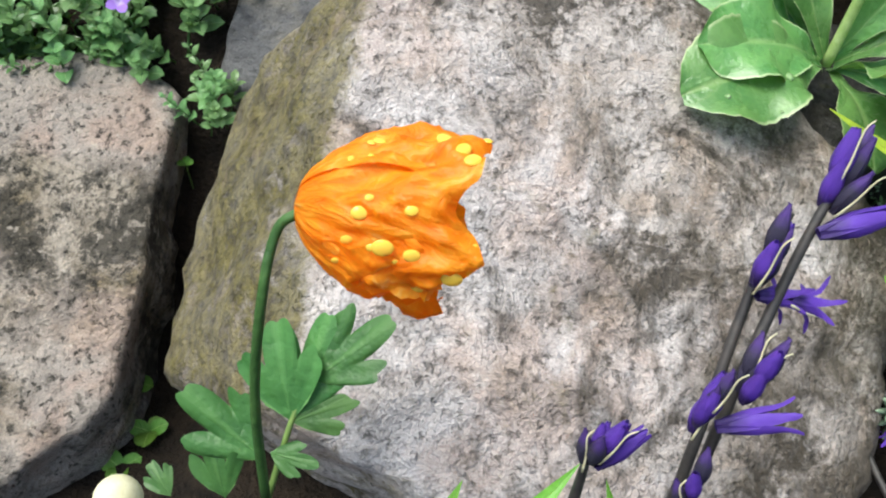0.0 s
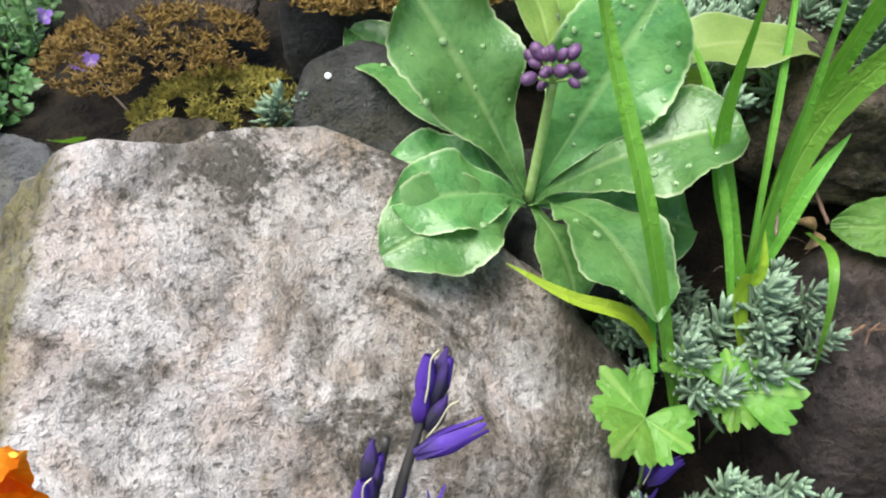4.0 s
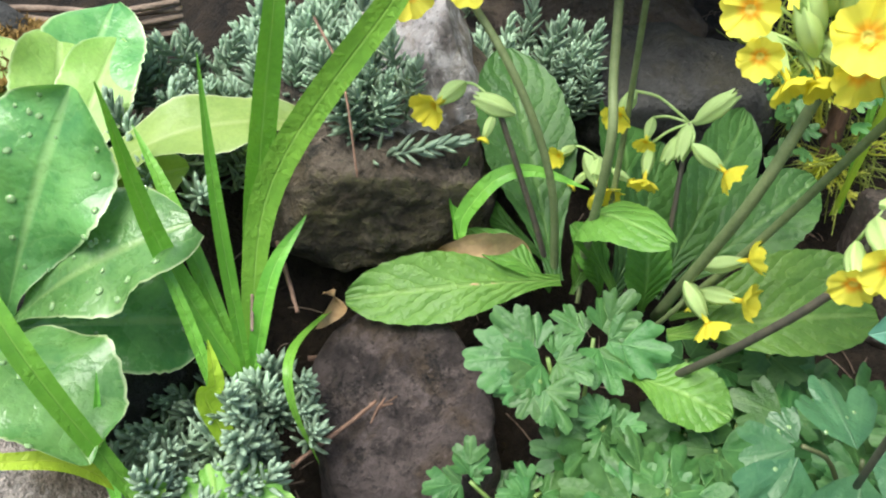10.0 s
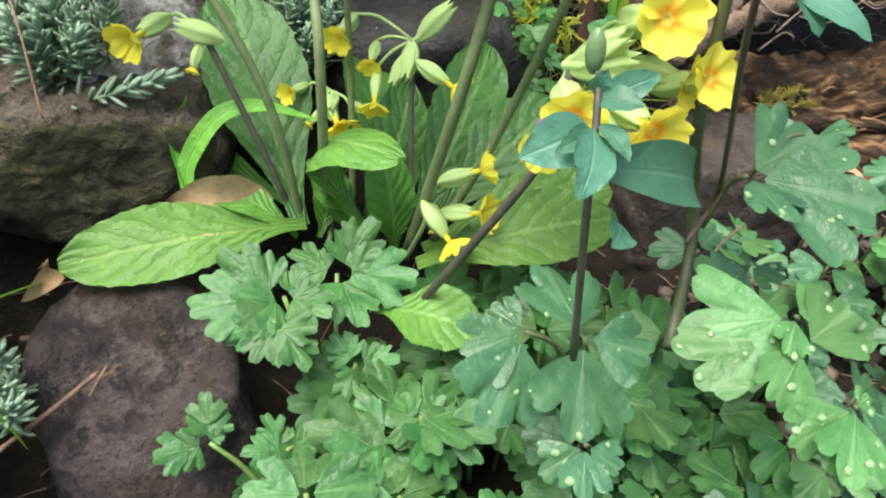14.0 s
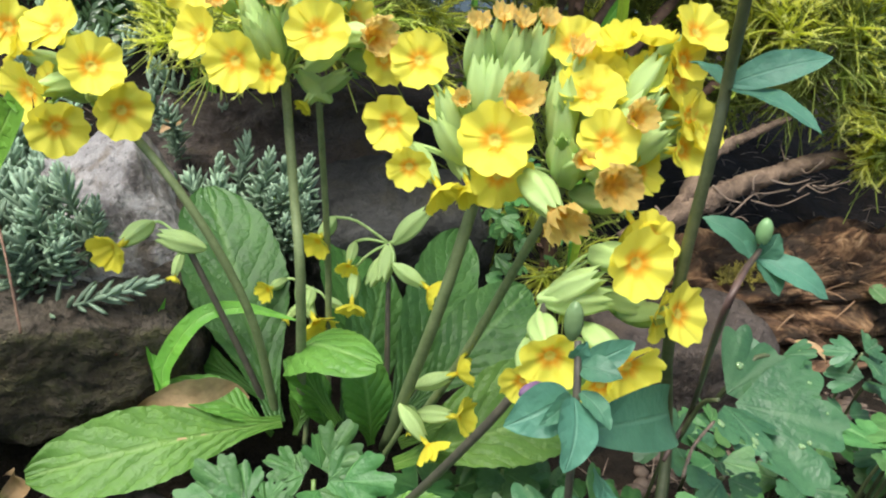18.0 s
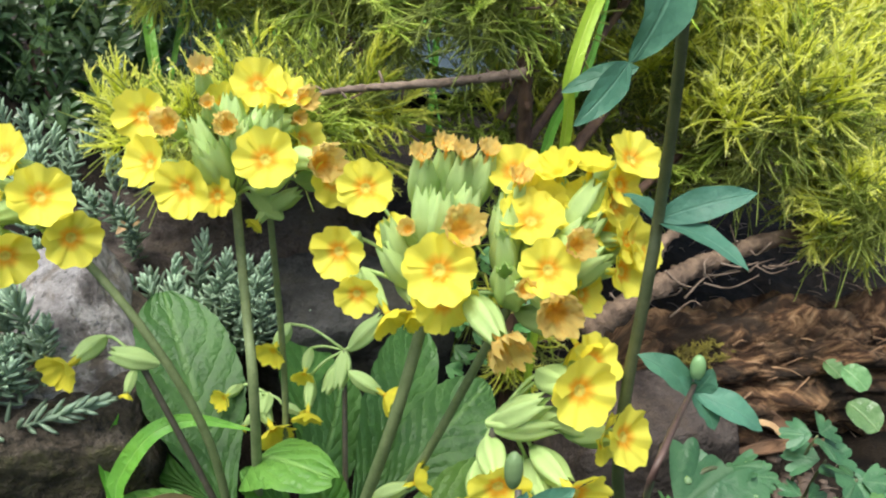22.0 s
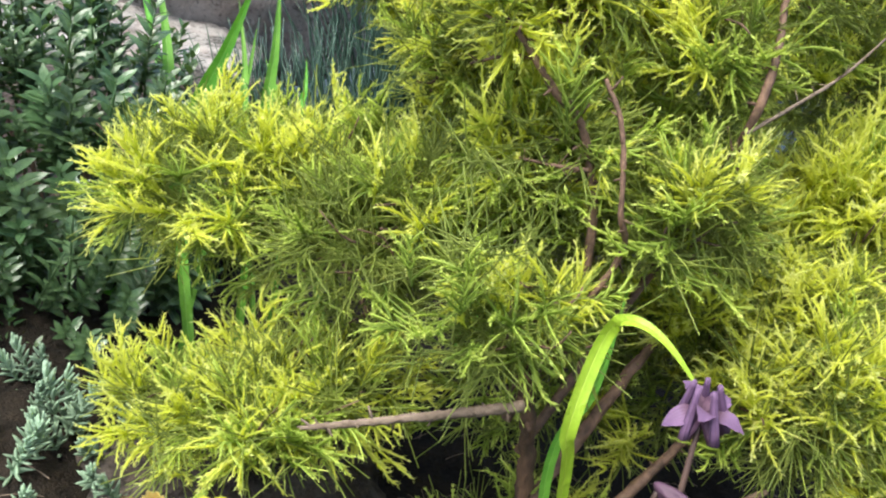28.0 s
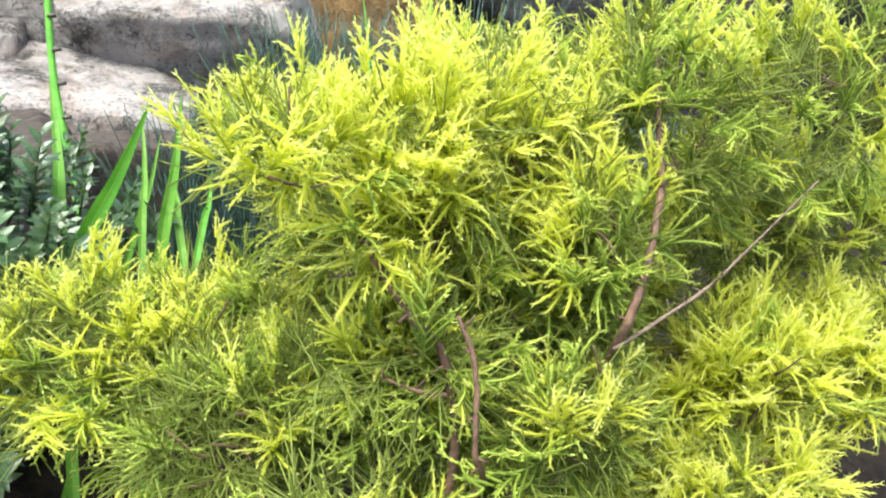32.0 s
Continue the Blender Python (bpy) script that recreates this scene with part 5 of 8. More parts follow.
# ---- cushion of small leaves and lilac flowers behind the boulders ----
def shoot(seed, length=0.03, size=0.010):
    """A short shoot with small paired leaves along +z."""
    rnd = random.Random(seed)
    g = Geo()
    for i in range(5):
        z = length * (0.35 + 0.65 * i / 4)
        for s in (0, 1):
            a = i * 1.57 + s * math.pi + rnd.uniform(-0.3, 0.3)
            d = V(math.cos(a), math.sin(a), 0.45 + 0.2 * i / 4)
            sz = size * (1 - 0.13 * i) * rnd.uniform(0.8, 1.2)
            leaf(g, (0, 0, z), V(0, 0, z) + unit(d) * sz, sz * 0.72, (0, 0, 1), "oval", 0.06, 0.2, 0.03, 0.15, 3, 6, 2, seed=seed * 9 + i)
    tube(g, [(0, 0, 0), (0, 0, length)], 0.0006, 0.0004, 4, 5)
    return g


SHOOTS = [shoot(s, l, z).mesh("shoot") for s, l, z in ((1, 0.03, 0.011), (2, 0.035, 0.009), (3, 0.025, 0.013), (4, 0.04, 0.010))]
for me in SHOOTS:
    me.materials.append(M_SMALL)
cushion = thing("cushion_plant", (-0.19, 0.55, 0.22), "low grey-green cushion plant with a few lilac flowers", "plant")
rnd = random.Random(21)
for _ in range(470):
    x, y = rnd.uniform(-0.36, -0.095), 0.458 + 0.26 * rnd.random() ** 1.4
    if x > -0.150 and y < 0.49:
        continue
    z = ground_z(x, y) + rnd.uniform(-0.012, 0.008)
    d = V(rnd.uniform(-0.5, 0.5), rnd.uniform(-0.8, 0.2), 1)
    set_at("shoot", rnd.choice(SHOOTS), cushion, Matrix.Translation((x, y, z)) @ Vector(d).to_track_quat("Z", "Y").to_matrix().to_4x4() @ Matrix.Scale(rnd.uniform(0.9, 1.45), 4))
for p in ((-0.129, 0.433, 0.229), (-0.136, 0.447, 0.229), (-0.135, 0.439, 0.222), (-0.128, 0.429, 0.219), (-0.139, 0.430, 0.213), (-0.146, 0.437, 0.214), (-0.129, 0.443, 0.219), (-0.136, 0.451, 0.228)):
    d = V(rnd.uniform(-0.4, 0.4), rnd.uniform(-0.8, 0), 1)
    set_at("shoot", rnd.choice(SHOOTS), cushion, Matrix.Translation(V(p) - V(0, 0, 0.015)) @ Vector(d).to_track_quat("Z", "Y").to_matrix().to_4x4())


def lilac_flower(p, d, s=1.0):
    g = Geo()
    t = towards(d)
    for i in range(4):
        a = i * 1.571 + 0.4
        q = t @ V(math.cos(a), math.sin(a), 0.35)
        leaf(g, p, V(p) + q * 0.0075 * s, 0.0062 * s, d, "round", 0.05, 0.1, 0.03, n=6, m=3)
    return part("flower", g, M_LILAC, cushion, "small lilac flower")


for p in ((-0.1755, 0.4855, 0.288), (-0.163, 0.4855, 0.288), (-0.124, 0.467, 0.282), (-0.172, 0.4616, 0.2746), (-0.178, 0.450, 0.2726), (-0.225, 0.532, 0.226), (-0.238, 0.523, 0.219), (-0.186, 0.533, 0.263), (-0.147, 0.521, 0.252), (-0.062, 0.607, 0.268), (-0.061, 0.582, 0.279), (-0.071, 0.718, 0.281), (-0.101, 0.667, 0.277), (-0.242, 0.567, 0.221)):
    lilac_flower(p, (0.1, -0.6, 0.7))
g = Geo()
tube(g, [(-0.025, 0.527, 0.270), (-0.052, 0.567, 0.280), (-0.076, 0.607, 0.290)], 0.0008, 0.0006, 10, 5)
part("dry_stalk", g, M_BARK, cushion, "thin reddish dry stalk")
pen = thing("pennywort_plant", (0.025, 0.654, 0.275), "round scalloped pennywort leaves in the moss", "plant")
for t, w in (((0.028, 0.651, 0.287), 0.022), ((0.004, 0.666, 0.285), 0.018), ((-0.067, 0.527, 0.251), 0.02), ((-0.061, 0.518, 0.250), 0.014), ((-0.059, 0.505, 0.267), 0.022), ((0.040, 0.641, 0.279), 0.012)):
    g = Geo()
    leaf(g, V(t) + V(0, 0.4 * w, -0.3 * w), V(t) - V(0, 0.4 * w, -0.3 * w), w, (0, -0.6, 0.8), "round", 0.03, 0.12, 0.02, 0.12, 6, 14, 6)
    part("leaf", g, M_FRESH, pen)


# ---- moss ----
def moss_patch(name, label, centre, radii, count, material, seed, size=0.005, parent=None, top=None):
    """Tufts of short moss strands over a rounded patch."""
    rnd = random.Random(seed)
    g = Geo()
    for _ in range(count):
        a, r = rnd.uniform(0, 6.283), math.sqrt(rnd.random())
        x, y = math.cos(a) * r, math.sin(a) * r
        p = V(centre) + V(x * radii[0], y * radii[1], radii[2] * (1 - r * r) + rnd.uniform(-0.002, 0.002) + (top or 0) * y * radii[1])
        k = noise.noise(Vector(p) * 60)
        if k < -0.25:
            continue
        for _ in range(5):
            d = unit(V(rnd.uniform(-1, 1), rnd.uniform(-1, 1), rnd.uniform(0.2, 1)))
            s = unit(np.cross(d, (rnd.uniform(-1, 1), rnd.uniform(-1, 1), 0.3))) * size * 0.13
            q = p + d * size * rnd.uniform(0.6, 1.2)
            g.add([p - s, p + s, q + s * 0.3 + V(0, 0, -0.0003), (p + q) / 2 + np.cross(s, d) * 1.0], [(0, 1, 2), (0, 3, 2), (1, 3, 2)])
    base = V(centre)
    ob = new(name, g.mesh(name, base, False))
    ob.location = base
    ob.data.materials.append(material)
    return tagged(ob, label, "moss", kind="stuff")


moss_patch("moss", "golden brown moss on the dark stone", (0.155, 0.566, 0.332), (0.100, 0.068, 0.018), 3400, M_MOSS_BROWN, 1, 0.007)
moss_patch("moss", "yellow-green moss edge on the dark stone", (0.105, 0.570, 0.333), (0.050, 0.040, 0.014), 900, M_MOSS, 2, 0.006)
moss_patch("moss", "brown-green moss between the stones", (0.03, 0.52, 0.27), (0.055, 0.05, 0.015), 1100, M_MOSS, 3, 0.006)
moss_patch("moss", "brown moss behind the grey slate", (-0.01, 0.565, 0.292), (0.07, 0.06, 0.025), 1500, M_MOSS_BROWN, 4, 0.006)
moss_patch("moss", "thin yellow moss on the dark flat stone", (0.385, 0.358, 0.2135), (0.022, 0.014, 0.002), 130, M_MOSS, 5, 0.005)

# ---- pale marks on the stones ----
M_WHITE = plain_mat("chalky_white", (0.62, 0.62, 0.58), (0.78, 0.78, 0.75), 300, 0.8, 0.4)
M_PALE_STAR = plain_mat("pale_blue_grey_strands", (0.30, 0.33, 0.36), (0.50, 0.53, 0.56), 200, 0.85, 0.3, vary=0.4)
ob = thing("white_streak", (-0.090, 0.326, 0.222), "chalky white streak on the mossy side of the boulder", "stain")
strap(ob, [(-0.093, 0.327, 0.218), (-0.086, 0.324, 0.227), (-0.080, 0.324, 0.236), (-0.078, 0.330, 0.239)], 0.0028, (-0.7, -0.3, 0.6), M_WHITE, 14, "smear", "lance")
g = Geo()
blob_geo(g, (-0.090, 0.326, 0.222), (0.0028, 0.0024, 0.0018), None, 2)
part("fleck", g, M_WHITE, ob)
ob = thing("white_fleck", (0.096, 0.488, 0.303), "small chalky white fleck on the dark stone", "stain")
g = Geo()
blob_geo(g, (0.096, 0.489, 0.3035), (0.0022, 0.0042, 0.0014), None, 2)
part("fleck", g, M_WHITE, ob)
# Short pale blue-grey strands form a star-shaped patch on the dark stone.
moss_patch("lichen", "pale blue-grey star-shaped patch on the dark stone", (0.616, 0.467, 0.278), (0.016, 0.012, 0.004), 90, M_PALE_STAR, 31, 0.006)
# ---- woven edging behind the moss ----
wattle = thing("wattle_edging", (0.262, 0.611, 0.326), "weathered woven wattle edging strip", "edging")
for i in range(6):
    g = Geo()
    tube(g, [V((0.218, 0.653, 0.328)) + V(0, 0, -0.005 * i), V((0.254, 0.629, 0.328)) + V(0, 0.004 * (-1) ** i, -0.005 * i), V((0.285, 0.608, 0.331)) + V(0, -0.004 * (-1) ** i, -0.005 * i), V((0.328, 0.595, 0.334)) + V(0, 0, -0.005 * i)], 0.0023, 0.0021, 16, 6, 0.1, i)
    part("rod", g, M_BARK, wattle)


# ---- golden thread-leaf conifer ----
def conifer_mat(name, stops, through_light):
    k = Nodes(name)
    v = k.n("SeparateXYZ", Vector=k.n("TexCoord").outputs["UV"]).outputs[1]
    isl = k.n("NewGeometry").outputs["Random Per Island"]
    obr = k.n("ObjectInfo").outputs["Random"]
    f = k.math("ADD", v, k.math("MULTIPLY", k.math("SUBTRACT", isl, 0.5), 0.35))
    f = k.math("ADD", f, k.math("MULTIPLY", k.math("SUBTRACT", obr, 0.5), 0.35))
    col = k.ramp(f, stops)
    main = k.bsdf(col, 0.5, None, 0.4)
    tl = k.n("BsdfTranslucent", Color=col)
    mx = k.n("MixShader", Fac=through_light)
    k.link(main, mx.inputs[1])
    k.link(tl.outputs[0], mx.inputs[2])
    return k.done(mx.outputs[0])


M_CONIFER = conifer_mat("golden_conifer_foliage", [(0.0, (0.54, 0.62, 0.09)), (0.30, (0.81, 0.84, 0.17)), (0.65, (0.92, 0.93, 0.26)), (1.0, (0.97, 0.97, 0.42))], 0.75)
# Greener copy of the golden foliage: natural inner tone plus painted shade.
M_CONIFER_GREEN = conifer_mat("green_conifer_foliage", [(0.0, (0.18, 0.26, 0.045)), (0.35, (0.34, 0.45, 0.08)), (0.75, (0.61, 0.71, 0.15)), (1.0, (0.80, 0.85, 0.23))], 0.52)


def thread(geo, p0, d, length, r, v0, v1, rnd, droop, step=0.0036):
    """One thread-like shoot: a thin core with pointed scale leaves that stand off it by turns."""
    n = max(5, int(length / step))
    p, d = V(p0), unit(d)
    bend = V(rnd.uniform(-1, 1), rnd.uniform(-1, 1), -droop) * 1.9 / n * rnd.uniform(0.2, 1.0)
    side = unit(np.cross(d, (rnd.uniform(-0.5, 0.5), rnd.uniform(-0.5, 0.5), 0.93)))
    verts, faces, uvs = [], [], []
    core = []
    for i in range(n + 1):
        o = np.cross(d, side)
        t = i / n
        k = r * 0.95 * (1.05 - 0.45 * t) * (1 if i < n else 0.3)
        vv = v0 + (v1 - v0) * t
        core.append(len(verts))
        verts += [p + side * k + o * 0.4 * k, p - side * k + o * 0.4 * k, p - o * 0.9 * k]
        uvs += [(0, vv)] * 3
        if 0 < i:
            ln = step * (1.15 - 0.35 * t) * rnd.uniform(0.85, 1.2)
            for w in ((side, -side) if i % 2 else (unit(side * 0.6 + o), unit(-side * 0.6 - o))):
                a = p - d * step * 0.45
                tip = p + w * ln * 0.78 + d * ln * 0.62
                q = len(verts)
                e = np.cross(d, w) * r * 0.62
                verts += [a + w * r * 0.4, p + w * ln * 0.38 + e, tip, p + w * ln * 0.38 - e]
                uvs += [(0, vv - 0.05), (0, vv), (0, min(1, vv + 0.14)), (0, vv)]
                faces.append((q, q + 1, q + 2, q + 3))
        p = p + d * length / n
        d = unit(d + bend)
        side = unit(side - d * (side @ d))
    for i in range(n):
        for s in range(3):
            a, b = core[i] + s, core[i] + (s + 1) % 3
            faces.append((a, b, core[i + 1] + (s + 1) % 3, core[i + 1] + s))
    geo.add(verts, faces, uvs)


def spray(seed):
    """A twig along +x that ends in a star of saw-edged threads (whorl), or carries them in a loose fan."""
    rnd = random.Random(seed)
    g = Geo()
    if seed % 5 < 3:
        tube(g, [(-0.034, 0, -0.004), (-0.015, 0.001, 0.0), (0, 0, 0)], 0.0008, 0.0007, 4, 3)
        n = rnd.randint(7, 10)
        for i in range(n):
            w = 2 * math.pi * (i + rnd.uniform(-0.35, 0.35)) / n
            a = radians(rnd.uniform(28, 80)) if i else 0.15
            d = V(math.cos(a), math.sin(a) * math.cos(w), math.sin(a) * math.sin(w) * 0.75)
            thread(g, V(rnd.uniform(-0.007, 0.001), 0, 0), d, rnd.uniform(0.021, 0.037), 0.00118, 0.25, rnd.uniform(0.8, 1.0), rnd, rnd.uniform(-0.3, 0.9))
        return g
    length = rnd.uniform(0.040, 0.056)
    pts = []
    p, d = V(-0.012, 0, 0), unit((1, 0, 0.05))
    for i in range(8):
        pts.append((p.copy(), d.copy()))
        p = p + d * length / 9
        d = unit(d + V(0, rnd.uniform(-0.12, 0.12), rnd.uniform(-0.05, 0.10)))
    thread(g, pts[0][0], pts[0][1], length * 1.15, 0.0010, 0.1, 1.0, rnd, -0.2)
    for i in range(1, 8):
        for s in ((1, -1) if i % 2 else (rnd.choice((1, -1)),)):
            q, e = pts[i]
            d2 = unit(e * 0.9 + V(-e[1], e[0], 0) * s * rnd.uniform(0.4, 0.8) + V(0, 0, rnd.uniform(-0.2, 0.45)))
            thread(g, q, d2, length * rnd.uniform(0.36, 0.58) * (1.1 - 0.05 * i), 0.00112, 0.2 + i * 0.05, min(1, 0.65 + i * 0.06), rnd, rnd.uniform(-0.5, 0.4))
    return g


def tuft(seed):
    """Fine smooth green threads of the inner growth, curling every way."""
    rnd = random.Random(seed)
    g = Geo()
    for _ in range(17):
        d = unit(V(rnd.uniform(-0.2, 1), rnd.uniform(-0.8, 0.8), rnd.uniform(-0.8, 0.8)))
        p = V(rnd.uniform(-0.008, 0.012), rnd.uniform(-0.004, 0.004), rnd.uniform(-0.004, 0.004))
        c = V(rnd.uniform(-1, 1), rnd.uniform(-1, 1), rnd.uniform(-1, 1)) * 0.012
        l = rnd.uniform(0.018, 0.036)
        tube(g, [p, p + d * l * 0.5 + c * 0.5, p + d * l + c * 1.2], 0.0006, 0.0004, 4, 3, cap=False)
    return g


SPRAYS = [spray(100 + i) for i in range(10)]
SPRAY_MESHES = [s.mesh("spray") for s in SPRAYS]
for me in SPRAY_MESHES:
    me.materials.append(M_CONIFER)


def arrays(s):
    return np.array(s.v), np.array([list(f) + [f[-1]] * 0 for f in s.f if len(f) == 4]), np.array(s.uv)


SPRAY_V = [arrays(s) for s in SPRAYS]
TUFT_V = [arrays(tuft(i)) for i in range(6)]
# Inner threads are naturally greener; the darker tone also paints the crown's shade.
M_CONIFER_SHADE = plain_mat("shaded_inner_conifer_foliage", (0.18, 0.235, 0.045), (0.43, 0.49, 0.11), 40, 0.5, 0.2, trans=0.45, vary=0.6)

conifer = thing("conifer_shrub", (0.72, 0.42, 0.16), "spreading golden yellow thread-leaf conifer with bare brown branches", "shrub")


def branch(points, r0, r1, material=None, name="branch", seed=0, n=16):
    g = Geo()
    wig = random.Random(seed)
    pts = [V(p) + (V(wig.uniform(-1, 1), wig.uniform(-1, 1), wig.uniform(-1, 1)) * 0.003 if 0 < i < len(points) - 1 else 0) for i, p in enumerate(points)]
    tube(g, pts, r0 * 0.75, r1 * 0.75, n * 3, 8, 0.24, seed)
    line = curve(pts, n)
    for i in range(1, n - 1):
        d = unit(V(wig.gauss(0, 1), wig.gauss(0, 1), wig.gauss(0.3, 1)))
        tube(g, [line[i], line[i] + d * wig.uniform(0.003, 0.011)], r1 * 0.7, r1 * 0.3, 3, 4)
    return part(name, g, material or M_BARK_RED, conifer)


branch([(0.715, 0.395, 0.15), (0.712, 0.390, 0.30), (0.709, 0.386, 0.393), (0.700, 0.384, 0.452)], 0.0095, 0.0055, M_BARK_TRUNK, "trunk", 1)
branch([(0.69, 0.372, 0.440), (0.645, 0.395, 0.438), (0.604, 0.420, 0.432), (0.585, 0.435, 0.43)], 0.0045, 0.0018, M_BARK, "branch", 2)
branch([(0.71, 0.41, 0.40), (0.768, 0.409, 0.490), (0.771, 0.422, 0.567), (0.758, 0.435, 0.597), (0.746, 0.462, 0.630), (0.760, 0.503, 0.623)], 0.0044, 0.0022, M_BARK_RED, "branch", 3)
branch([(0.71, 0.41, 0.42), (0.767, 0.388, 0.501), (0.763, 0.384, 0.537), (0.765, 0.391, 0.578), (0.765, 0.406, 0.605)], 0.0030, 0.0016, M_BARK_RED, "branch", 4)
branch([(0.73, 0.42, 0.36), (0.865, 0.409, 0.500), (0.867, 0.376, 0.581), (0.918, 0.402, 0.635), (0.944, 0.429, 0.671), (0.981, 0.473, 0.726)], 0.0044, 0.0022, M_BARK_RED, "branch", 5)
branch([(0.861, 0.379, 0.566), (0.923, 0.372, 0.589), (0.974, 0.370, 0.607), (1.037, 0.369, 0.642)], 0.0018, 0.0008, M_BARK, "twig", 15)
branch([(0.767, 0.415, 0.550), (0.755, 0.426, 0.552), (0.743, 0.449, 0.553)], 0.0022, 0.001, M_BARK_RED, "twig", 16)
branch([(0.753, 0.447, 0.611), (0.743, 0.466, 0.607), (0.732, 0.486, 0.604)], 0.002, 0.001, M_BARK_RED, "twig", 17)
branch([(0.686, 0.515, 0.418), (0.684, 0.541, 0.437), (0.685, 0.578, 0.456)], 0.0032, 0.0015, M_BARK_RED, "twig", 18)
branch([(0.732, 0.395, 0.466), (0.704, 0.418, 0.468), (0.692, 0.449, 0.485)], 0.0022, 0.0011, M_BARK_RED, "twig", 19)
branch([(0.73, 0.42, 0.30), (0.85, 0.42, 0.40), (1.00, 0.45, 0.44), (1.15, 0.47, 0.47)], 0.007, 0.002, M_BARK_RED, "branch", 7)
branch([(0.73, 0.40, 0.26), (0.83, 0.38, 0.33), (0.93, 0.39, 0.36), (1.02, 0.40, 0.37)], 0.006, 0.002, M_BARK_RED, "branch", 8)

# crown: centre, radii, how many sprays, how much they hang
CROWN = [
    ((0.612, 0.504, 0.400), (0.085, 0.060, 0.018), 150, 0.2),
    ((0.564, 0.564, 0.385), (0.060, 0.060, 0.018), 90, 0.25),
    ((0.645, 0.672, 0.488), (0.095, 0.090, 0.052), 260, 0.3),
    ((0.732, 0.631, 0.492), (0.070, 0.080, 0.040), 180, 0.3),
    ((0.808, 0.572, 0.589), (0.062, 0.070, 0.055), 190, 0.35),
    ((0.836, 0.652, 0.623), (0.045, 0.050, 0.035), 120, 0.2),
    ((0.779, 0.681, 0.647), (0.030, 0.030, 0.018), 60, 0.1),
    ((0.967, 0.656, 0.565), (0.120, 0.050, 0.080), 190, 0.2),
    ((1.143, 0.487, 0.557), (0.100, 0.050, 0.080), 150, 0.2),
    ((0.888, 0.540, 0.644), (0.080, 0.080, 0.070), 210, 0.35),
    ((0.987, 0.472, 0.659), (0.090, 0.080, 0.075), 150, 0.35),
    ((1.115, 0.431, 0.665), (0.100, 0.080, 0.085), 150, 0.35),
    ((1.139, 0.360, 0.471), (0.100, 0.070, 0.055), 230, 0.25),
    ((1.121, 0.424, 0.462), (0.080, 0.060, 0.040), 150, 0.15),
    ((1.253, 0.447, 0.536), (0.110, 0.060, 0.060), 130, 0.2),
    ((1.026, 0.381, 0.484), (0.060, 0.050, 0.050), 110, 0.2),
    ((1.016, 0.565, 0.451), (0.130, 0.050, 0.110), 210, 0.2),
    ((0.836, 0.483, 0.362), (0.130, 0.050, 0.060), 150, 0.3),
    ((0.973, 0.345, 0.426), (0.080, 0.050, 0.040), 120, 0.2),
    ((0.936, 0.312, 0.399), (0.060, 0.040, 0.030), 110, 0.1),
    ((0.942, 0.259, 0.325), (0.045, 0.030, 0.030), 70, 0.2),
    ((0.834, 0.385, 0.513), (0.050, 0.030, 0.040), 80, 0.3),
    ((1.258, 0.594, 0.498), (0.080, 0.050, 0.060), 110, 0.2),
    ((1.021, 0.673, 0.555), (0.120, 0.050, 0.060), 110, 0.2),
    ((1.067, 0.557, 0.426), (0.080, 0.050, 0.080), 120, 0.2),
    ((0.919, 0.427, 0.336), (0.100, 0.050, 0.050), 90, 0.3),
    ((1.036, 0.403, 0.454), (0.070, 0.060, 0.045), 150, 0.3),
    ((0.929, 0.407, 0.413), (0.080, 0.050, 0.030), 120, 0.2),
    ((0.915, 0.337, 0.375), (0.070, 0.050, 0.050), 130, 0.3),
    ((0.951, 0.278, 0.328), (0.050, 0.040, 0.035), 90, 0.3),
    ((0.805, 0.483, 0.524), (0.080, 0.060, 0.060), 170, 0.45),
    ((0.870, 0.572, 0.528), (0.110, 0.060, 0.090), 170, 0.3),
    ((0.745, 0.600, 0.463), (0.140, 0.060, 0.080), 190, 0.3),
    ((0.740, 0.430, 0.270), (0.070, 0.040, 0.050), 40, 0.4),
    ((0.700, 0.456, 0.264), (0.010, 0.010, 0.012), 6, 0.2),
    ((0.717, 0.391, 0.231), (0.025, 0.015, 0.015), 14, 0.2),
    ((0.779, 0.448, 0.551), (0.080, 0.035, 0.050), 50, 0.4),
    ((0.691, 0.405, 0.478), (0.075, 0.035, 0.060), 22, 0.4),
    ((0.893, 0.424, 0.591), (0.060, 0.035, 0.060), 100, 0.4),
    ((0.705, 0.400, 0.478), (0.050, 0.030, 0.022), 60, 0.3),
    ((0.700, 0.520, 0.482), (0.075, 0.050, 0.060), 150, 0.35),
    ((1.000, 0.640, 0.630), (0.130, 0.050, 0.070), 140, 0.2),
    ((0.735, 0.505, 0.674), (0.060, 0.050, 0.022), 56, 0.1),
    ((0.825, 0.495, 0.684), (0.070, 0.050, 0.022), 64, 0.1),
    ((0.790, 0.468, 0.636), (0.060, 0.024, 0.040), 84, 0.6),
    ((0.890, 0.462, 0.640), (0.050, 0.024, 0.040), 60, 0.6),
]
rnd = random.Random(5)
# Share of greener sprays per clump, set to paint shade on dim clumps.
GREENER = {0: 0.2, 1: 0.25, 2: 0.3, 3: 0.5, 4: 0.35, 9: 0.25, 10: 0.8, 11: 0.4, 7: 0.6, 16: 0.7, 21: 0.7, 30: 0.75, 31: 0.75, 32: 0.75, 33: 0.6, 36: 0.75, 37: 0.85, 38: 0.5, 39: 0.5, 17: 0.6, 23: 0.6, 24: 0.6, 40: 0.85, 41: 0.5}
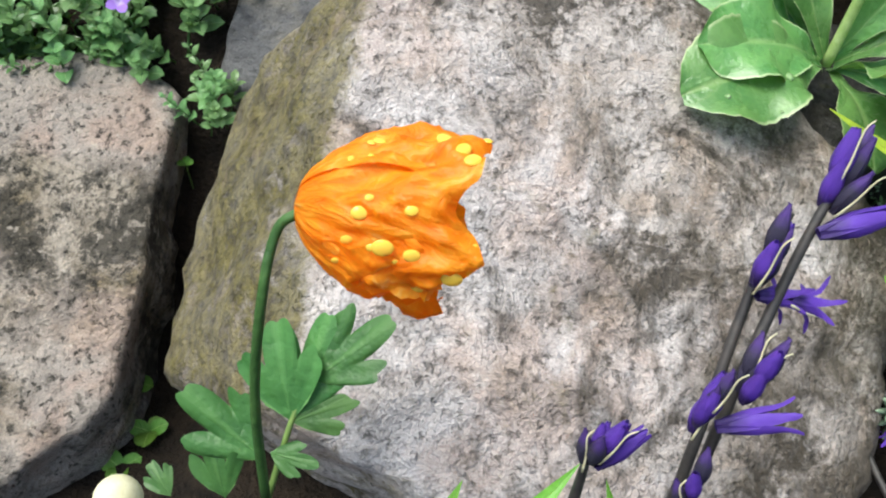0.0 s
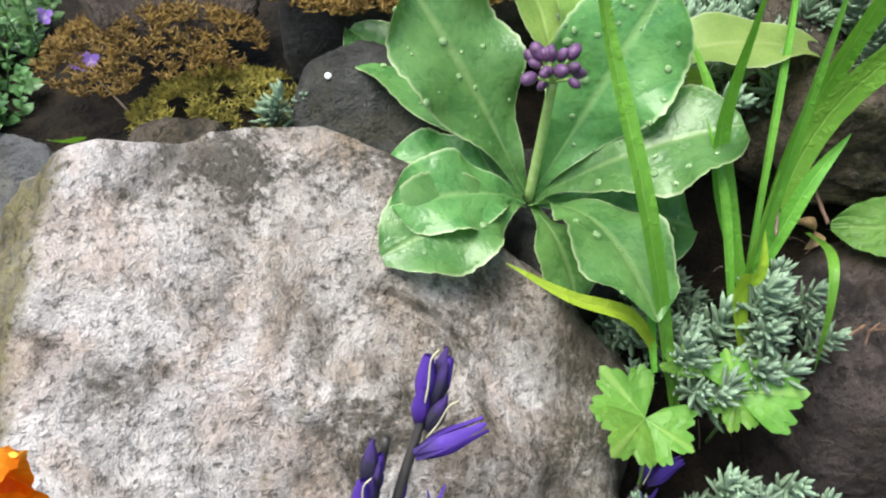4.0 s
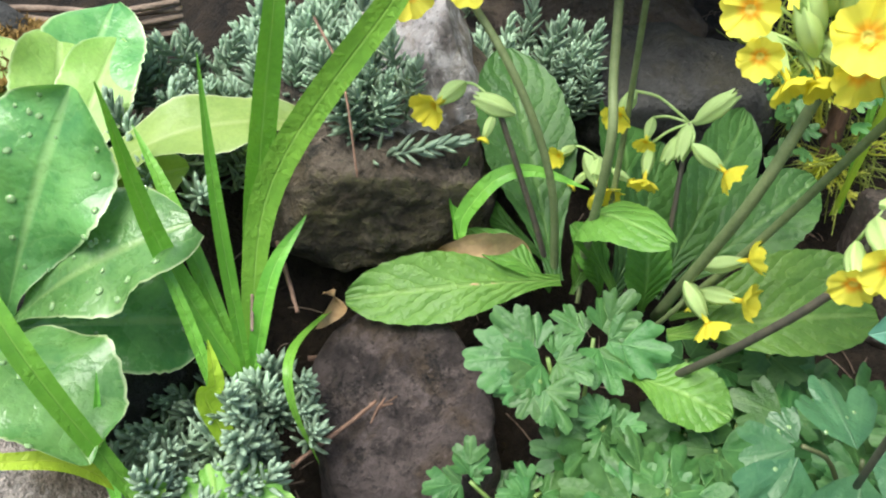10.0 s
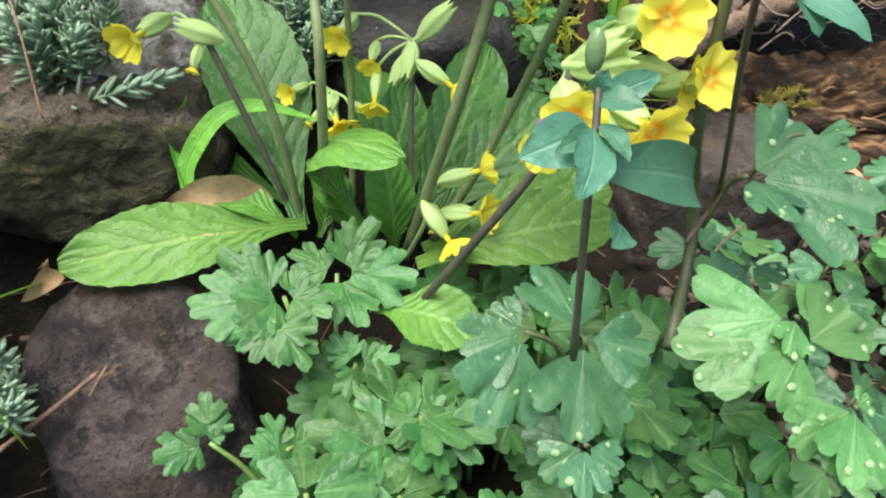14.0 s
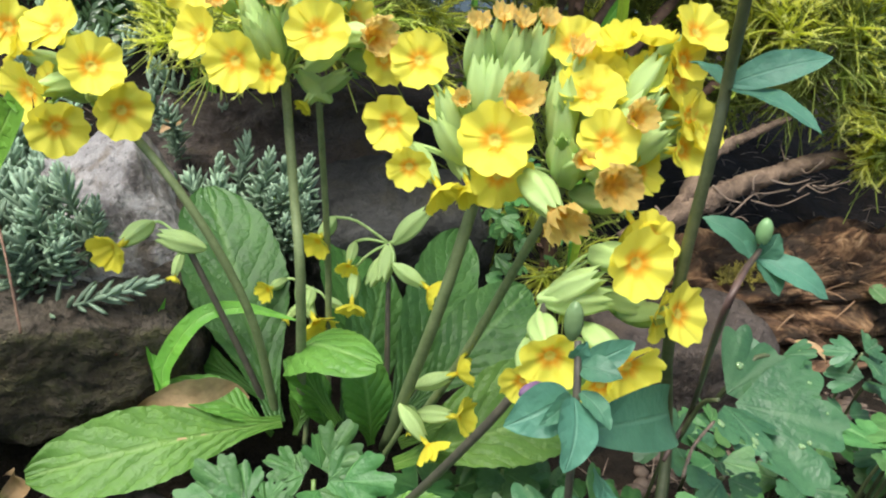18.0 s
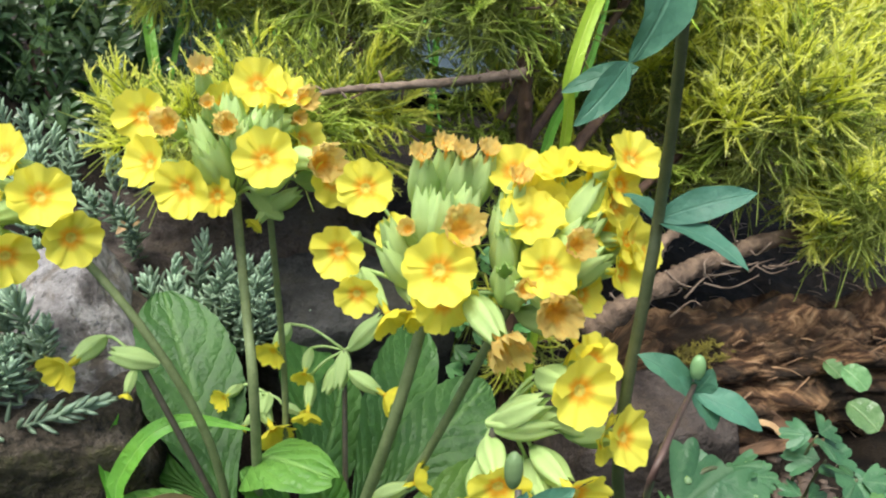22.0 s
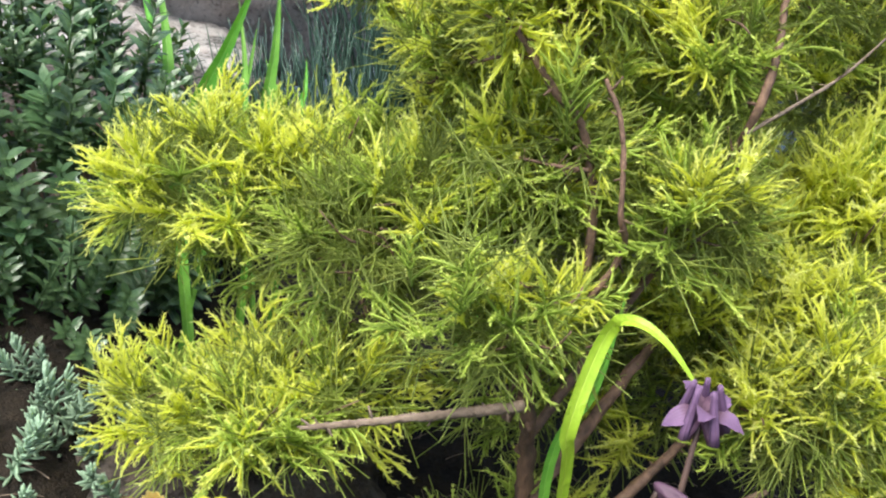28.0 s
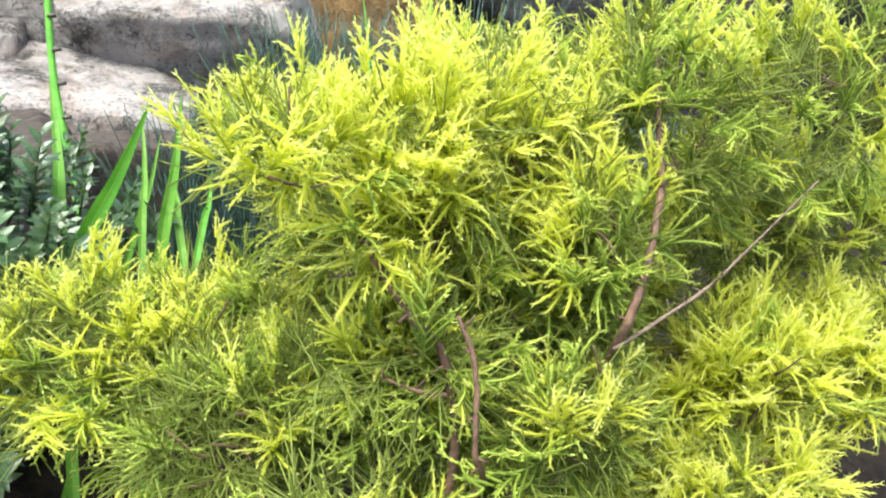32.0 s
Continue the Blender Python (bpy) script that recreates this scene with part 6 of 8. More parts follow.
SHADED_SHARE = {10: 0.3, 32: 0.35, 37: 0.4, 40: 0.45, 3: 0.15, 16: 0.25}  # share of sprays swapped for dark inner threads, as painted shade
SUNLIT_CLUMPS = {12, 13, 15, 26, 42, 43, 44, 45}  # clumps made golden inside too, painting sunlight into their colour
placed, inner, green = [], [], []
for ci, (centre, radii, count, hang) in enumerate(CROWN):
    for j in range(int(count * 0.92)):
        w = unit(V(rnd.gauss(0, 1), rnd.gauss(0, 1), rnd.gauss(0.25, 1)))
        # Fewer golden sprays underneath: the clumps' shaded side is put into colour.
        outer = j % 2 == 0 and not (w[2] < -0.1 and rnd.random() < 0.55)
        depth = rnd.uniform(0.72, 1.0) if outer else rnd.uniform(0.25, 0.95)
        p = V(centre) + w * V(radii) * depth
        rise = 0.9 if w[2] > 0.35 else 0.35 - 1.8 * hang * rnd.random()
        out = unit(w * 0.8 + V(rnd.uniform(-0.5, 0.5), rnd.uniform(-0.6, 0.3), rise))
        q = Vector(out).to_track_quat("X", "Z").to_matrix().to_4x4() @ Matrix.Rotation(rnd.uniform(-0.9, 0.9), 4, "X")
        m = Matrix.Translation(p) @ q @ Matrix.Scale(rnd.uniform(0.7, 1.12), 4)
        if outer and rnd.random() < SHADED_SHARE.get(ci, 0):
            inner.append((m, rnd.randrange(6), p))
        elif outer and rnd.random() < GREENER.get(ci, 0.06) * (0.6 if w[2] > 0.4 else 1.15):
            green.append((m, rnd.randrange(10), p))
        elif outer or ci in SUNLIT_CLUMPS and j % 4 == 1:
            placed.append((m, rnd.randrange(10), p))
        else:
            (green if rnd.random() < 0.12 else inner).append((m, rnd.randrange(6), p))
near = sorted(placed, key=lambda k: k[2][1] - 0.25 * k[2][2])
for m, i, _ in near[:300]:
    set_at("spray", SPRAY_MESHES[i], conifer, m)


def joined(name, items, shapes, material, label):
    """Many placed copies in one mesh."""
    av, af, au, base_i = [], [], [], 0
    for m, i, _ in items:
        v, f, u = shapes[i]
        mm = np.array(m)
        av.append(v @ mm[:3, :3].T + mm[:3, 3] - np.array(conifer.location))
        af.append(f + base_i)
        au.append(u)
        base_i += len(v)
    me = bpy.data.meshes.new(name)
    vv, ff, uu = np.concatenate(av), np.concatenate(af), np.concatenate(au)
    me.from_pydata(vv, [], ff.tolist())
    lay = me.uv_layers.new(name="UVMap")
    lay.data.foreach_set("uv", uu[ff.ravel()].astype(np.float32).ravel())
    me.materials.append(material)
    me.polygons.foreach_set("use_smooth", [True] * len(me.polygons))
    ob = new(name, me)
    ob.parent = conifer
    tagged(ob, label, kind="stuff")


joined("foliage", near[300:], SPRAY_V, M_CONIFER, "dense golden sprays")
joined("green_foliage", green, SPRAY_V, M_CONIFER_GREEN, "greener sprays that paint shade into the crown")
g = Geo()
rnd = random.Random(77)
for centre, radii, count, hang in CROWN:
    for _ in range(count // 9):
        w = unit(V(rnd.gauss(0, 1), rnd.gauss(-0.4, 1), rnd.gauss(-0.2, 1)))
        p = V(centre) + w * V(radii) * rnd.uniform(0.2, 0.9)
        d = unit(V(rnd.uniform(-1, 1), rnd.uniform(-0.8, 0.5), rnd.uniform(-0.2, 1)))
        n = rnd.uniform(0.012, 0.04)
        b = V(rnd.uniform(-1, 1), rnd.uniform(-1, 1), rnd.uniform(-1, 1)) * n * 0.18
        tube(g, [p, p + d * n * 0.5 + b, p + d * n], 0.0010, 0.0005, 5, 5)
part("brushwood", g, M_BARK_RED, conifer, "thin red-brown twigs inside the crown", kind="stuff")
joined("inner_foliage", inner, TUFT_V, M_CONIFER_SHADE, "fine green inner threads")


# ---- oxlip ----
def corolla(seed, cup=0.25, crumple=0.0, notch=0.17):
    """Five notched lobes round a throat, facing +z, of radius 1, with a tube behind."""
    rnd = random.Random(seed)
    g = Geo()
    for i in range(5):
        a0 = i * 2 * math.pi / 5 + rnd.uniform(-0.06, 0.06)
        lift = cup + rnd.uniform(-0.12, 0.12)
        verts, faces, uvs = [], [], []
        n, m = 9, 10
        for k in range(n + 1):
            v = k / n
            for j in range(m + 1):
                u = 2 * j / m - 1
                wid = 0.80 * (0.88 + 0.12 * math.sin(min(1, v * 1.15) * math.pi / 2))
                rim = 1 - notch * max(0, 1 - abs(u) * 2.4) ** 1.2 - 0.20 * abs(u) ** 4 + 0.018 * math.sin(u * 11 + seed + i)
                r = 0.10 + 0.90 * v * rim
                a = a0 + u * wid
                q = Vector((math.cos(a) * r * 2.4, math.sin(a) * r * 2.4, seed * 2.3 + i))
                z = lift * r * r - 0.10 * (1 - v) ** 2 + 0.08 * v * math.cos(u * 4.5 + 0.6 * i) + 0.045 * v * v * math.sin(u * 8 + i * 2) + (0.07 + crumple) * v * noise.noise(q * (1.3 + crumple * 3)) + (0.015 if i % 2 else -0.015) * v + 0.05 * u * v
                sh = 1 - crumple * 0.5 * v * abs(noise.noise(q * 1.7))
                verts.append((math.cos(a) * r * sh, math.sin(a) * r * sh, z))
                uvs.append((j / m, v))
        for k in range(n):
            for j in range(m):
                q = k * (m + 1) + j
                faces.append((q, q + 1, q + m + 2, q + m + 1))
        g.add(verts, faces, uvs)
    verts, faces, uvs = [], [], []
    for k in range(4):
        for j in range(10):
            a = j * 0.6283
            r = 0.12 + 0.02 * k
            verts.append((math.cos(a) * r, math.sin(a) * r, -0.1 - 0.33 * k))
            uvs.append((0.5, 0.05 if k == 0 else 0.9))
    faces.append(tuple(range(10)))
    for k in range(3):
        for j in range(10):
            faces.append((k * 10 + j, k * 10 + (j + 1) % 10, (k + 1) * 10 + (j + 1) % 10, (k + 1) * 10 + j))
    g.add(verts, faces, uvs)
    return g


def calyx(seed, fat=1.0):
    """An inflated five-ribbed pale calyx, opening at z = 0 and narrowing to its stalk at z = -1."""
    g = Geo()
    verts, faces, uvs = [], [], []
    n, m = 9, 20
    for k in range(n + 1):
        v = k / n
        r = 0.225 * fat * (math.sin(math.pi * (0.05 + 0.80 * v ** 0.95)) ** 0.85)
        for j in range(m):
            a = j * 2 * math.pi / m
            rib = 1 + 0.17 * math.cos(5 * a) + 0.05 * math.cos(10 * a + seed)
            z = -1 + v * (1 + 0.09 * math.cos(5 * a) * (v > 0.95))
            verts.append((math.cos(a) * r * rib, math.sin(a) * r * rib, z))
            uvs.append((j / m, v))
    for k in range(n):
        for j in range(m):
            faces.append((k * m + j, k * m + (j + 1) % m, (k + 1) * m + (j + 1) % m, (k + 1) * m + j))
    return g.add(verts, faces, uvs)


OPEN = [corolla(s, c).mesh("corolla") for s, c in ((1, 0.30), (2, 0.42), (3, 0.22), (4, 0.36))]
BELL = [corolla(s, c, 0, 0.2).mesh("corolla") for s, c in ((11, 0.48), (12, 0.66))]
WITHER = [corolla(s, 0.95, 0.62, 0.10).mesh("withered_corolla") for s in (21, 22, 23)]
CALYX = [calyx(1, 0.86).mesh("calyx"), calyx(2, 1.02).mesh("calyx")]
for me in OPEN:
    me.materials.append(M_PETAL)
M_PETAL_PLAIN = petal_mat("lemon_oxlip_petal", (0.93, 0.83, 0.08), (0.92, 0.62, 0.02), 0.03, None, 0.5, 0.4, 0.02)
for me in BELL:
    me.materials.append(M_PETAL_PLAIN)
for me in WITHER:
    me.materials.append(M_WITHER)
for me in CALYX:
    me.materials.append(M_CALYX)
OXB = V(0.492, 0.358, 0.205)
oxlip = thing("oxlip_plant", OXB, "flowering yellow oxlip with tall stems and quilted green leaves", "flower")
EYE_OX = V(0.345, 0.057, 0.525)


def umbel(stem_points, centre, flowers, seed, r=0.0024, size=0.0114, dark=False, group=""):
    """A stem with a head of flowers: (place of the face, kind, size factor, way it faces or None)."""
    rnd = random.Random(seed)
    g = Geo()
    tube(g, [*stem_points, centre], r * 0.98, r * 0.78, 18, 9)
    stem = part("flower_stem", g, M_STEM_DARK if dark else M_OXSTEM, oxlip)
    c = V(centre)
    for p, kind, s, way in flowers:
        p = V(p)
        outw = unit(p - c)
        d = unit(unit(V(way)) * 0.75 + unit(EYE_OX - p) * (0.75 if kind == "open" else 0.2)) if way is not None else unit(outw * 0.75 + unit(EYE_OX - p) * 0.75 + V(rnd.uniform(-0.3, 0.3), rnd.uniform(-0.3, 0.3), rnd.uniform(-0.35, 0.05)))
        rad = size * s
        back = 0.9 if kind != "calyx" else 0.2
        if kind in ("bud", "calyx"):
            d = unit(outw + V(0, 0, 0.1))
        m = Matrix.Translation(p) @ Vector(d).to_track_quat("Z", "Y").to_matrix().to_4x4()
        roll = Matrix.Rotation(rnd.uniform(0, 6), 4, "Z")
        if kind == "open":
            set_at("corolla", rnd.choice(OPEN), stem, m @ roll @ Matrix.Scale(rad, 4))
        elif kind == "bell":
            set_at("corolla", rnd.choice(BELL), stem, m @ roll @ Matrix.Scale(rad, 4))
        elif kind == "dry":
            set_at("corolla", rnd.choice(WITHER), stem, m @ roll @ Matrix.Scale(rad * 0.66, 4), "withered orange-brown corolla")
        elif kind == "pod":
            set_at("corolla", rnd.choice(WITHER), stem, m @ roll @ Matrix.Scale(rad * 0.34, 4), "withered orange-brown corolla")
        clen = 0.0215 * min(1.15, max(0.62, s))
        top = p - d * (0.55 * rad if kind in ("open", "bell") else 0.12 * rad)
        if kind == "bud":
            clen *= 0.8
            set_at("corolla", BELL[1], stem, Matrix.Translation(p) @ Vector(d).to_track_quat("Z", "Y").to_matrix().to_4x4() @ Matrix.Scale(rad * 0.45, 4))
        mc = Matrix.Translation(top) @ Vector(d).to_track_quat("Z", "Y").to_matrix().to_4x4() @ roll @ Matrix.Scale(clen, 4)
        set_at("calyx", rnd.choice(CALYX), stem, mc)
        foot = top - d * clen
        g = Geo()
        mid = (foot + c) / 2 + V(0, 0, 0.15 * np.linalg.norm(foot - c)) + outw * 0.002
        tube(g, [c, mid, foot], 0.00075, 0.0008, 7, 5)
        part("pedicel", g, M_CALYX, stem)
    return stem


M_OXSTEM = plain_mat("downy_oxlip_stem", (0.12, 0.16, 0.06), (0.19, 0.23, 0.10), 150, 0.6, 0.2)
umbel([(0.486, 0.349, 0.232), (0.481, 0.328, 0.331), (0.488, 0.342, 0.365)], (0.495, 0.356, 0.415), [
    ((0.496, 0.328, 0.439), "open", 1.15, None), ((0.469, 0.347, 0.427), "open", 1.1, None), ((0.463, 0.365, 0.434), "open", 1.0, None), ((0.469, 0.382, 0.449), "open", 1.05, (-0.6, -0.6, 0.35)),
    ((0.511, 0.358, 0.461), "open", 1.05, (-0.1, -0.5, 0.75)), ((0.519, 0.349, 0.457), "open", 0.9, None), ((0.521, 0.318, 0.427), "open", 1.05, None), ((0.483, 0.348, 0.420), "open", 0.8, None),
    ((0.524, 0.344, 0.438), "open", 0.9, None), ((0.501, 0.370, 0.451), "open", 0.9, (-0.2, -0.7, 0.5)), ((0.473, 0.364, 0.449), "dry", 0.9, None), ((0.494, 0.374, 0.466), "dry", 0.75, (-0.2, -0.3, 1)),
    ((0.489, 0.344, 0.450), "dry", 0.75, None), ((0.524, 0.344, 0.455), "dry", 0.8, None), ((0.514, 0.318, 0.437), "dry", 1.2, None), ((0.488, 0.358, 0.456), "pod", 0.9, None),
    ((0.498, 0.347, 0.453), "calyx", 1.1, None), ((0.510, 0.342, 0.452), "calyx", 1.2, None), ((0.519, 0.341, 0.448), "pod", 1.0, None), ((0.482, 0.361, 0.443), "calyx", 1.0, None), ((0.484, 0.348, 0.444), "calyx", 1.15, None), ((0.496, 0.337, 0.452), "calyx", 1.2, None), ((0.499, 0.359, 0.459), "calyx", 1.15, None), ((0.477, 0.349, 0.440), "calyx", 1.1, None), ((0.505, 0.324, 0.434), "calyx", 1.1, None), ((0.505, 0.342, 0.455), "calyx", 1.15, None), ((0.484, 0.366, 0.450), "calyx", 1.1, None)], 1, 0.0026)
umbel([(0.508, 0.359, 0.230), (0.515, 0.363, 0.315)], (0.509, 0.353, 0.408), [((0.502, 0.352, 0.402), "bud", 0.9, None), ((0.517, 0.339, 0.417), "calyx", 0.9, None), ((0.504, 0.362, 0.414), "calyx", 0.9, None)], 2, 0.0019)
umbel([(0.476, 0.356, 0.231), (0.466, 0.352, 0.305), (0.448, 0.365, 0.365)], (0.427, 0.395, 0.410), [
    ((0.419, 0.407, 0.435), "open", 1.15, None), ((0.424, 0.381, 0.424), "open", 1.15, None), ((0.402, 0.397, 0.413), "open", 1.15, None), ((0.408, 0.387, 0.400), "open", 1.1, (-0.1, -0.9, -0.35)),
    ((0.431, 0.375, 0.406), "open", 1.1, (0.3, -0.9, -0.2)), ((0.405, 0.425, 0.433), "open", 1.1, (-0.8, -0.4, 0.2)), ((0.407, 0.426, 0.423), "open", 0.9, None), ((0.413, 0.413, 0.411), "open", 0.8, None), ((0.423, 0.384, 0.414), "calyx", 0.9, None)], 3, 0.0023)
umbel([(0.512, 0.310, 0.229), (0.512, 0.269, 0.332)], (0.525, 0.261, 0.391), [
    ((0.515, 0.243, 0.417), "open", 1.2, None), ((0.518, 0.243, 0.403), "open", 1.1, (0.1, -0.9, -0.4)), ((0.516, 0.288, 0.434), "open", 1.0, (-0.5, -0.6, 0.5)), ((0.497, 0.279, 0.416), "open", 0.95, (-0.85, -0.4, 0.0)),
    ((0.499, 0.271, 0.401), "open", 0.75, (-0.6, -0.7, -0.3)), ((0.507, 0.262, 0.393), "bell", 0.8, (0.1, -0.7, -0.7)), ((0.520, 0.274, 0.418), "open", 0.8, None), ((0.518, 0.259, 0.393), "bell", 0.7, (0, -0.7, -0.7)),
    ((0.527, 0.246, 0.428), "dry", 1.15, None), ((0.517, 0.263, 0.425), "pod", 1.0, None), ((0.529, 0.270, 0.448), "pod", 1.25, (-0.1, -0.1, 1)), ((0.539, 0.268, 0.450), "pod", 1.25, (0, -0.1, 1)),
    ((0.541, 0.260, 0.449), "pod", 1.25, (0.1, -0.1, 1)), ((0.550, 0.257, 0.449), "pod", 1.25, (0.3, -0.1, 1)), ((0.512, 0.270, 0.428), "calyx", 1.0, None), ((0.508, 0.268, 0.420), "calyx", 1.0, None), ((0.545, 0.265, 0.439), "calyx", 1.1, None), ((0.524, 0.263, 0.441), "calyx", 1.35, None), ((0.538, 0.251, 0.441), "calyx", 1.35, None), ((0.527, 0.255, 0.441), "calyx", 1.35, None)], 4, 0.0030)
umbel([(0.529, 0.311, 0.229), (0.541, 0.283, 0.292)], (0.548, 0.239, 0.394), [
    ((0.552, 0.235, 0.429), "open", 1.1, None), ((0.569, 0.234, 0.430), "open", 0.95, None), ((0.583, 0.221, 0.432), "open", 1.0, (0.7, -0.5, 0.3)), ((0.580, 0.224, 0.423), "open", 0.9, None), ((0.575, 0.209, 0.411), "open", 0.9, None),
    ((0.585, 0.210, 0.417), "open", 0.95, (0.85, -0.4, 0.1)), ((0.544, 0.218, 0.418), "open", 1.0, None), ((0.540, 0.210, 0.406), "dry", 1.2, None), ((0.562, 0.216, 0.403), "open", 0.8, None), ((0.559, 0.246, 0.436), "open", 0.8, None),
    ((0.523, 0.219, 0.396), "dry", 1.2, (-0.1, -0.9, -0.4)), ((0.552, 0.208, 0.388), "bell", 0.75, (0.2, -0.6, -0.8)), ((0.555, 0.216, 0.425), "dry", 0.85, None), ((0.535, 0.221, 0.412), "pod", 1.1, None),
    ((0.554, 0.244, 0.441), "pod", 1.3, (0.1, -0.2, 1)), ((0.543, 0.241, 0.435), "calyx", 1.25, None), ((0.537, 0.235, 0.428), "calyx", 1.2, None), ((0.532, 0.228, 0.418), "calyx", 1.2, None), ((0.536, 0.224, 0.413), "calyx", 1.2, None),
    ((0.566, 0.220, 0.430), "calyx", 1.15, None), ((0.568, 0.211, 0.420), "calyx", 1.15, None), ((0.548, 0.211, 0.396), "calyx", 1.1, None), ((0.575, 0.229, 0.433), "open", 0.8, None),
    ((0.558, 0.251, 0.442), "open", 0.95, (-0.2, -0.3, 0.9)), ((0.569, 0.239, 0.443), "bell", 0.85, (-0.3, 0.1, 1)),
    ((0.578, 0.231, 0.444), "bell", 0.8, (0.2, 0.1, 1)), ((0.588, 0.220, 0.449), "open", 1.0, (0.6, -0.3, 0.6)), ((0.583, 0.220, 0.440), "open", 0.8, (0.6, -0.5, 0.2)), ((0.560, 0.241, 0.431), "open", 1.05, (-0.1, -0.8, 0.3)), ((0.578, 0.226, 0.441), "calyx", 1.1, None), ((0.576, 0.221, 0.430), "calyx", 1.1, None), ((0.554, 0.250, 0.435), "calyx", 1.1, None), ((0.579, 0.211, 0.422), "open", 0.85, (0.8, -0.5, 0))], 5, 0.0024)
umbel([(0.491, 0.269, 0.232), (0.498, 0.235, 0.290), (0.510, 0.215, 0.334)], (0.520, 0.216, 0.367), [
    ((0.534, 0.191, 0.386), "open", 1.12, (0.2, -0.95, 0.1)), ((0.547, 0.180, 0.367), "open", 1.0, (0.75, -0.6, 0.0)), ((0.552, 0.200, 0.386), "open", 0.9, (0.6, -0.5, 0.5)), ((0.502, 0.196, 0.359), "open", 1.0, (-0.35, -0.75, -0.55)),
    ((0.523, 0.180, 0.355), "open", 1.0, (0.35, -0.7, -0.6)), ((0.518, 0.186, 0.346), "open", 0.95, (0, -0.7, -0.7)), ((0.500, 0.205, 0.344), "open", 0.8, (-0.4, -0.4, -0.8)), ((0.547, 0.188, 0.362), "open", 0.9, None),
    ((0.528, 0.200, 0.380), "calyx", 1.25, None), ((0.533, 0.198, 0.369), "calyx", 1.2, None)], 6, 0.0021, dark=True)
umbel([(0.521, 0.321, 0.233), (0.530, 0.332, 0.283)], (0.539, 0.343, 0.325), [
    ((0.509, 0.362, 0.327), "bell", 0.75, (-0.8, -0.4, -0.35)), ((0.519, 0.350, 0.315), "bell", 0.55, (-0.6, -0.5, -0.5)), ((0.514, 0.340, 0.299), "bell", 0.72, (-0.4, -0.4, -0.85)), ((0.546, 0.318, 0.308), "bell", 0.8, (0.6, -0.5, -0.6)),
    ((0.557, 0.334, 0.342), "calyx", 1.1, None), ((0.525, 0.341, 0.306), "calyx", 0.8, None), ((0.529, 0.335, 0.310), "calyx", 0.9, None)], 7, 0.0016, dark=True)
umbel([(0.484, 0.343, 0.222), (0.502, 0.364, 0.259)], (0.513, 0.379, 0.290), [
    ((0.492, 0.388, 0.292), "bell", 0.55, (-0.9, -0.3, 0)), ((0.506, 0.363, 0.279), "bell", 0.95, (0, -0.8, -0.6)), ((0.497, 0.378, 0.277), "bud", 0.6, None), ((0.522, 0.362, 0.283), "bud", 0.6, None), ((0.504, 0.369, 0.286), "calyx", 0.7, None)], 8, 0.0014)
umbel([(0.506, 0.302, 0.232), (0.509, 0.290, 0.259)], (0.513, 0.293, 0.268), [
    ((0.534, 0.279, 0.286), "bell", 0.8, (0.9, -0.3, 0.1)), ((0.528, 0.270, 0.269), "bell", 0.85, (0.6, -0.7, 0.1)), ((0.513, 0.274, 0.256), "bell", 0.85, (0.3, -0.5, -0.8)), ((0.512, 0.287, 0.257), "bud", 0.6, None)], 9, 0.0014)
umbel([(0.474, 0.358, 0.231), (0.466, 0.365, 0.270)], (0.451, 0.384, 0.336), [
    ((0.424, 0.401, 0.333), "bell", 0.95, (-0.9, -0.3, -0.2)), ((0.442, 0.379, 0.322), "bud", 0.7, None), ((0.441, 0.391, 0.339), "calyx", 1.0, None)], 10, 0.0019, dark=True)

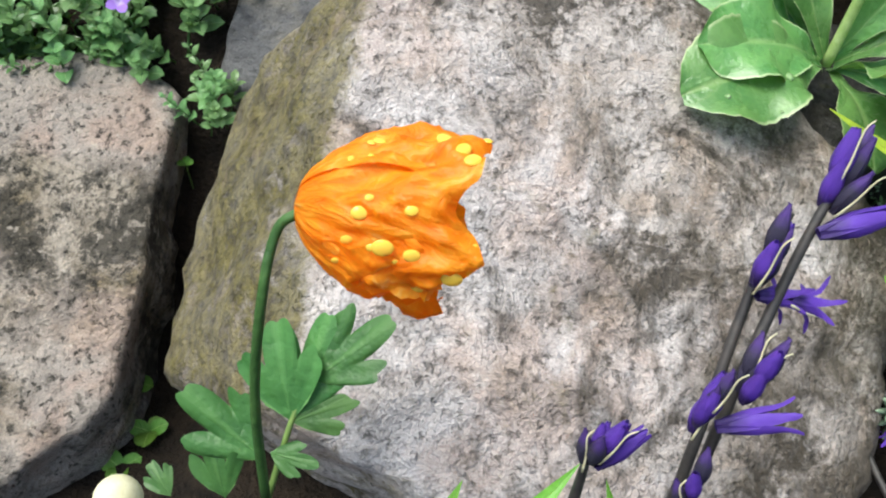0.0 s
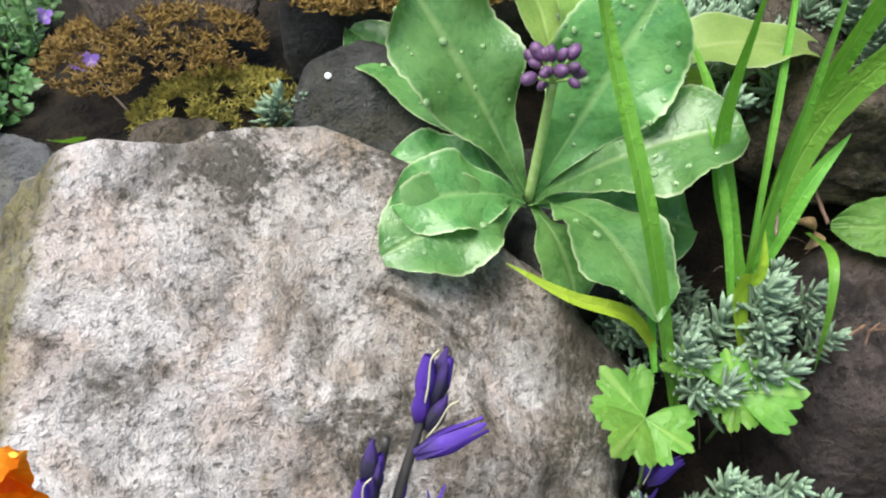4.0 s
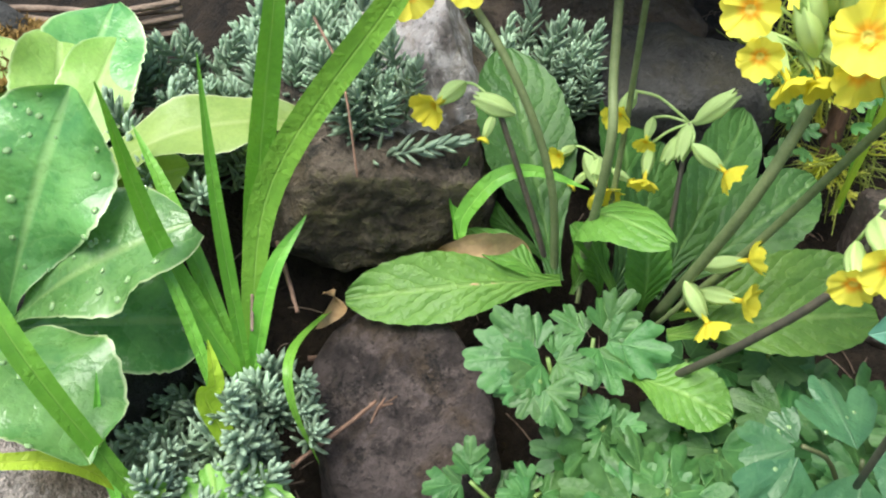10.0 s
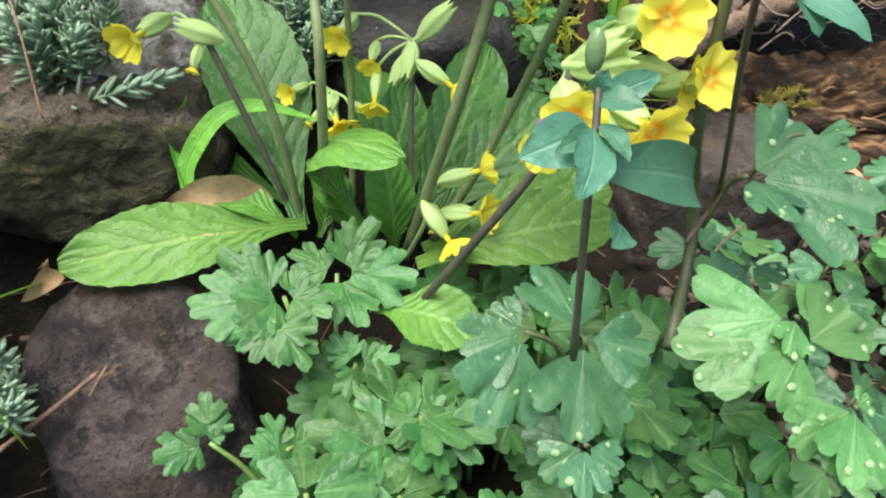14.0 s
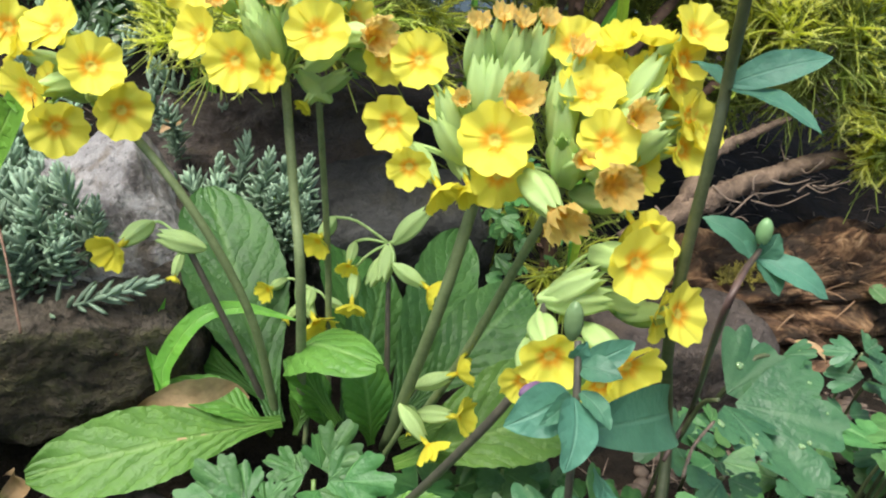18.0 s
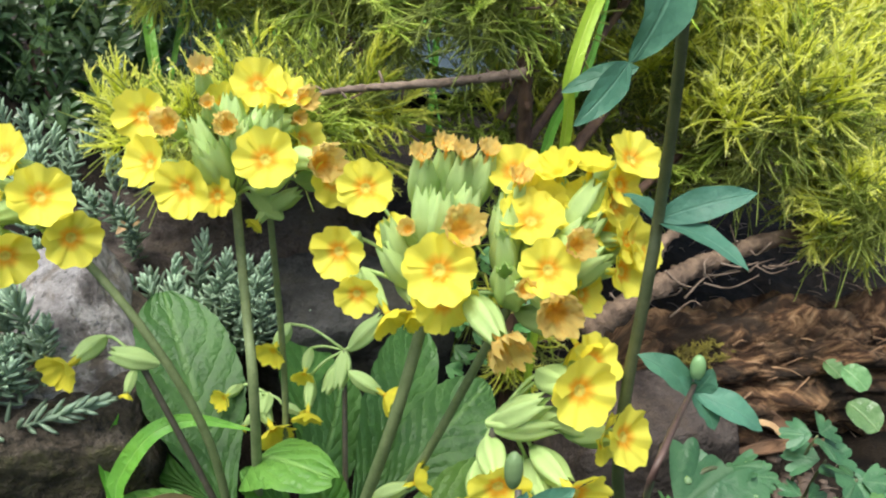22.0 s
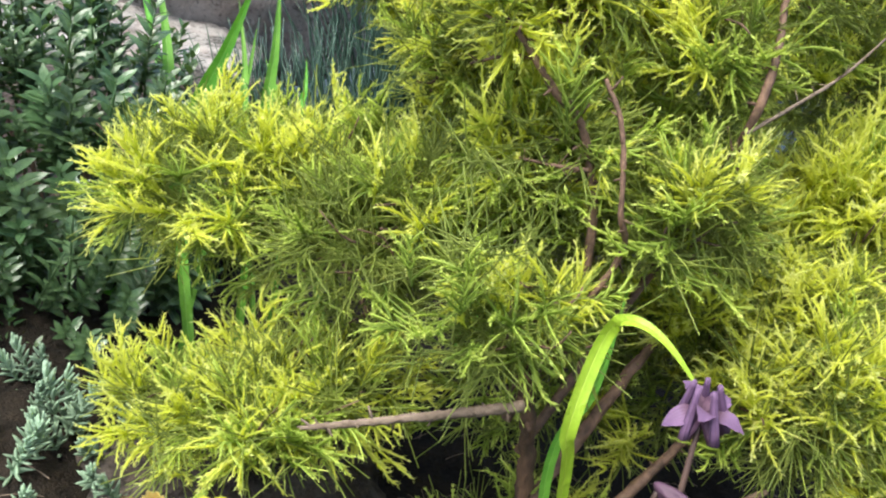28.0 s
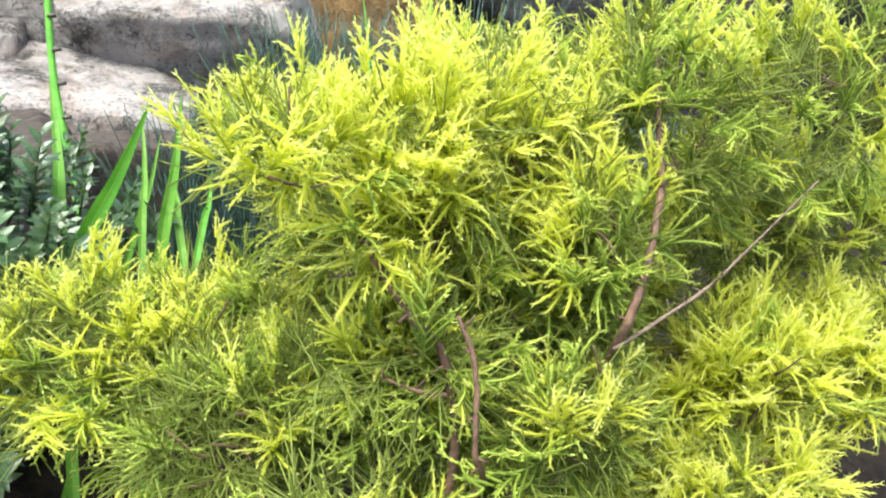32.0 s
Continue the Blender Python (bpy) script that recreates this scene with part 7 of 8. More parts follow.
OX_LEAVES = [  # base, tip, width, up, arch, wave, bright
    ((0.474, 0.347, 0.240), (0.360, 0.376, 0.247), 0.040, (-0.1, -0.55, 0.80), 0.05, 0.035, 1),
    ((0.472, 0.349, 0.238), (0.492, 0.454, 0.330), 0.056, (-0.15, -0.8, 0.55), 0.03, 0.02, 0),
    ((0.529, 0.333, 0.218), (0.633, 0.394, 0.284), 0.046, (-0.3, -0.8, 0.4), 0.03, 0.02, 0),
    ((0.542, 0.329, 0.226), (0.635, 0.335, 0.269), 0.045, (-0.4, -0.6, 0.7), 0.06, 0.03, 0),
    ((0.524, 0.353, 0.219), (0.582, 0.462, 0.280), 0.046, (0.0, -0.9, 0.35), 0.03, 0.02, 0),
    ((0.505, 0.291, 0.236), (0.596, 0.247, 0.254), 0.040, (-0.1, -0.5, 0.85), 0.10, 0.03, 1),
    ((0.523, 0.312, 0.224), (0.625, 0.278, 0.245), 0.040, (-0.1, -0.5, 0.85), 0.08, 0.03, 1),
    ((0.476, 0.279, 0.230), (0.500, 0.235, 0.237), 0.034, (-0.1, -0.4, 0.9), 0.10, 0.03, 1),
    ((0.469, 0.348, 0.233), (0.432, 0.385, 0.261), 0.022, (0.2, -0.5, 0.85), 0.14, 0.03, 1),
    ((0.478, 0.373, 0.235), (0.416, 0.494, 0.248), 0.034, (0.1, -0.4, 0.9), 0.10, 0.03, 1),
    ((0.484, 0.391, 0.244), (0.481, 0.438, 0.262), 0.028, (0.3, -0.8, 0.5), 0.05, 0.03, 1),
    ((0.495, 0.338, 0.227), (0.484, 0.353, 0.272), 0.024, (0.3, -0.8, 0.4), 0.10, 0.04, 1),
    ((0.511, 0.321, 0.223), (0.509, 0.325, 0.282), 0.026, (-0.3, -0.9, 0.3), 0.10, 0.04, 1),
    ((0.500, 0.338, 0.213), (0.577, 0.399, 0.272), 0.040, (-0.1, -0.9, 0.4), 0.03, 0.02, 0),
    ((0.478, 0.341, 0.233), (0.494, 0.352, 0.262), 0.020, (0.1, -0.9, 0.3), 0.05, 0.03, 1),
]
for i, (b, t, w, up, arch, wv, bright) in enumerate(OX_LEAVES):
    g = Geo()
    leaf(g, b, t, w, up, "tongue", arch, 0.12, wv, 0.10, 21, 34, 9, seed=i + 70, curl=0.04, waves=3.2)
    part("leaf", g, M_OXLEAF_Y if bright else M_OXLEAF, oxlip)
g = Geo()
leaf(g, (0.497, 0.330, 0.239), (0.500, 0.297, 0.295), 0.036, (-0.2, 0.1, 0.95), "tongue", 0.55, -0.25, 0.04, 0.10, 19, 34, 9, seed=5)
part("leaf", g, M_OXLEAF_Y, oxlip, "curled leaf that bends over")

# ---- dry leaves and twigs by the oxlip ----
def dry_leaf(base, tip, w, up, seed, label, name="dead_leaf"):
    ob = thing(name, base, label, "dead leaf", "dead leaves")
    g = Geo()
    leaf(g, base, tip, w, up, "oval", 0.25, 0.5, 0.16, 0.1, 5, 22, 8, seed=seed, waves=1.7, twist=0.5)
    part("blade", g, M_DRY, ob)
    return ob


dry_leaf((0.466, 0.366, 0.247), (0.412, 0.388, 0.249), 0.030, (0.2, -0.8, 0.5), 3, "curled tan dead leaf under the oxlip")
dry_leaf((0.340, 0.368, 0.239), (0.354, 0.406, 0.227), 0.011, (0.3, -0.8, 0.4), 4, "small orange-brown dead leaf by the block stone")


def twig(points, r0, r1, label, seed, material=None, sides=()):
    ob = thing("twig", points[0], label, "twig", "twigs")
    g = Geo()
    tube(g, points, r0, r1, 22, 6, 0.18, seed)
    part("twig_stem", g, material or M_BARK_RED, ob)
    for k, s in enumerate(sides):
        g = Geo()
        tube(g, s, r1 * 0.9, r1 * 0.4, 8, 5, 0.15, seed + k)
        part("side_twig", g, material or M_BARK_RED, ob)
    return ob


twig([(0.308, 0.310, 0.213), (0.327, 0.316, 0.215), (0.347, 0.322, 0.218), (0.357, 0.326, 0.219)], 0.0013, 0.0011, "reddish twig lying on the dark stone", 1, None,
     [[(0.356, 0.321, 0.219), (0.361, 0.322, 0.224)], [(0.356, 0.321, 0.219), (0.367, 0.322, 0.222)], [(0.356, 0.321, 0.219), (0.350, 0.314, 0.219)], [(0.358, 0.322, 0.219), (0.363, 0.317, 0.224)]])
twig([(0.334, 0.371, 0.216), (0.360, 0.362, 0.218), (0.387, 0.348, 0.218), (0.410, 0.341, 0.220)], 0.0016, 0.0013, "dark reddish twig across the stone edge", 2)
twig([(0.331, 0.378, 0.294), (0.331, 0.367, 0.282), (0.330, 0.347, 0.274)], 0.0013, 0.001, "thin reddish dead stalk", 3)
twig([(0.315, 0.371, 0.280), (0.308, 0.353, 0.265)], 0.001, 0.0009, "short tan dead stalk", 4, M_BARK)
twig([(0.383, 0.462, 0.364), (0.381, 0.412, 0.354), (0.375, 0.381, 0.316)], 0.0007, 0.0006, "fine dark hanging stalk", 5)
twig([(0.585, 0.186, 0.264), (0.607, 0.196, 0.262), (0.634, 0.203, 0.258)], 0.0009, 0.0008, "pale dead stalk on the gravel", 6, M_BARK)

# ---- columbine ----
columbine = thing("columbine_plant", (0.541, 0.167, 0.272), "tall columbine with blue-green leaves, buds and a purple flower", "flower")
NODE1, NODE2 = V(0.562, 0.189, 0.442), V(0.532, 0.172, 0.529)


def col_stem(points, r0, r1, dark=True):
    g = Geo()
    tube(g, points, r0, r1, 18, 8)
    return part("stem", g, M_COLSTEM if dark else M_STEM, columbine)


def col_stem2(points, r0, r1):
    g = Geo()
    tube(g, points, r0 * 0.8, r1 * 0.8, 18, 8)
    return part("stem", g, M_MAROON, columbine)


def col_leaf(b, t, w, up=(0, -0.8, 0.5), shape="oval", arch=0.06, young=False, ob=None, cup=0.2):
    g = Geo()
    leaf(g, b, t, w, up, shape, arch, cup, 0.04, 0.0, 1, 18, 6, curl=0.10, seed=int(abs(b[0] + t[1]) * 1e4) % 97)
    return part("leaf", g, M_COLUMBINE_Y if young else M_COLUMBINE_TALL, ob or columbine)


M_MAROON = plain_mat("maroon_stem", (0.05, 0.028, 0.024), (0.10, 0.058, 0.045), 120, 0.5, 0.2)
M_COLSTEM = plain_mat("columbine_stem", (0.06, 0.075, 0.03), (0.11, 0.12, 0.055), 120, 0.5, 0.2)
col_stem([(0.543, 0.168, 0.257), (0.583, 0.195, 0.274), (0.562, 0.192, 0.347), (0.560, 0.188, 0.424), NODE1, (0.548, 0.18, 0.485), NODE2], 0.0027, 0.0017)
FL = V((0.575, 0.190, 0.589))
col_stem2([NODE2, (0.560, 0.184, 0.561), FL], 0.0013, 0.0008)
col_stem2([NODE2, (0.540, 0.182, 0.553), (0.552, 0.186, 0.568), (0.558, 0.186, 0.579)], 0.0013, 0.0008)
col_stem2([(0.530, 0.180, 0.544), (0.531, 0.186, 0.561), (0.527, 0.192, 0.567)], 0.0011, 0.0008)
col_stem2([(0.548, 0.176, 0.536), (0.554, 0.171, 0.553), (0.565, 0.166, 0.560)], 0.0011, 0.0008)
col_stem2([(0.531, 0.173, 0.528), (0.533, 0.196, 0.524), (0.538, 0.209, 0.532)], 0.001, 0.0008)
for b, t, w, up in (((0.562, 0.189, 0.442), (0.581, 0.167, 0.454), 0.013, (0, -0.7, 0.6)), ((0.562, 0.189, 0.441), (0.564, 0.156, 0.438), 0.013, (0, -0.7, 0.6)), ((0.562, 0.189, 0.441), (0.564, 0.205, 0.447), 0.012, (0, -0.8, 0.4)),
                    ((0.530, 0.173, 0.528), (0.507, 0.164, 0.504), 0.0185, (-0.1, -0.95, 0.3)), ((0.533, 0.171, 0.529), (0.536, 0.150, 0.520), 0.013, (0.1, -0.6, 0.7)), ((0.530, 0.173, 0.528), (0.505, 0.178, 0.523), 0.010, (0, -0.6, 0.7)),
                    ((0.547, 0.173, 0.544), (0.552, 0.151, 0.533), 0.014, (0.2, -0.8, 0.5)), ((0.546, 0.174, 0.544), (0.538, 0.171, 0.539), 0.010, (0, -0.9, 0.3)), ((0.533, 0.198, 0.528), (0.513, 0.196, 0.519), 0.012, (-0.2, -0.8, 0.4)),
                    ((0.534, 0.200, 0.536), (0.535, 0.191, 0.546), 0.009, (0, -0.7, 0.6)), ((0.536, 0.186, 0.569), (0.551, 0.173, 0.566), 0.012, (0, -0.7, 0.6)), ((0.532, 0.187, 0.564), (0.525, 0.190, 0.558), 0.008, (0, -0.7, 0.6)),
                    ((0.531, 0.185, 0.497), (0.510, 0.183, 0.484), 0.010, (-0.4, -0.8, 0.3)), ((0.540, 0.188, 0.494), (0.522, 0.200, 0.488), 0.008, (0, -0.7, 0.6))):
    col_leaf(b, t, w * 0.85, up)


def col_bud(p, d, ln, r, material, name="bud"):
    g = Geo()
    blob_geo(g, V(p) + unit(d) * ln * 0.45, (r, r, ln * 0.55), towards(unit(d)), 3)
    v = []
    for q in g.v:
        s = (V(q) - V(p)) @ unit(d) / ln
        off = V(q) - V(p) - unit(d) * s * ln
        bx = unit(np.cross(unit(d), (0.3, 0.2, 0.9)))
        ang = math.atan2(off @ np.cross(unit(d), bx), off @ bx)
        v.append(V(p) + unit(d) * s * ln + off * (1 + 0.22 * math.cos(5 * ang)) * (1 if s < 0.4 else max(0.2, 1.3 - 0.9 * s + 0.12 * math.sin(s * 14))))
    g.v = v
    g.uv = [(0.5, min(1.0, max(0.0, (V(q) - V(p)) @ unit(d) / ln))) for q in v]
    return part(name, g, material, columbine)


col_bud((0.527, 0.192, 0.568), V((0.506, 0.193, 0.561)) - V((0.527, 0.192, 0.568)), 0.023, 0.0022, M_COLFLOWER, "flower_bud")
col_bud((0.565, 0.166, 0.561), V((0.569, 0.150, 0.563)) - V((0.565, 0.166, 0.561)), 0.024, 0.0018, M_COLFLOWER, "flower_bud")
col_bud((0.539, 0.208, 0.532), V((0.537, 0.214, 0.542)) - V((0.539, 0.208, 0.532)), 0.015, 0.0022, M_CREAM, "flower_bud")
col_bud((0.536, 0.208, 0.525), V((0.529, 0.215, 0.528)) - V((0.536, 0.208, 0.525)), 0.015, 0.0026, M_CALYX, "flower_bud")
col_bud((0.558, 0.186, 0.579), V((0.561, 0.175, 0.575)) - V((0.558, 0.186, 0.579)), 0.015, 0.0022, M_COLFLOWER, "flower_bud")
rnd = random.Random(4)
for i in range(5):
    a = i * 1.257
    d = unit(V(math.cos(a), math.sin(a) * 0.8, 0.35 * math.sin(a * 2)))
    g = Geo()
    leaf(g, FL, FL + d * 0.0095, 0.0050, (0, -0.4, 0.9), "oval", 0.15, 0.2, 0.05, n=10, m=4, seed=i)
    part("sepal", g, M_COLFLOWER, columbine, "dusky violet sepal")
    g = Geo()
    e = unit(V(math.cos(a + 0.6), math.sin(a + 0.6), -0.4))
    tube(g, [FL + e * 0.002, FL + e * 0.006 - V(0, 0, 0.003), FL + e * 0.004 + V(0, 0, 0.004), FL + e * 0.003 + V(0, 0, 0.008)], 0.0016, 0.0006, 9, 8)
    part("petal_spur", g, M_COLFLOWER, columbine)
col2 = thing("columbine_shoot", (0.553, 0.177, 0.302), "young columbine shoot with a grey-green bud", "plant", "columbine shoots")
g = Geo()
tube(g, [(0.551, 0.177, 0.300), (0.565, 0.178, 0.318), (0.475, 0.126, 0.426), (0.541, 0.155, 0.405)], 0.0010, 0.0008, 16, 7)
part("stem", g, M_MAROON, col2)
g = Geo()
blob_geo(g, (0.541, 0.155, 0.411), (0.0023, 0.0023, 0.0044), None, 3)
part("bud", g, M_SMALL, col2)
c2 = V(0.541, 0.155, 0.402)
for px, w in (((0.529, 0.167, 0.415), 0.010), ((0.540, 0.145, 0.395), 0.010), ((0.552, 0.136, 0.395), 0.010), ((0.545, 0.152, 0.410), 0.009), ((0.533, 0.159, 0.408), 0.006)):
    col_leaf(c2, px, w, (0, -0.7, 0.6), "oval", 0.08, False, col2)
col3 = thing("columbine_shoot", (0.486, 0.166, 0.291), "dark-stemmed columbine shoot with a bud in a leaf collar", "plant", "columbine shoots")
g = Geo()
tube(g, [(0.484, 0.165, 0.288), (0.470, 0.156, 0.354), (0.473, 0.160, 0.381), (0.478, 0.166, 0.393)], 0.0013, 0.0010, 16, 7)
part("stem", g, M_STEM_DARK, col3)
g = Geo()
blob_geo(g, (0.479, 0.169, 0.397), (0.0026, 0.0026, 0.0062), None, 3)
part("bud", g, M_SMALL, col3)
for b, t, w in (((0.471, 0.159, 0.382), (0.458, 0.147, 0.373), 0.013), ((0.472, 0.161, 0.381), (0.453, 0.165, 0.377), 0.014), ((0.474, 0.160, 0.382), (0.474, 0.148, 0.378), 0.007), ((0.476, 0.163, 0.387), (0.490, 0.156, 0.393), 0.008),
                ((0.476, 0.163, 0.387), (0.480, 0.152, 0.389), 0.008), ((0.472, 0.161, 0.381), (0.458, 0.157, 0.381), 0.006), ((0.475, 0.165, 0.389), (0.477, 0.162, 0.395), 0.006), ((0.480, 0.154, 0.353), (0.469, 0.144, 0.356), 0.012), ((0.469, 0.156, 0.373), (0.566, 0.182, 0.315), 0.020)):
    col_leaf(b, t, w, (0, -0.75, 0.6), "oval", 0.08, False, col3)
g = Geo()
blob_geo(g, (0.465, 0.169, 0.381), (0.0042, 0.0018, 0.0018), None, 2)
part("flower_bud", g, M_COLFLOWER, col3, "dusky pink flower bud")


def ground_leaf(t_leaflets, centre, foot, young, seed, label="", group="columbine leaves", spread=58, mat=None, lobes=3, depth=0.24, teeth=0.09, nt=2):
    ob = thing("columbine_leaf", foot, label or "blue-green scalloped columbine leaf on a thin stalk", "leaf", group)
    for i, t in enumerate(t_leaflets):
        g = Geo()
        b = V(centre) + (V(t) - V(centre)) * 0.12
        fan_leaf(g, b, t, spread, lobes, depth, teeth, nt, (0.15 * math.sin(seed * 3 + i * 2), -0.55, 0.85), 0.10, 0.05, seed * 7 + i, 8, 36, fat=0.82)
        lf = part("leaflet", g, mat or (M_COLUMBINE_Y if young else M_COLUMBINE), ob)
        if seed < 10:
            drops_on(lf, g, 4, 0.0017, seed * 5 + i)
    g = Geo()
    tube(g, [foot, (V(foot) + V(centre)) / 2 + V(0, 0, 0.008), centre], 0.0011, 0.0009, 8, 6)
    part("leaf_stalk", g, M_COLSTEM, ob)
    return ob


ground_leaf(((0.555, 0.142, 0.331), (0.590, 0.128, 0.330), (0.596, 0.163, 0.341)), (0.562, 0.167, 0.331), (0.567, 0.182, 0.298), False, 1, "large blue-green columbine leaf with rain drops")
ground_leaf(((0.456, 0.191, 0.283), (0.454, 0.169, 0.266), (0.478, 0.204, 0.288)), (0.483, 0.188, 0.283), (0.509, 0.180, 0.244), False, 2)
ground_leaf(((0.475, 0.148, 0.267), (0.519, 0.157, 0.276), (0.509, 0.208, 0.291)), (0.500, 0.175, 0.281), (0.506, 0.172, 0.233), False, 3)
ground_leaf(((0.513, 0.149, 0.298), (0.521, 0.112, 0.288), (0.572, 0.119, 0.301)), (0.543, 0.120, 0.297), (0.574, 0.129, 0.230), True, 4, "broad pale green columbine leaf")
ground_leaf(((0.521, 0.102, 0.277), (0.525, 0.084, 0.278), (0.556, 0.099, 0.284)), (0.546, 0.099, 0.285), (0.591, 0.104, 0.216), True, 5, "pale green columbine leaf near the camera")
ground_leaf(((0.580, 0.154, 0.328), (0.602, 0.154, 0.343), (0.583, 0.175, 0.336)), (0.597, 0.166, 0.336), (0.571, 0.172, 0.324), False, 6)
ground_leaf(((0.460, 0.150, 0.258), (0.464, 0.134, 0.261), (0.484, 0.135, 0.259)), (0.476, 0.147, 0.267), (0.493, 0.156, 0.224), False, 7)
ground_leaf(((0.514, 0.148, 0.297), (0.533, 0.119, 0.299), (0.563, 0.127, 0.302)), (0.546, 0.127, 0.303), (0.582, 0.131, 0.251), True, 8, "pale green columbine leaf over gravel")
ground_leaf(((0.559, 0.161, 0.283), (0.587, 0.153, 0.281), (0.593, 0.175, 0.278)), (0.584, 0.168, 0.279), (0.588, 0.173, 0.251), False, 9)
rnd = random.Random(31)
for i in range(96):
    x, y = rnd.uniform(0.50, 0.80), rnd.uniform(0.02, 0.22)
    z = rnd.uniform(0.175, 0.235)
    c = V(x, y, z)
    k = rnd.uniform(0.018, 0.028)
    a0 = rnd.uniform(0, 6)
    ground_leaf([c + V(math.cos(a0 + j * 2.1), math.sin(a0 + j * 2.1), rnd.uniform(-0.2, 0.15)) * k for j in range(3)], c, V(x, y + 0.01, z - 0.06), rnd.random() < 0.55, 40 + i, "columbine leaf in the low foliage")


# ---- poppy foliage in front of the oxlip ----
def poppy_leaf(foot, centre, tips, seed, n=7, m=40):
    ob = thing("poppy_foliage", foot, "deeply cut fresh green poppy leaf", "leaf", "poppy leaves")
    for i, t in enumerate(tips):
        g = Geo()
        fan_leaf(g, V(centre) + (V(t) - V(centre)) * (0.35 if n > 5 else 0.1), t, 64, 3, 0.30, 0.12, 2, (-0.1 + 0.4 * math.sin(seed * 2.7 + i * 1.9), -0.6, 0.8), 0.08, 0.05, seed * 5 + i, n, m, fat=0.72, point=1.05)
        part("leaflet", g, M_POPPYLEAF, ob)
        if n > 5:
            ax = V(t) - V(centre)
            sd = np.cross(unit(ax), (-0.1, -0.6, 0.8))
            for s in (-1, 1):
                g = Geo()
                q = V(centre) + ax * 0.18
                e = unit(unit(ax) * 0.75 + sd * s * 0.8 + V(0, 0, 0.25 * math.sin(seed + i * 3 + s)))
                fan_leaf(g, q, q + e * np.linalg.norm(ax) * (0.55 + 0.1 * math.sin(seed * 3 + i)), 52, 3, 0.26, 0.12, 2, (-0.1 - 0.3 * s, -0.6, 0.8), 0.08, 0.06, seed * 9 + i + s, 5, 30, fat=0.70, point=1.05)
                part("leaflet", g, M_POPPYLEAF, ob)
    g = Geo()
    tube(g, [foot, (V(foot) + V(centre)) / 2 + V(0, 0, 0.006), centre], 0.0015, 0.0011, 8, 6)
    part("leaf_stalk", g, M_STEM, ob)


WPF = V(0.445, 0.275, 0.16)
poppy_leaf(WPF, (0.466, 0.300, 0.242), ((0.491, 0.302, 0.263), (0.493, 0.270, 0.247), (0.461, 0.267, 0.236), (0.450, 0.319, 0.252)), 1)
poppy_leaf(WPF, (0.436, 0.294, 0.247), ((0.418, 0.321, 0.263), (0.396, 0.309, 0.251), (0.410, 0.283, 0.249), (0.449, 0.294, 0.257), (0.449, 0.270, 0.248)), 2)
poppy_leaf(WPF, (0.426, 0.284, 0.246), ((0.430, 0.257, 0.236), (0.409, 0.273, 0.237), (0.405, 0.293, 0.240)), 3)
poppy_leaf(WPF, (0.454, 0.228, 0.206), ((0.417, 0.246, 0.215), (0.480, 0.218, 0.214), (0.468, 0.261, 0.219), (0.460, 0.198, 0.194), (0.414, 0.227, 0.208)), 4)
poppy_leaf(WPF, (0.413, 0.259, 0.193), ((0.395, 0.264, 0.201), (0.410, 0.231, 0.194), (0.410, 0.273, 0.206), (0.436, 0.258, 0.193)), 5)
poppy_leaf(WPF - V(0.04, 0.02, 0), (0.385, 0.273, 0.204), ((0.360, 0.277, 0.207), (0.391, 0.286, 0.222), (0.392, 0.273, 0.209)), 6)
poppy_leaf(WPF, (0.455, 0.267, 0.216), ((0.451, 0.281, 0.228), (0.473, 0.257, 0.218), (0.441, 0.255, 0.209)), 7)
poppy_leaf(WPF + V(0.04, -0.03, 0), (0.434, 0.215, 0.194), ((0.410, 0.221, 0.199), (0.443, 0.195, 0.195), (0.440, 0.225, 0.209)), 8)
rnd = random.Random(77)
for i in range(110):
    c = V(rnd.uniform(0.40, 0.60), rnd.uniform(0.12, 0.29), rnd.uniform(0.15, 0.215))
    a0 = rnd.uniform(0, 6)
    poppy_leaf(c - V(0, 0, 0.06), c, [c + V(math.cos(a0 + j * 1.6), math.sin(a0 + j * 1.6), rnd.uniform(-0.2, 0.3)) * rnd.uniform(0.017, 0.030) for j in range(4)], 20 + i, 4, 30)


# ---- rotten log, dead branches, litter ----
LOG_A, LOG_B = V((0.775, 0.359, 0.194)), V((1.072, 0.198, 0.180))
log = thing("rotten_log", (LOG_A + LOG_B) / 2 - V(0, 0, 0.05), "split rotten brown log with stringy torn wood", "log")
lax = unit(LOG_B - LOG_A)
ls = unit(np.cross(lax, (0, 0, 1)))
lu = np.cross(ls, lax)
verts, faces, uvs = [], [], []
NL, NS = 170, 110
for i in range(NL + 1):
    t = i / NL
    for s in range(NS):
        a = 2 * math.pi * s / NS
        q = Vector((t * 3.0, math.cos(a) * 1.6, math.sin(a) * 1.6))
        r = 0.052 * (1 + 0.46 * noise.fractal(q * 1.6, 0.9, 2.1, 4) + 0.16 * noise.noise(Vector((t * 4, math.cos(a) * 5, math.sin(a) * 5))))
        r -= 0.010 * max(0, noise.noise(Vector((t * 2.2, math.cos(a) * 9, math.sin(a) * 9 + 4)))) * 1.6
        r += 0.0035 * noise.noise(Vector((t * 9, math.cos(a) * 17, math.sin(a) * 17))) + 0.0016 * noise.noise(Vector((t * 26, a * 14, 5)))
        r *= min(1, 0.25 + 9 * t, 0.25 + 9 * (1 - t))
        verts.append(LOG_A + (LOG_B - LOG_A) * t + (ls * math.cos(a) + lu * math.sin(a) * 0.95) * r)
        uvs.append((s / NS, t))
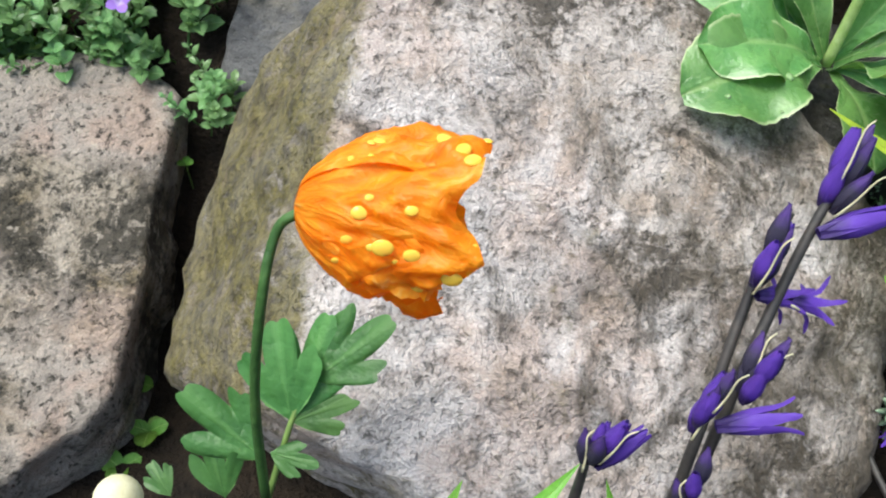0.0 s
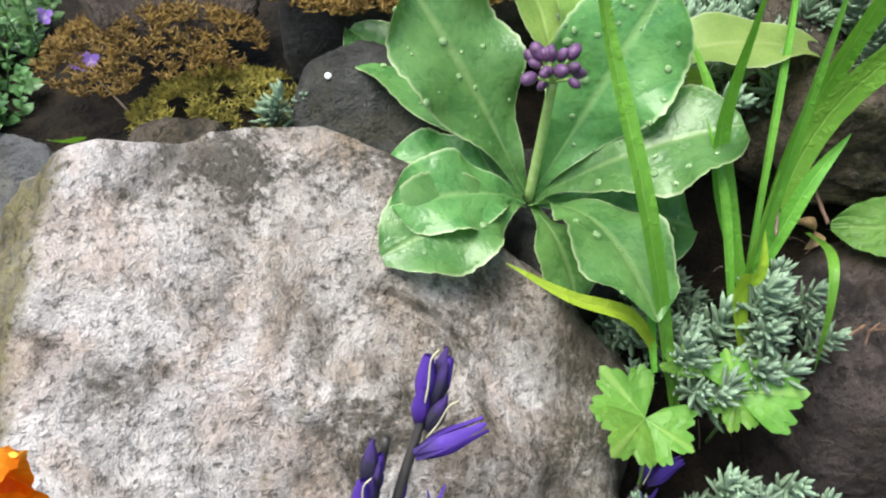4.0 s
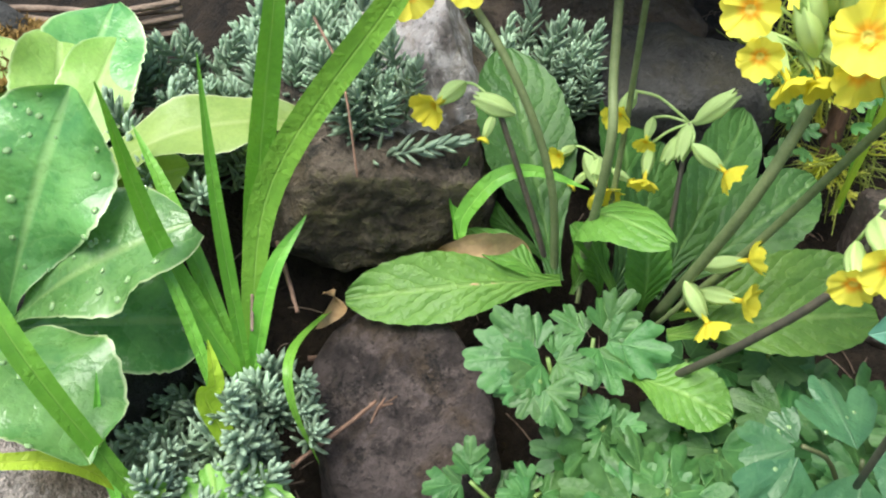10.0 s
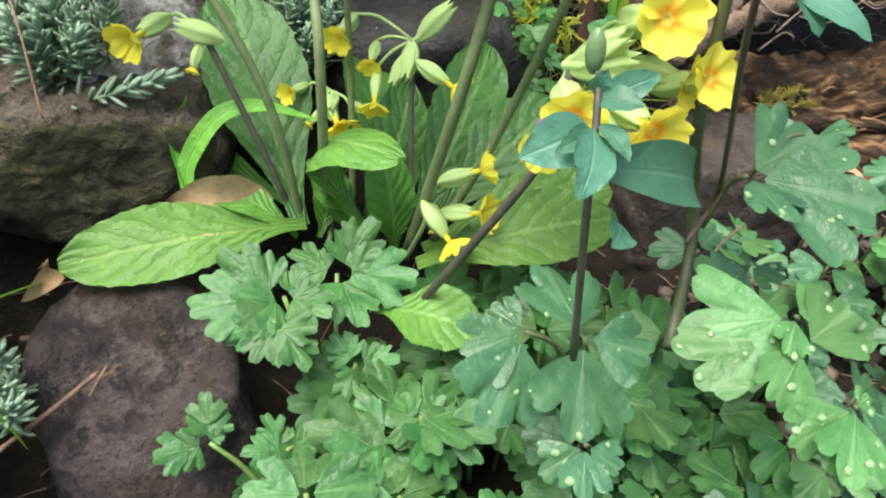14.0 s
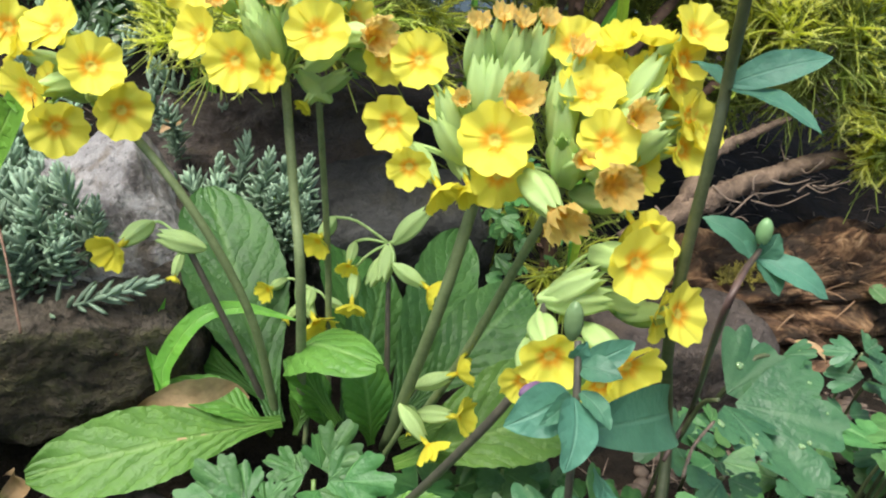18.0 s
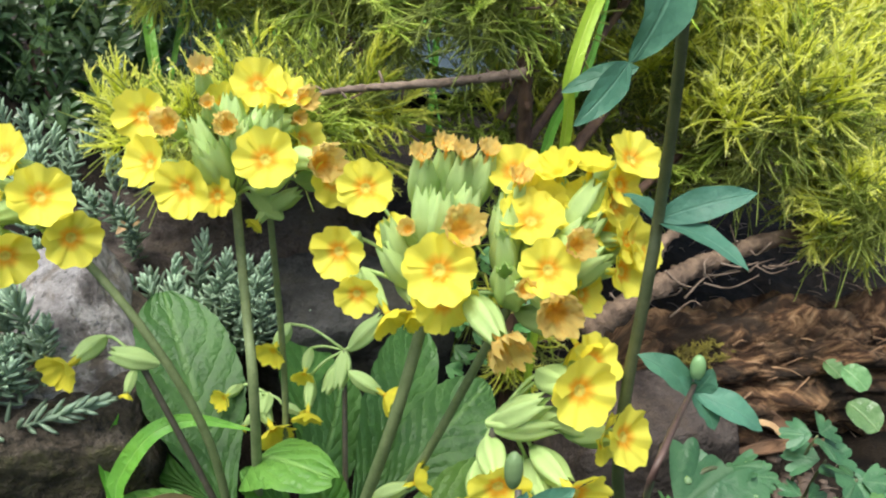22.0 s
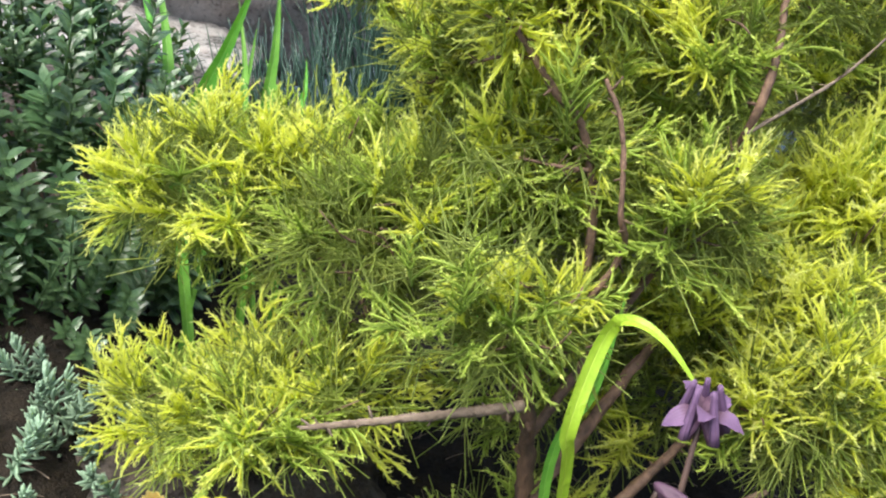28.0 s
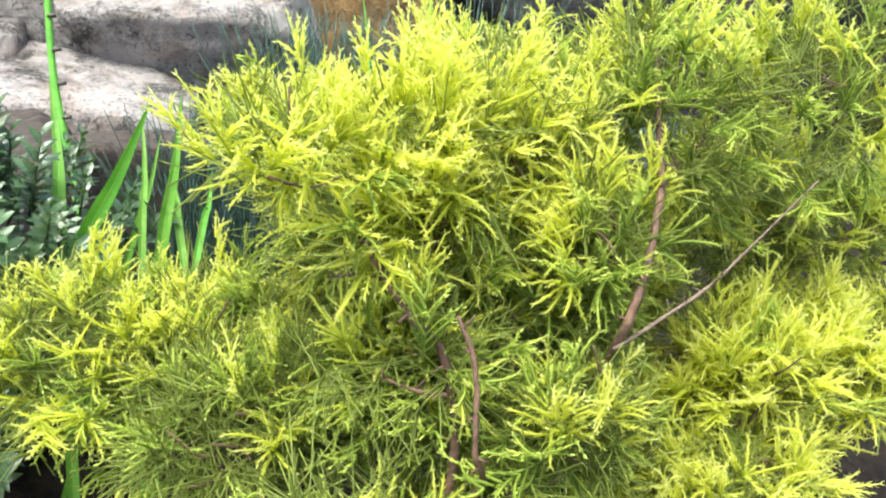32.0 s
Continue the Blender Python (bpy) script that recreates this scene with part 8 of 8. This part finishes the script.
for i in range(NL):
    for s in range(NS):
        b = (s + 1) % NS
        faces.append((i * NS + s, i * NS + b, (i + 1) * NS + b, (i + 1) * NS + s))
k = Nodes("rotten_wood")
sepu = k.n("TexCoord").outputs["UV"]
mp = k.n("Mapping", Vector=sepu)
mp.inputs["Scale"].default_value = (14, 5, 1)
fib = k.noise(mp.outputs[0], 4.0, 6, 0.65, 0.6)
big = k.noise(k.coord(), 14, 4, 0.6, 0.5)
col = k.ramp(fib, [(0.28, (0.016, 0.009, 0.006)), (0.45, (0.085, 0.043, 0.022)), (0.58, (0.29, 0.165, 0.085)), (0.72, (0.54, 0.37, 0.22))])
col = k.mix(k.ramp(big, [(0.40, 0.93), (0.52, 0.0)]), col, (0.026, 0.018, 0.013))
M_ROT = k.done(k.bsdf(col, 0.85, k.bump(k.math("ADD", fib, big), 1.0, 0.012), 0.25))
M_SPLINTER = plain_mat("torn_tan_wood", (0.08, 0.042, 0.02), (0.34, 0.20, 0.11), 60, 0.85, 0.6, 0.002, vary=0.7)
part("log_body", Geo().add(verts, faces, uvs), M_ROT, log)
rnd = random.Random(2)
for i in range(60):
    t = rnd.uniform(0.25, 0.80)
    w = rnd.uniform(0.25, 1.35)
    p = LOG_A + (LOG_B - LOG_A) * t + (ls * math.cos(w) + lu * math.sin(w)) * rnd.uniform(0.038, 0.051)
    d = lax * rnd.choice((-1, 1)) + V(rnd.uniform(-0.5, 0.5), rnd.uniform(-0.5, 0.3), rnd.uniform(-0.4, 0.4))
    q = p + unit(d) * rnd.uniform(0.008, 0.026)
    g = Geo()
    tube(g, [p, (p + q) / 2 + V(0, 0, rnd.uniform(-0.002, 0.003)), q], rnd.uniform(0.0006, 0.0017), 0.0003, 6, 5, 0.35, i)
    part("splinter", g, M_SPLINTER, log)
moss_patch("moss", "dark moss on the rotten log", (0.831, 0.305, 0.223), (0.03, 0.015, 0.01), 160, M_MOSS, 9, 0.006)

M_BARK_DEAD = plain_mat("weathered_dead_bark", (0.055, 0.033, 0.022), (0.26, 0.175, 0.12), 80, 0.85, 1.0, 0.004, fine=6, vary=0.2)
deadb = thing("dead_branch", (0.719, 0.321, 0.287), "bare tan dead branch with frayed side twigs", "branch")
g = Geo()
tube(g, [(0.709, 0.325, 0.280), (0.762, 0.319, 0.291), (0.822, 0.316, 0.295), (0.893, 0.305, 0.298), (1.002, 0.276, 0.301)], 0.0085, 0.005, 60, 10, 0.34, 3)
part("branch", g, M_BARK_DEAD, deadb)
g = Geo()
tube(g, [(0.756, 0.323, 0.291), (0.790, 0.328, 0.318), (0.831, 0.328, 0.325), (0.866, 0.320, 0.333)], 0.0055, 0.002, 40, 8, 0.34, 4)
part("side_branch", g, M_BARK_DEAD, deadb)
rnd = random.Random(12)
for i in range(26):
    t = rnd.random()
    p = V((0.727, 0.326, 0.282)) * (1 - t) + V((0.952, 0.288, 0.301)) * t + V(rnd.uniform(-0.02, 0.02), rnd.uniform(-0.02, 0.02), rnd.uniform(-0.015, 0.02))
    d = unit(V(rnd.gauss(0.5, 0.7), rnd.gauss(-0.3, 0.7), rnd.gauss(0.15, 0.4)))
    q = p + d * rnd.uniform(0.012, 0.038)
    g = Geo()
    tube(g, [p, (p + q) / 2 + V(rnd.uniform(-0.006, 0.006), 0, rnd.uniform(-0.008, 0.008)), q], 0.0009, 0.0004, 7, 4, 0.1, i)
    part("side_twig", g, M_BARK, deadb)
slab = thing("bark_strip", (0.793, 0.288, 0.195), "curled strip of red-brown bark beside the stone", "bark")
g = Geo()
leaf(g, (0.795, 0.309, 0.208), (0.871, 0.238, 0.171), 0.011, (-0.3, -0.6, 0.7), "tongue", 0.06, 0.5, 0.12, 0.15, 7, 26, 7, seed=3)
thick(part("strip", g, M_LOG, slab), 0.003)
slab = thing("bark_strip", (0.852, 0.227, 0.192), "flat flake of brown bark on the soil", "bark")
g = Geo()
leaf(g, (0.791, 0.249, 0.188), (0.862, 0.215, 0.184), 0.008, (-0.3, -0.5, 0.8), "oval", 0.04, 0.3, 0.1, 0.15, 5, 18, 6, seed=8)
thick(part("strip", g, M_LOG, slab), 0.003)
dry_leaf((0.814, 0.252, 0.202), (0.820, 0.229, 0.194), 0.007, (-0.2, -0.5, 0.8), 14, "rust-brown dead leaf by the log")
dry_leaf((0.516, 0.548, 0.332), (0.496, 0.537, 0.333), 0.010, (-0.2, -0.5, 0.8), 15, "small red-brown dead leaf on the flat stone")

# pebbles under the columbine
rnd = random.Random(6)
g = Geo()
M_PEBBLE = plain_mat("pinkish_gravel", (0.06, 0.04, 0.03), (0.20, 0.14, 0.105), 40, 0.75, 0.3, vary=0.8)
for i in range(420):
    x, y = rnd.uniform(0.56, 0.86), rnd.uniform(0.05, 0.27)
    r = rnd.uniform(0.002, 0.0065)
    dirs, fc = ico(1)
    v = dirs * V(r * rnd.uniform(0.8, 1.5), r, r * rnd.uniform(0.5, 0.8)) * (1 + 0.25 * np.array([noise.noise(Vector(d) * 1.7 + Vector((i, 0, 0))) for d in dirs]))[:, None]
    w = rnd.uniform(0, 3)
    v = np.c_[v[:, 0] * math.cos(w) - v[:, 1] * math.sin(w), v[:, 0] * math.sin(w) + v[:, 1] * math.cos(w), v[:, 2]]
    g.add(v + V(x, y, ground_z(x, y) + r * 0.3), fc)
peb = new("gravel", g.mesh("gravel"))
peb.data.materials.append(M_PEBBLE)
tagged(peb, "loose pinkish brown gravel on damp soil", "gravel", kind="stuff")
# dry needles and fibres on the soil
g = Geo()
for i in range(900):
    x, y = rnd.uniform(0.28, 1.2), rnd.uniform(0.05, 0.62)
    z = ground_z(x, y) + rnd.uniform(0.001, 0.006)
    a = rnd.uniform(0, 6.28)
    d = V(math.cos(a), math.sin(a), rnd.uniform(-0.15, 0.3)) * rnd.uniform(0.008, 0.03)
    tube(g, [V(x, y, z), V(x, y, z) + d * 0.5 + V(0, 0, 0.002), V(x, y, z) + d], 0.0006, 0.0003, 4, 3, cap=False)
lit = new("plant_litter", g.mesh("plant_litter"))
lit.data.materials.append(M_BARK)
tagged(lit, "fine dry stalks and needles on the soil", "litter", kind="stuff")

cel = thing("celandine_plant", (0.929, 0.232, 0.165), "round glossy green celandine leaves beside the log", "plant")
for px, w in (((0.934, 0.243, 0.191), 0.030), ((0.922, 0.227, 0.172), 0.036), ((0.958, 0.220, 0.188), 0.028), ((0.935, 0.222, 0.258), 0.030), ((0.942, 0.262, 0.186), 0.022), ((0.934, 0.195, 0.159), 0.032)):
    px, w = V(px) + V(-0.036, -0.022, 0.026), w * 0.8
    g = Geo()
    leaf(g, V(px) + V(0, 0.45 * w, 0.2 * w), V(px) - V(0, 0.4 * w, 0.2 * w), w, (-0.2, -0.6, 0.8), "round", 0.05, 0.2, 0.03, n=14, m=6)
    part("leaf", g, M_SMALL, cel)
fern = thing("fern_leaf_plant", (0.663, 0.372, 0.258), "small fern-like dark green leaves behind the oxlip", "plant")
rnd = random.Random(19)
for i in range(34):
    p = V((0.672, 0.392, 0.291)) + V(rnd.uniform(-0.03, 0.03), rnd.uniform(-0.03, 0.03), rnd.uniform(-0.05, 0.03))
    g = Geo()
    d = V(rnd.uniform(-1, 1), rnd.uniform(-1, 0.3), rnd.uniform(-0.3, 0.5))
    fan_leaf(g, p, p + unit(d) * 0.014, 55, 3, 0.5, 0.15, 2, (-0.2, -0.7, 0.7), 0.1, 0.05, i, 5, 20, fat=0.7)
    part("leaflet", g, M_POPPYLEAF, fern)

# ---- arching leaf in front of the conifer ----
arch = thing("arching_leaf_plant", (0.70, 0.365, 0.17), "long arching bright green strap leaf", "plant")
strap(arch, [(0.70, 0.365, 0.20), (0.697, 0.345, 0.40), (0.694, 0.342, 0.442), (0.721, 0.348, 0.485), (0.724, 0.334, 0.500), (0.729, 0.314, 0.494), (0.735, 0.290, 0.470)], 0.0100, (-0.2, -0.7, 0.6), M_BLADE_Y, 40)
strap(arch, [(0.705, 0.365, 0.20), (0.715, 0.376, 0.378), (0.737, 0.365, 0.438), (0.758, 0.367, 0.496)], 0.0075, (-0.4, -0.8, 0.3), M_BLADE)

# ---- dark evergreen shrub ----
M_EVERGREEN = leaf_mat("dark_evergreen_leaf", (0.12, 0.195, 0.085), (0.042, 0.085, 0.035), (0.14, 0.21, 0.11), None, 4, 1.0, 0.2, 0.35, 0.15, wet=0.2)


def evergreen_shoot(seed, length, size):
    rnd = random.Random(seed)
    g = Geo()
    n = 9
    for i in range(n):
        z = length * (0.15 + 0.85 * i / (n - 1))
        for s in (0, 1):
            a = i * 1.57 + s * math.pi + rnd.uniform(-0.2, 0.2)
            d = unit(V(math.cos(a), math.sin(a), 0.35 + 0.7 * (i / n) ** 2))
            sz = size * (1.05 - 0.5 * (i / n) ** 3) * rnd.uniform(0.85, 1.15)
            leaf(g, (0, 0, z), V(0, 0, z) + d * sz, sz * 0.36, (0, 0, 1), "oval", 0.06, 0.25, 0.0, n=4, m=1, seed=i)
    tube(g, [(0, 0, 0), (0, 0, length)], 0.0013, 0.0008, 4, 5)
    return g


EVER = [evergreen_shoot(s, l, z).mesh("shoot") for s, l, z in ((1, 0.075, 0.023), (2, 0.06, 0.020), (3, 0.09, 0.024), (4, 0.07, 0.018))]
for me in EVER:
    me.materials.append(M_EVERGREEN)
EC = V((0.568, 0.982, 0.390))
ever = thing("evergreen_shrub", EC - V(0, 0, 0.25), "dark green bushy evergreen with small paired leaves", "shrub")
rnd = random.Random(44)
for i in range(300):
    w = unit(V(rnd.gauss(0, 1), rnd.gauss(-0.45, 1), rnd.gauss(0.2, 1)))
    p = EC + w * V(0.155, 0.14, 0.18 if w[2] > 0 else 0.26) * rnd.uniform(0.7, 1.0)
    if p[2] < 0.2:
        p[2] = rnd.uniform(0.2, 0.4)
    d = unit(w * 0.6 + V(rnd.uniform(-0.3, 0.3), rnd.uniform(-0.5, 0.1), 0.9))
    set_at("shoot", rnd.choice(EVER), ever, Matrix.Translation(p) @ Vector(d).to_track_quat("Z", "Y").to_matrix().to_4x4() @ Matrix.Scale(rnd.uniform(0.85, 1.3), 4))
g = Geo()
for i in range(16):
    a = rnd.uniform(0, 6.28)
    q = EC + V(0.13 * math.cos(a), 0.13 * math.sin(a), rnd.uniform(0.0, 0.18))
    tube(g, [EC - V(0, 0, 0.28), (EC - V(0, 0, 0.2) + q) / 2 + V(0.02 * math.cos(a), 0.02 * math.sin(a), -0.02), q], 0.004, 0.002, 8, 6)
part("branch", g, M_BARK_RED, ever)
for i in range(46):
    p = V((0.502, 0.796, 0.369)) + V(rnd.uniform(-0.08, 0.07), rnd.uniform(-0.05, 0.06), rnd.uniform(-0.06, 0.03))
    d = unit(V(rnd.uniform(-0.5, 0.5), rnd.uniform(-0.8, 0.1), 0.8))
    set_at("shoot", rnd.choice(EVER), ever, Matrix.Translation(p) @ Vector(d).to_track_quat("Z", "Y").to_matrix().to_4x4() @ Matrix.Scale(rnd.uniform(0.7, 1.0), 4))
stonecrop((0.47, 0.665, 0.30), (0.09, 0.05, 0.03), 26, (0, -0.3, 1), "bluish spiky stonecrop below the evergreen", 15, (1, 2, 3), 0.95)

# ---- pond side ----
iris = thing("flag_iris_plant", (0.80, 0.98, 0.16), "tall bright green flag iris leaves at the pond edge", "plant")
for a, b, w, m_ in (((0.660, 0.875, 0.482), (0.698, 0.984, 0.632), 0.015, M_BLADE), ((0.673, 0.868, 0.488), (0.755, 0.854, 0.627), 0.018, M_BLADE), ((0.749, 0.859, 0.479), (0.806, 0.919, 0.616), 0.014, M_BLADE), ((0.734, 0.871, 0.478), (0.782, 0.980, 0.591), 0.009, M_BLADE),
                    ((0.772, 0.868, 0.476), (0.791, 0.939, 0.532), 0.010, M_BLADE), ((0.785, 0.855, 0.472), (0.828, 0.912, 0.533), 0.009, M_BLADE), ((0.730, 0.897, 0.469), (0.795, 0.967, 0.562), 0.008, M_BLADE), ((1.060, 0.861, 0.617), (1.111, 0.908, 0.722), 0.016, M_BLADE), ((1.060, 0.965, 0.555), (1.115, 1.073, 0.701), 0.006, M_BLADE)):
    a, b = V(a), V(b)
    strap(iris, [a + (a - b) * (a[2] - 0.16) / max(0.05, b[2] - a[2]) * 0.8, a, (a + b) / 2 + V(0.003, 0, 0), b], w, (0.1, -0.9, 0.3), m_, 20)
hors = thing("horsetail_stem", (0.735, 1.129, 0.397), "jointed dark green horsetail stem", "plant")
g = Geo()
tube(g, [(0.728, 1.098, 0.332), (0.739, 1.162, 0.463), (0.748, 1.224, 0.587), (0.770, 1.277, 0.712)], 0.0052, 0.0045, 30, 8)
part("stem", g, M_BLADE, hors)
for i in range(8):
    t = i / 8
    p = V((0.733, 1.119, 0.378)) * (1 - t) + V((0.766, 1.269, 0.692)) * t
    g = Geo()
    tube(g, [p, p + V(0, 0, 0.004)], 0.0062, 0.0060, 3, 8)
    part("joint", g, M_STEM_DARK, hors)
M_RUSH = leaf_mat("blue_green_rush", (0.10, 0.17, 0.13), (0.055, 0.10, 0.075), (0.15, 0.22, 0.17), None, 0.5, 0, 0, 0.4, 0.2)
for cx, cy, n, seed in ((640, 130, 150, 1), (380, 330, 150, 2), (560, 110, 110, 3), (880, 110, 80, 4)):
    rnd = random.Random(seed)
    c = V((1.180, 1.331, 0.509)) if seed == 3 else (V((1.294, 1.370, 0.490)) if seed == 1 else (V((0.954, 1.234, 0.394)) if seed == 2 else V((1.520, 1.285, 0.527))))
    ob = thing("rush_tuft", V(c) - V(0, 0, 0.15), "dense tuft of thin blue-green rushes", "plant", "rush tufts")
    for i in range(n):
        g = Geo()
        p = c + V(rnd.uniform(-0.10, 0.10), rnd.uniform(-0.08, 0.08), -0.2)
        q = p + V(rnd.uniform(-0.10, 0.10), rnd.uniform(-0.08, 0.08), rnd.uniform(0.22, 0.34))
        tube(g, [p, (p + q) / 2 + V(0, 0, 0.02), q], 0.0022, 0.0006, 6, 4)
        part("rush", g, M_RUSH, ob)

water_k = Nodes("dark_pond_water")
wn_ = water_k.noise(water_k.coord("Object", False), 30, 3, 0.5)
M_WATER = water_k.done(water_k.bsdf((0.012, 0.016, 0.014), 0.10, water_k.bump(wn_, 0.25, 0.01), 0.12))
water = new("water", mesh_of("water", [(1.0, 1.5, 0.10), (4.2, 0.9, 0.10), (4.6, 3.6, 0.10), (0.9, 3.4, 0.10)], [(0, 1, 2, 3)]))
water.data.materials.append(M_WATER)
tagged(water, "still dark pond water", "pond", kind="structure")


def pond_rock(name, c, size, turn, tip, seed, material, label, cuts=4):
    return stone(name, c, block(c, size, turn, tip, seed, cuts, 0.25), material, label, "rock", 5, seed, 0.009, 14, 42, "", 16, 0.84)


pond_rock("rock", (1.021, 2.288, 0.519), (0.36, 0.30, 0.20), -30, (10, 4), 201, M_POND_ROCK, "pale sunlit rock on the pond bank")
pond_rock("rock", (1.318, 2.169, 0.470), (0.52, 0.40, 0.36), -34, (20, -6), 202, M_POND_ROCK, "large pale rock on the pond bank")
pond_rock("rock", (0.891, 2.022, 0.357), (0.62, 0.36, 0.16), -30, (6, 3), 203, M_POND_ROCK, "flat overhanging rock ledge at the pond")
pond_rock("rock", (0.692, 2.265, 0.394), (0.4, 0.36, 0.24), -30, (6, 3), 204, M_POND_ROCK, "pale rock beside the ledge")
pond_rock("rock", (0.903, 1.670, 0.238), (0.40, 0.22, 0.26), -30, (0, 3), 205, M_FLAT, "brown damp rock below the ledge")
pond_rock("rock", (0.699, 1.780, 0.278), (0.34, 0.22, 0.24), -20, (0, 3), 206, M_FLAT, "brown rock behind the evergreen")
pond_rock("rock", (1.905, 2.369, 0.528), (0.55, 0.30, 0.50), -34, (0, 0), 207, rock_mat("algae_rock", (0.06, 0.035, 0.012), (0.18, 0.10, 0.035), (0.30, 0.19, 0.08), (0.03, 0.02, 0.012), (0.30, 0.17, 0.05), 0.6, scale=0.5), "ochre algae-covered wet rock")
pond_rock("rock", (2.596, 2.162, 0.619), (0.9, 0.35, 0.4), -34, (0, 0), 208, M_DARK, "dark rock behind the pond")
pond_rock("rock", (3.265, 1.262, 0.677), (0.9, 0.4, 0.5), -40, (0, 0), 209, M_DARK, "dark rock at the far bank")
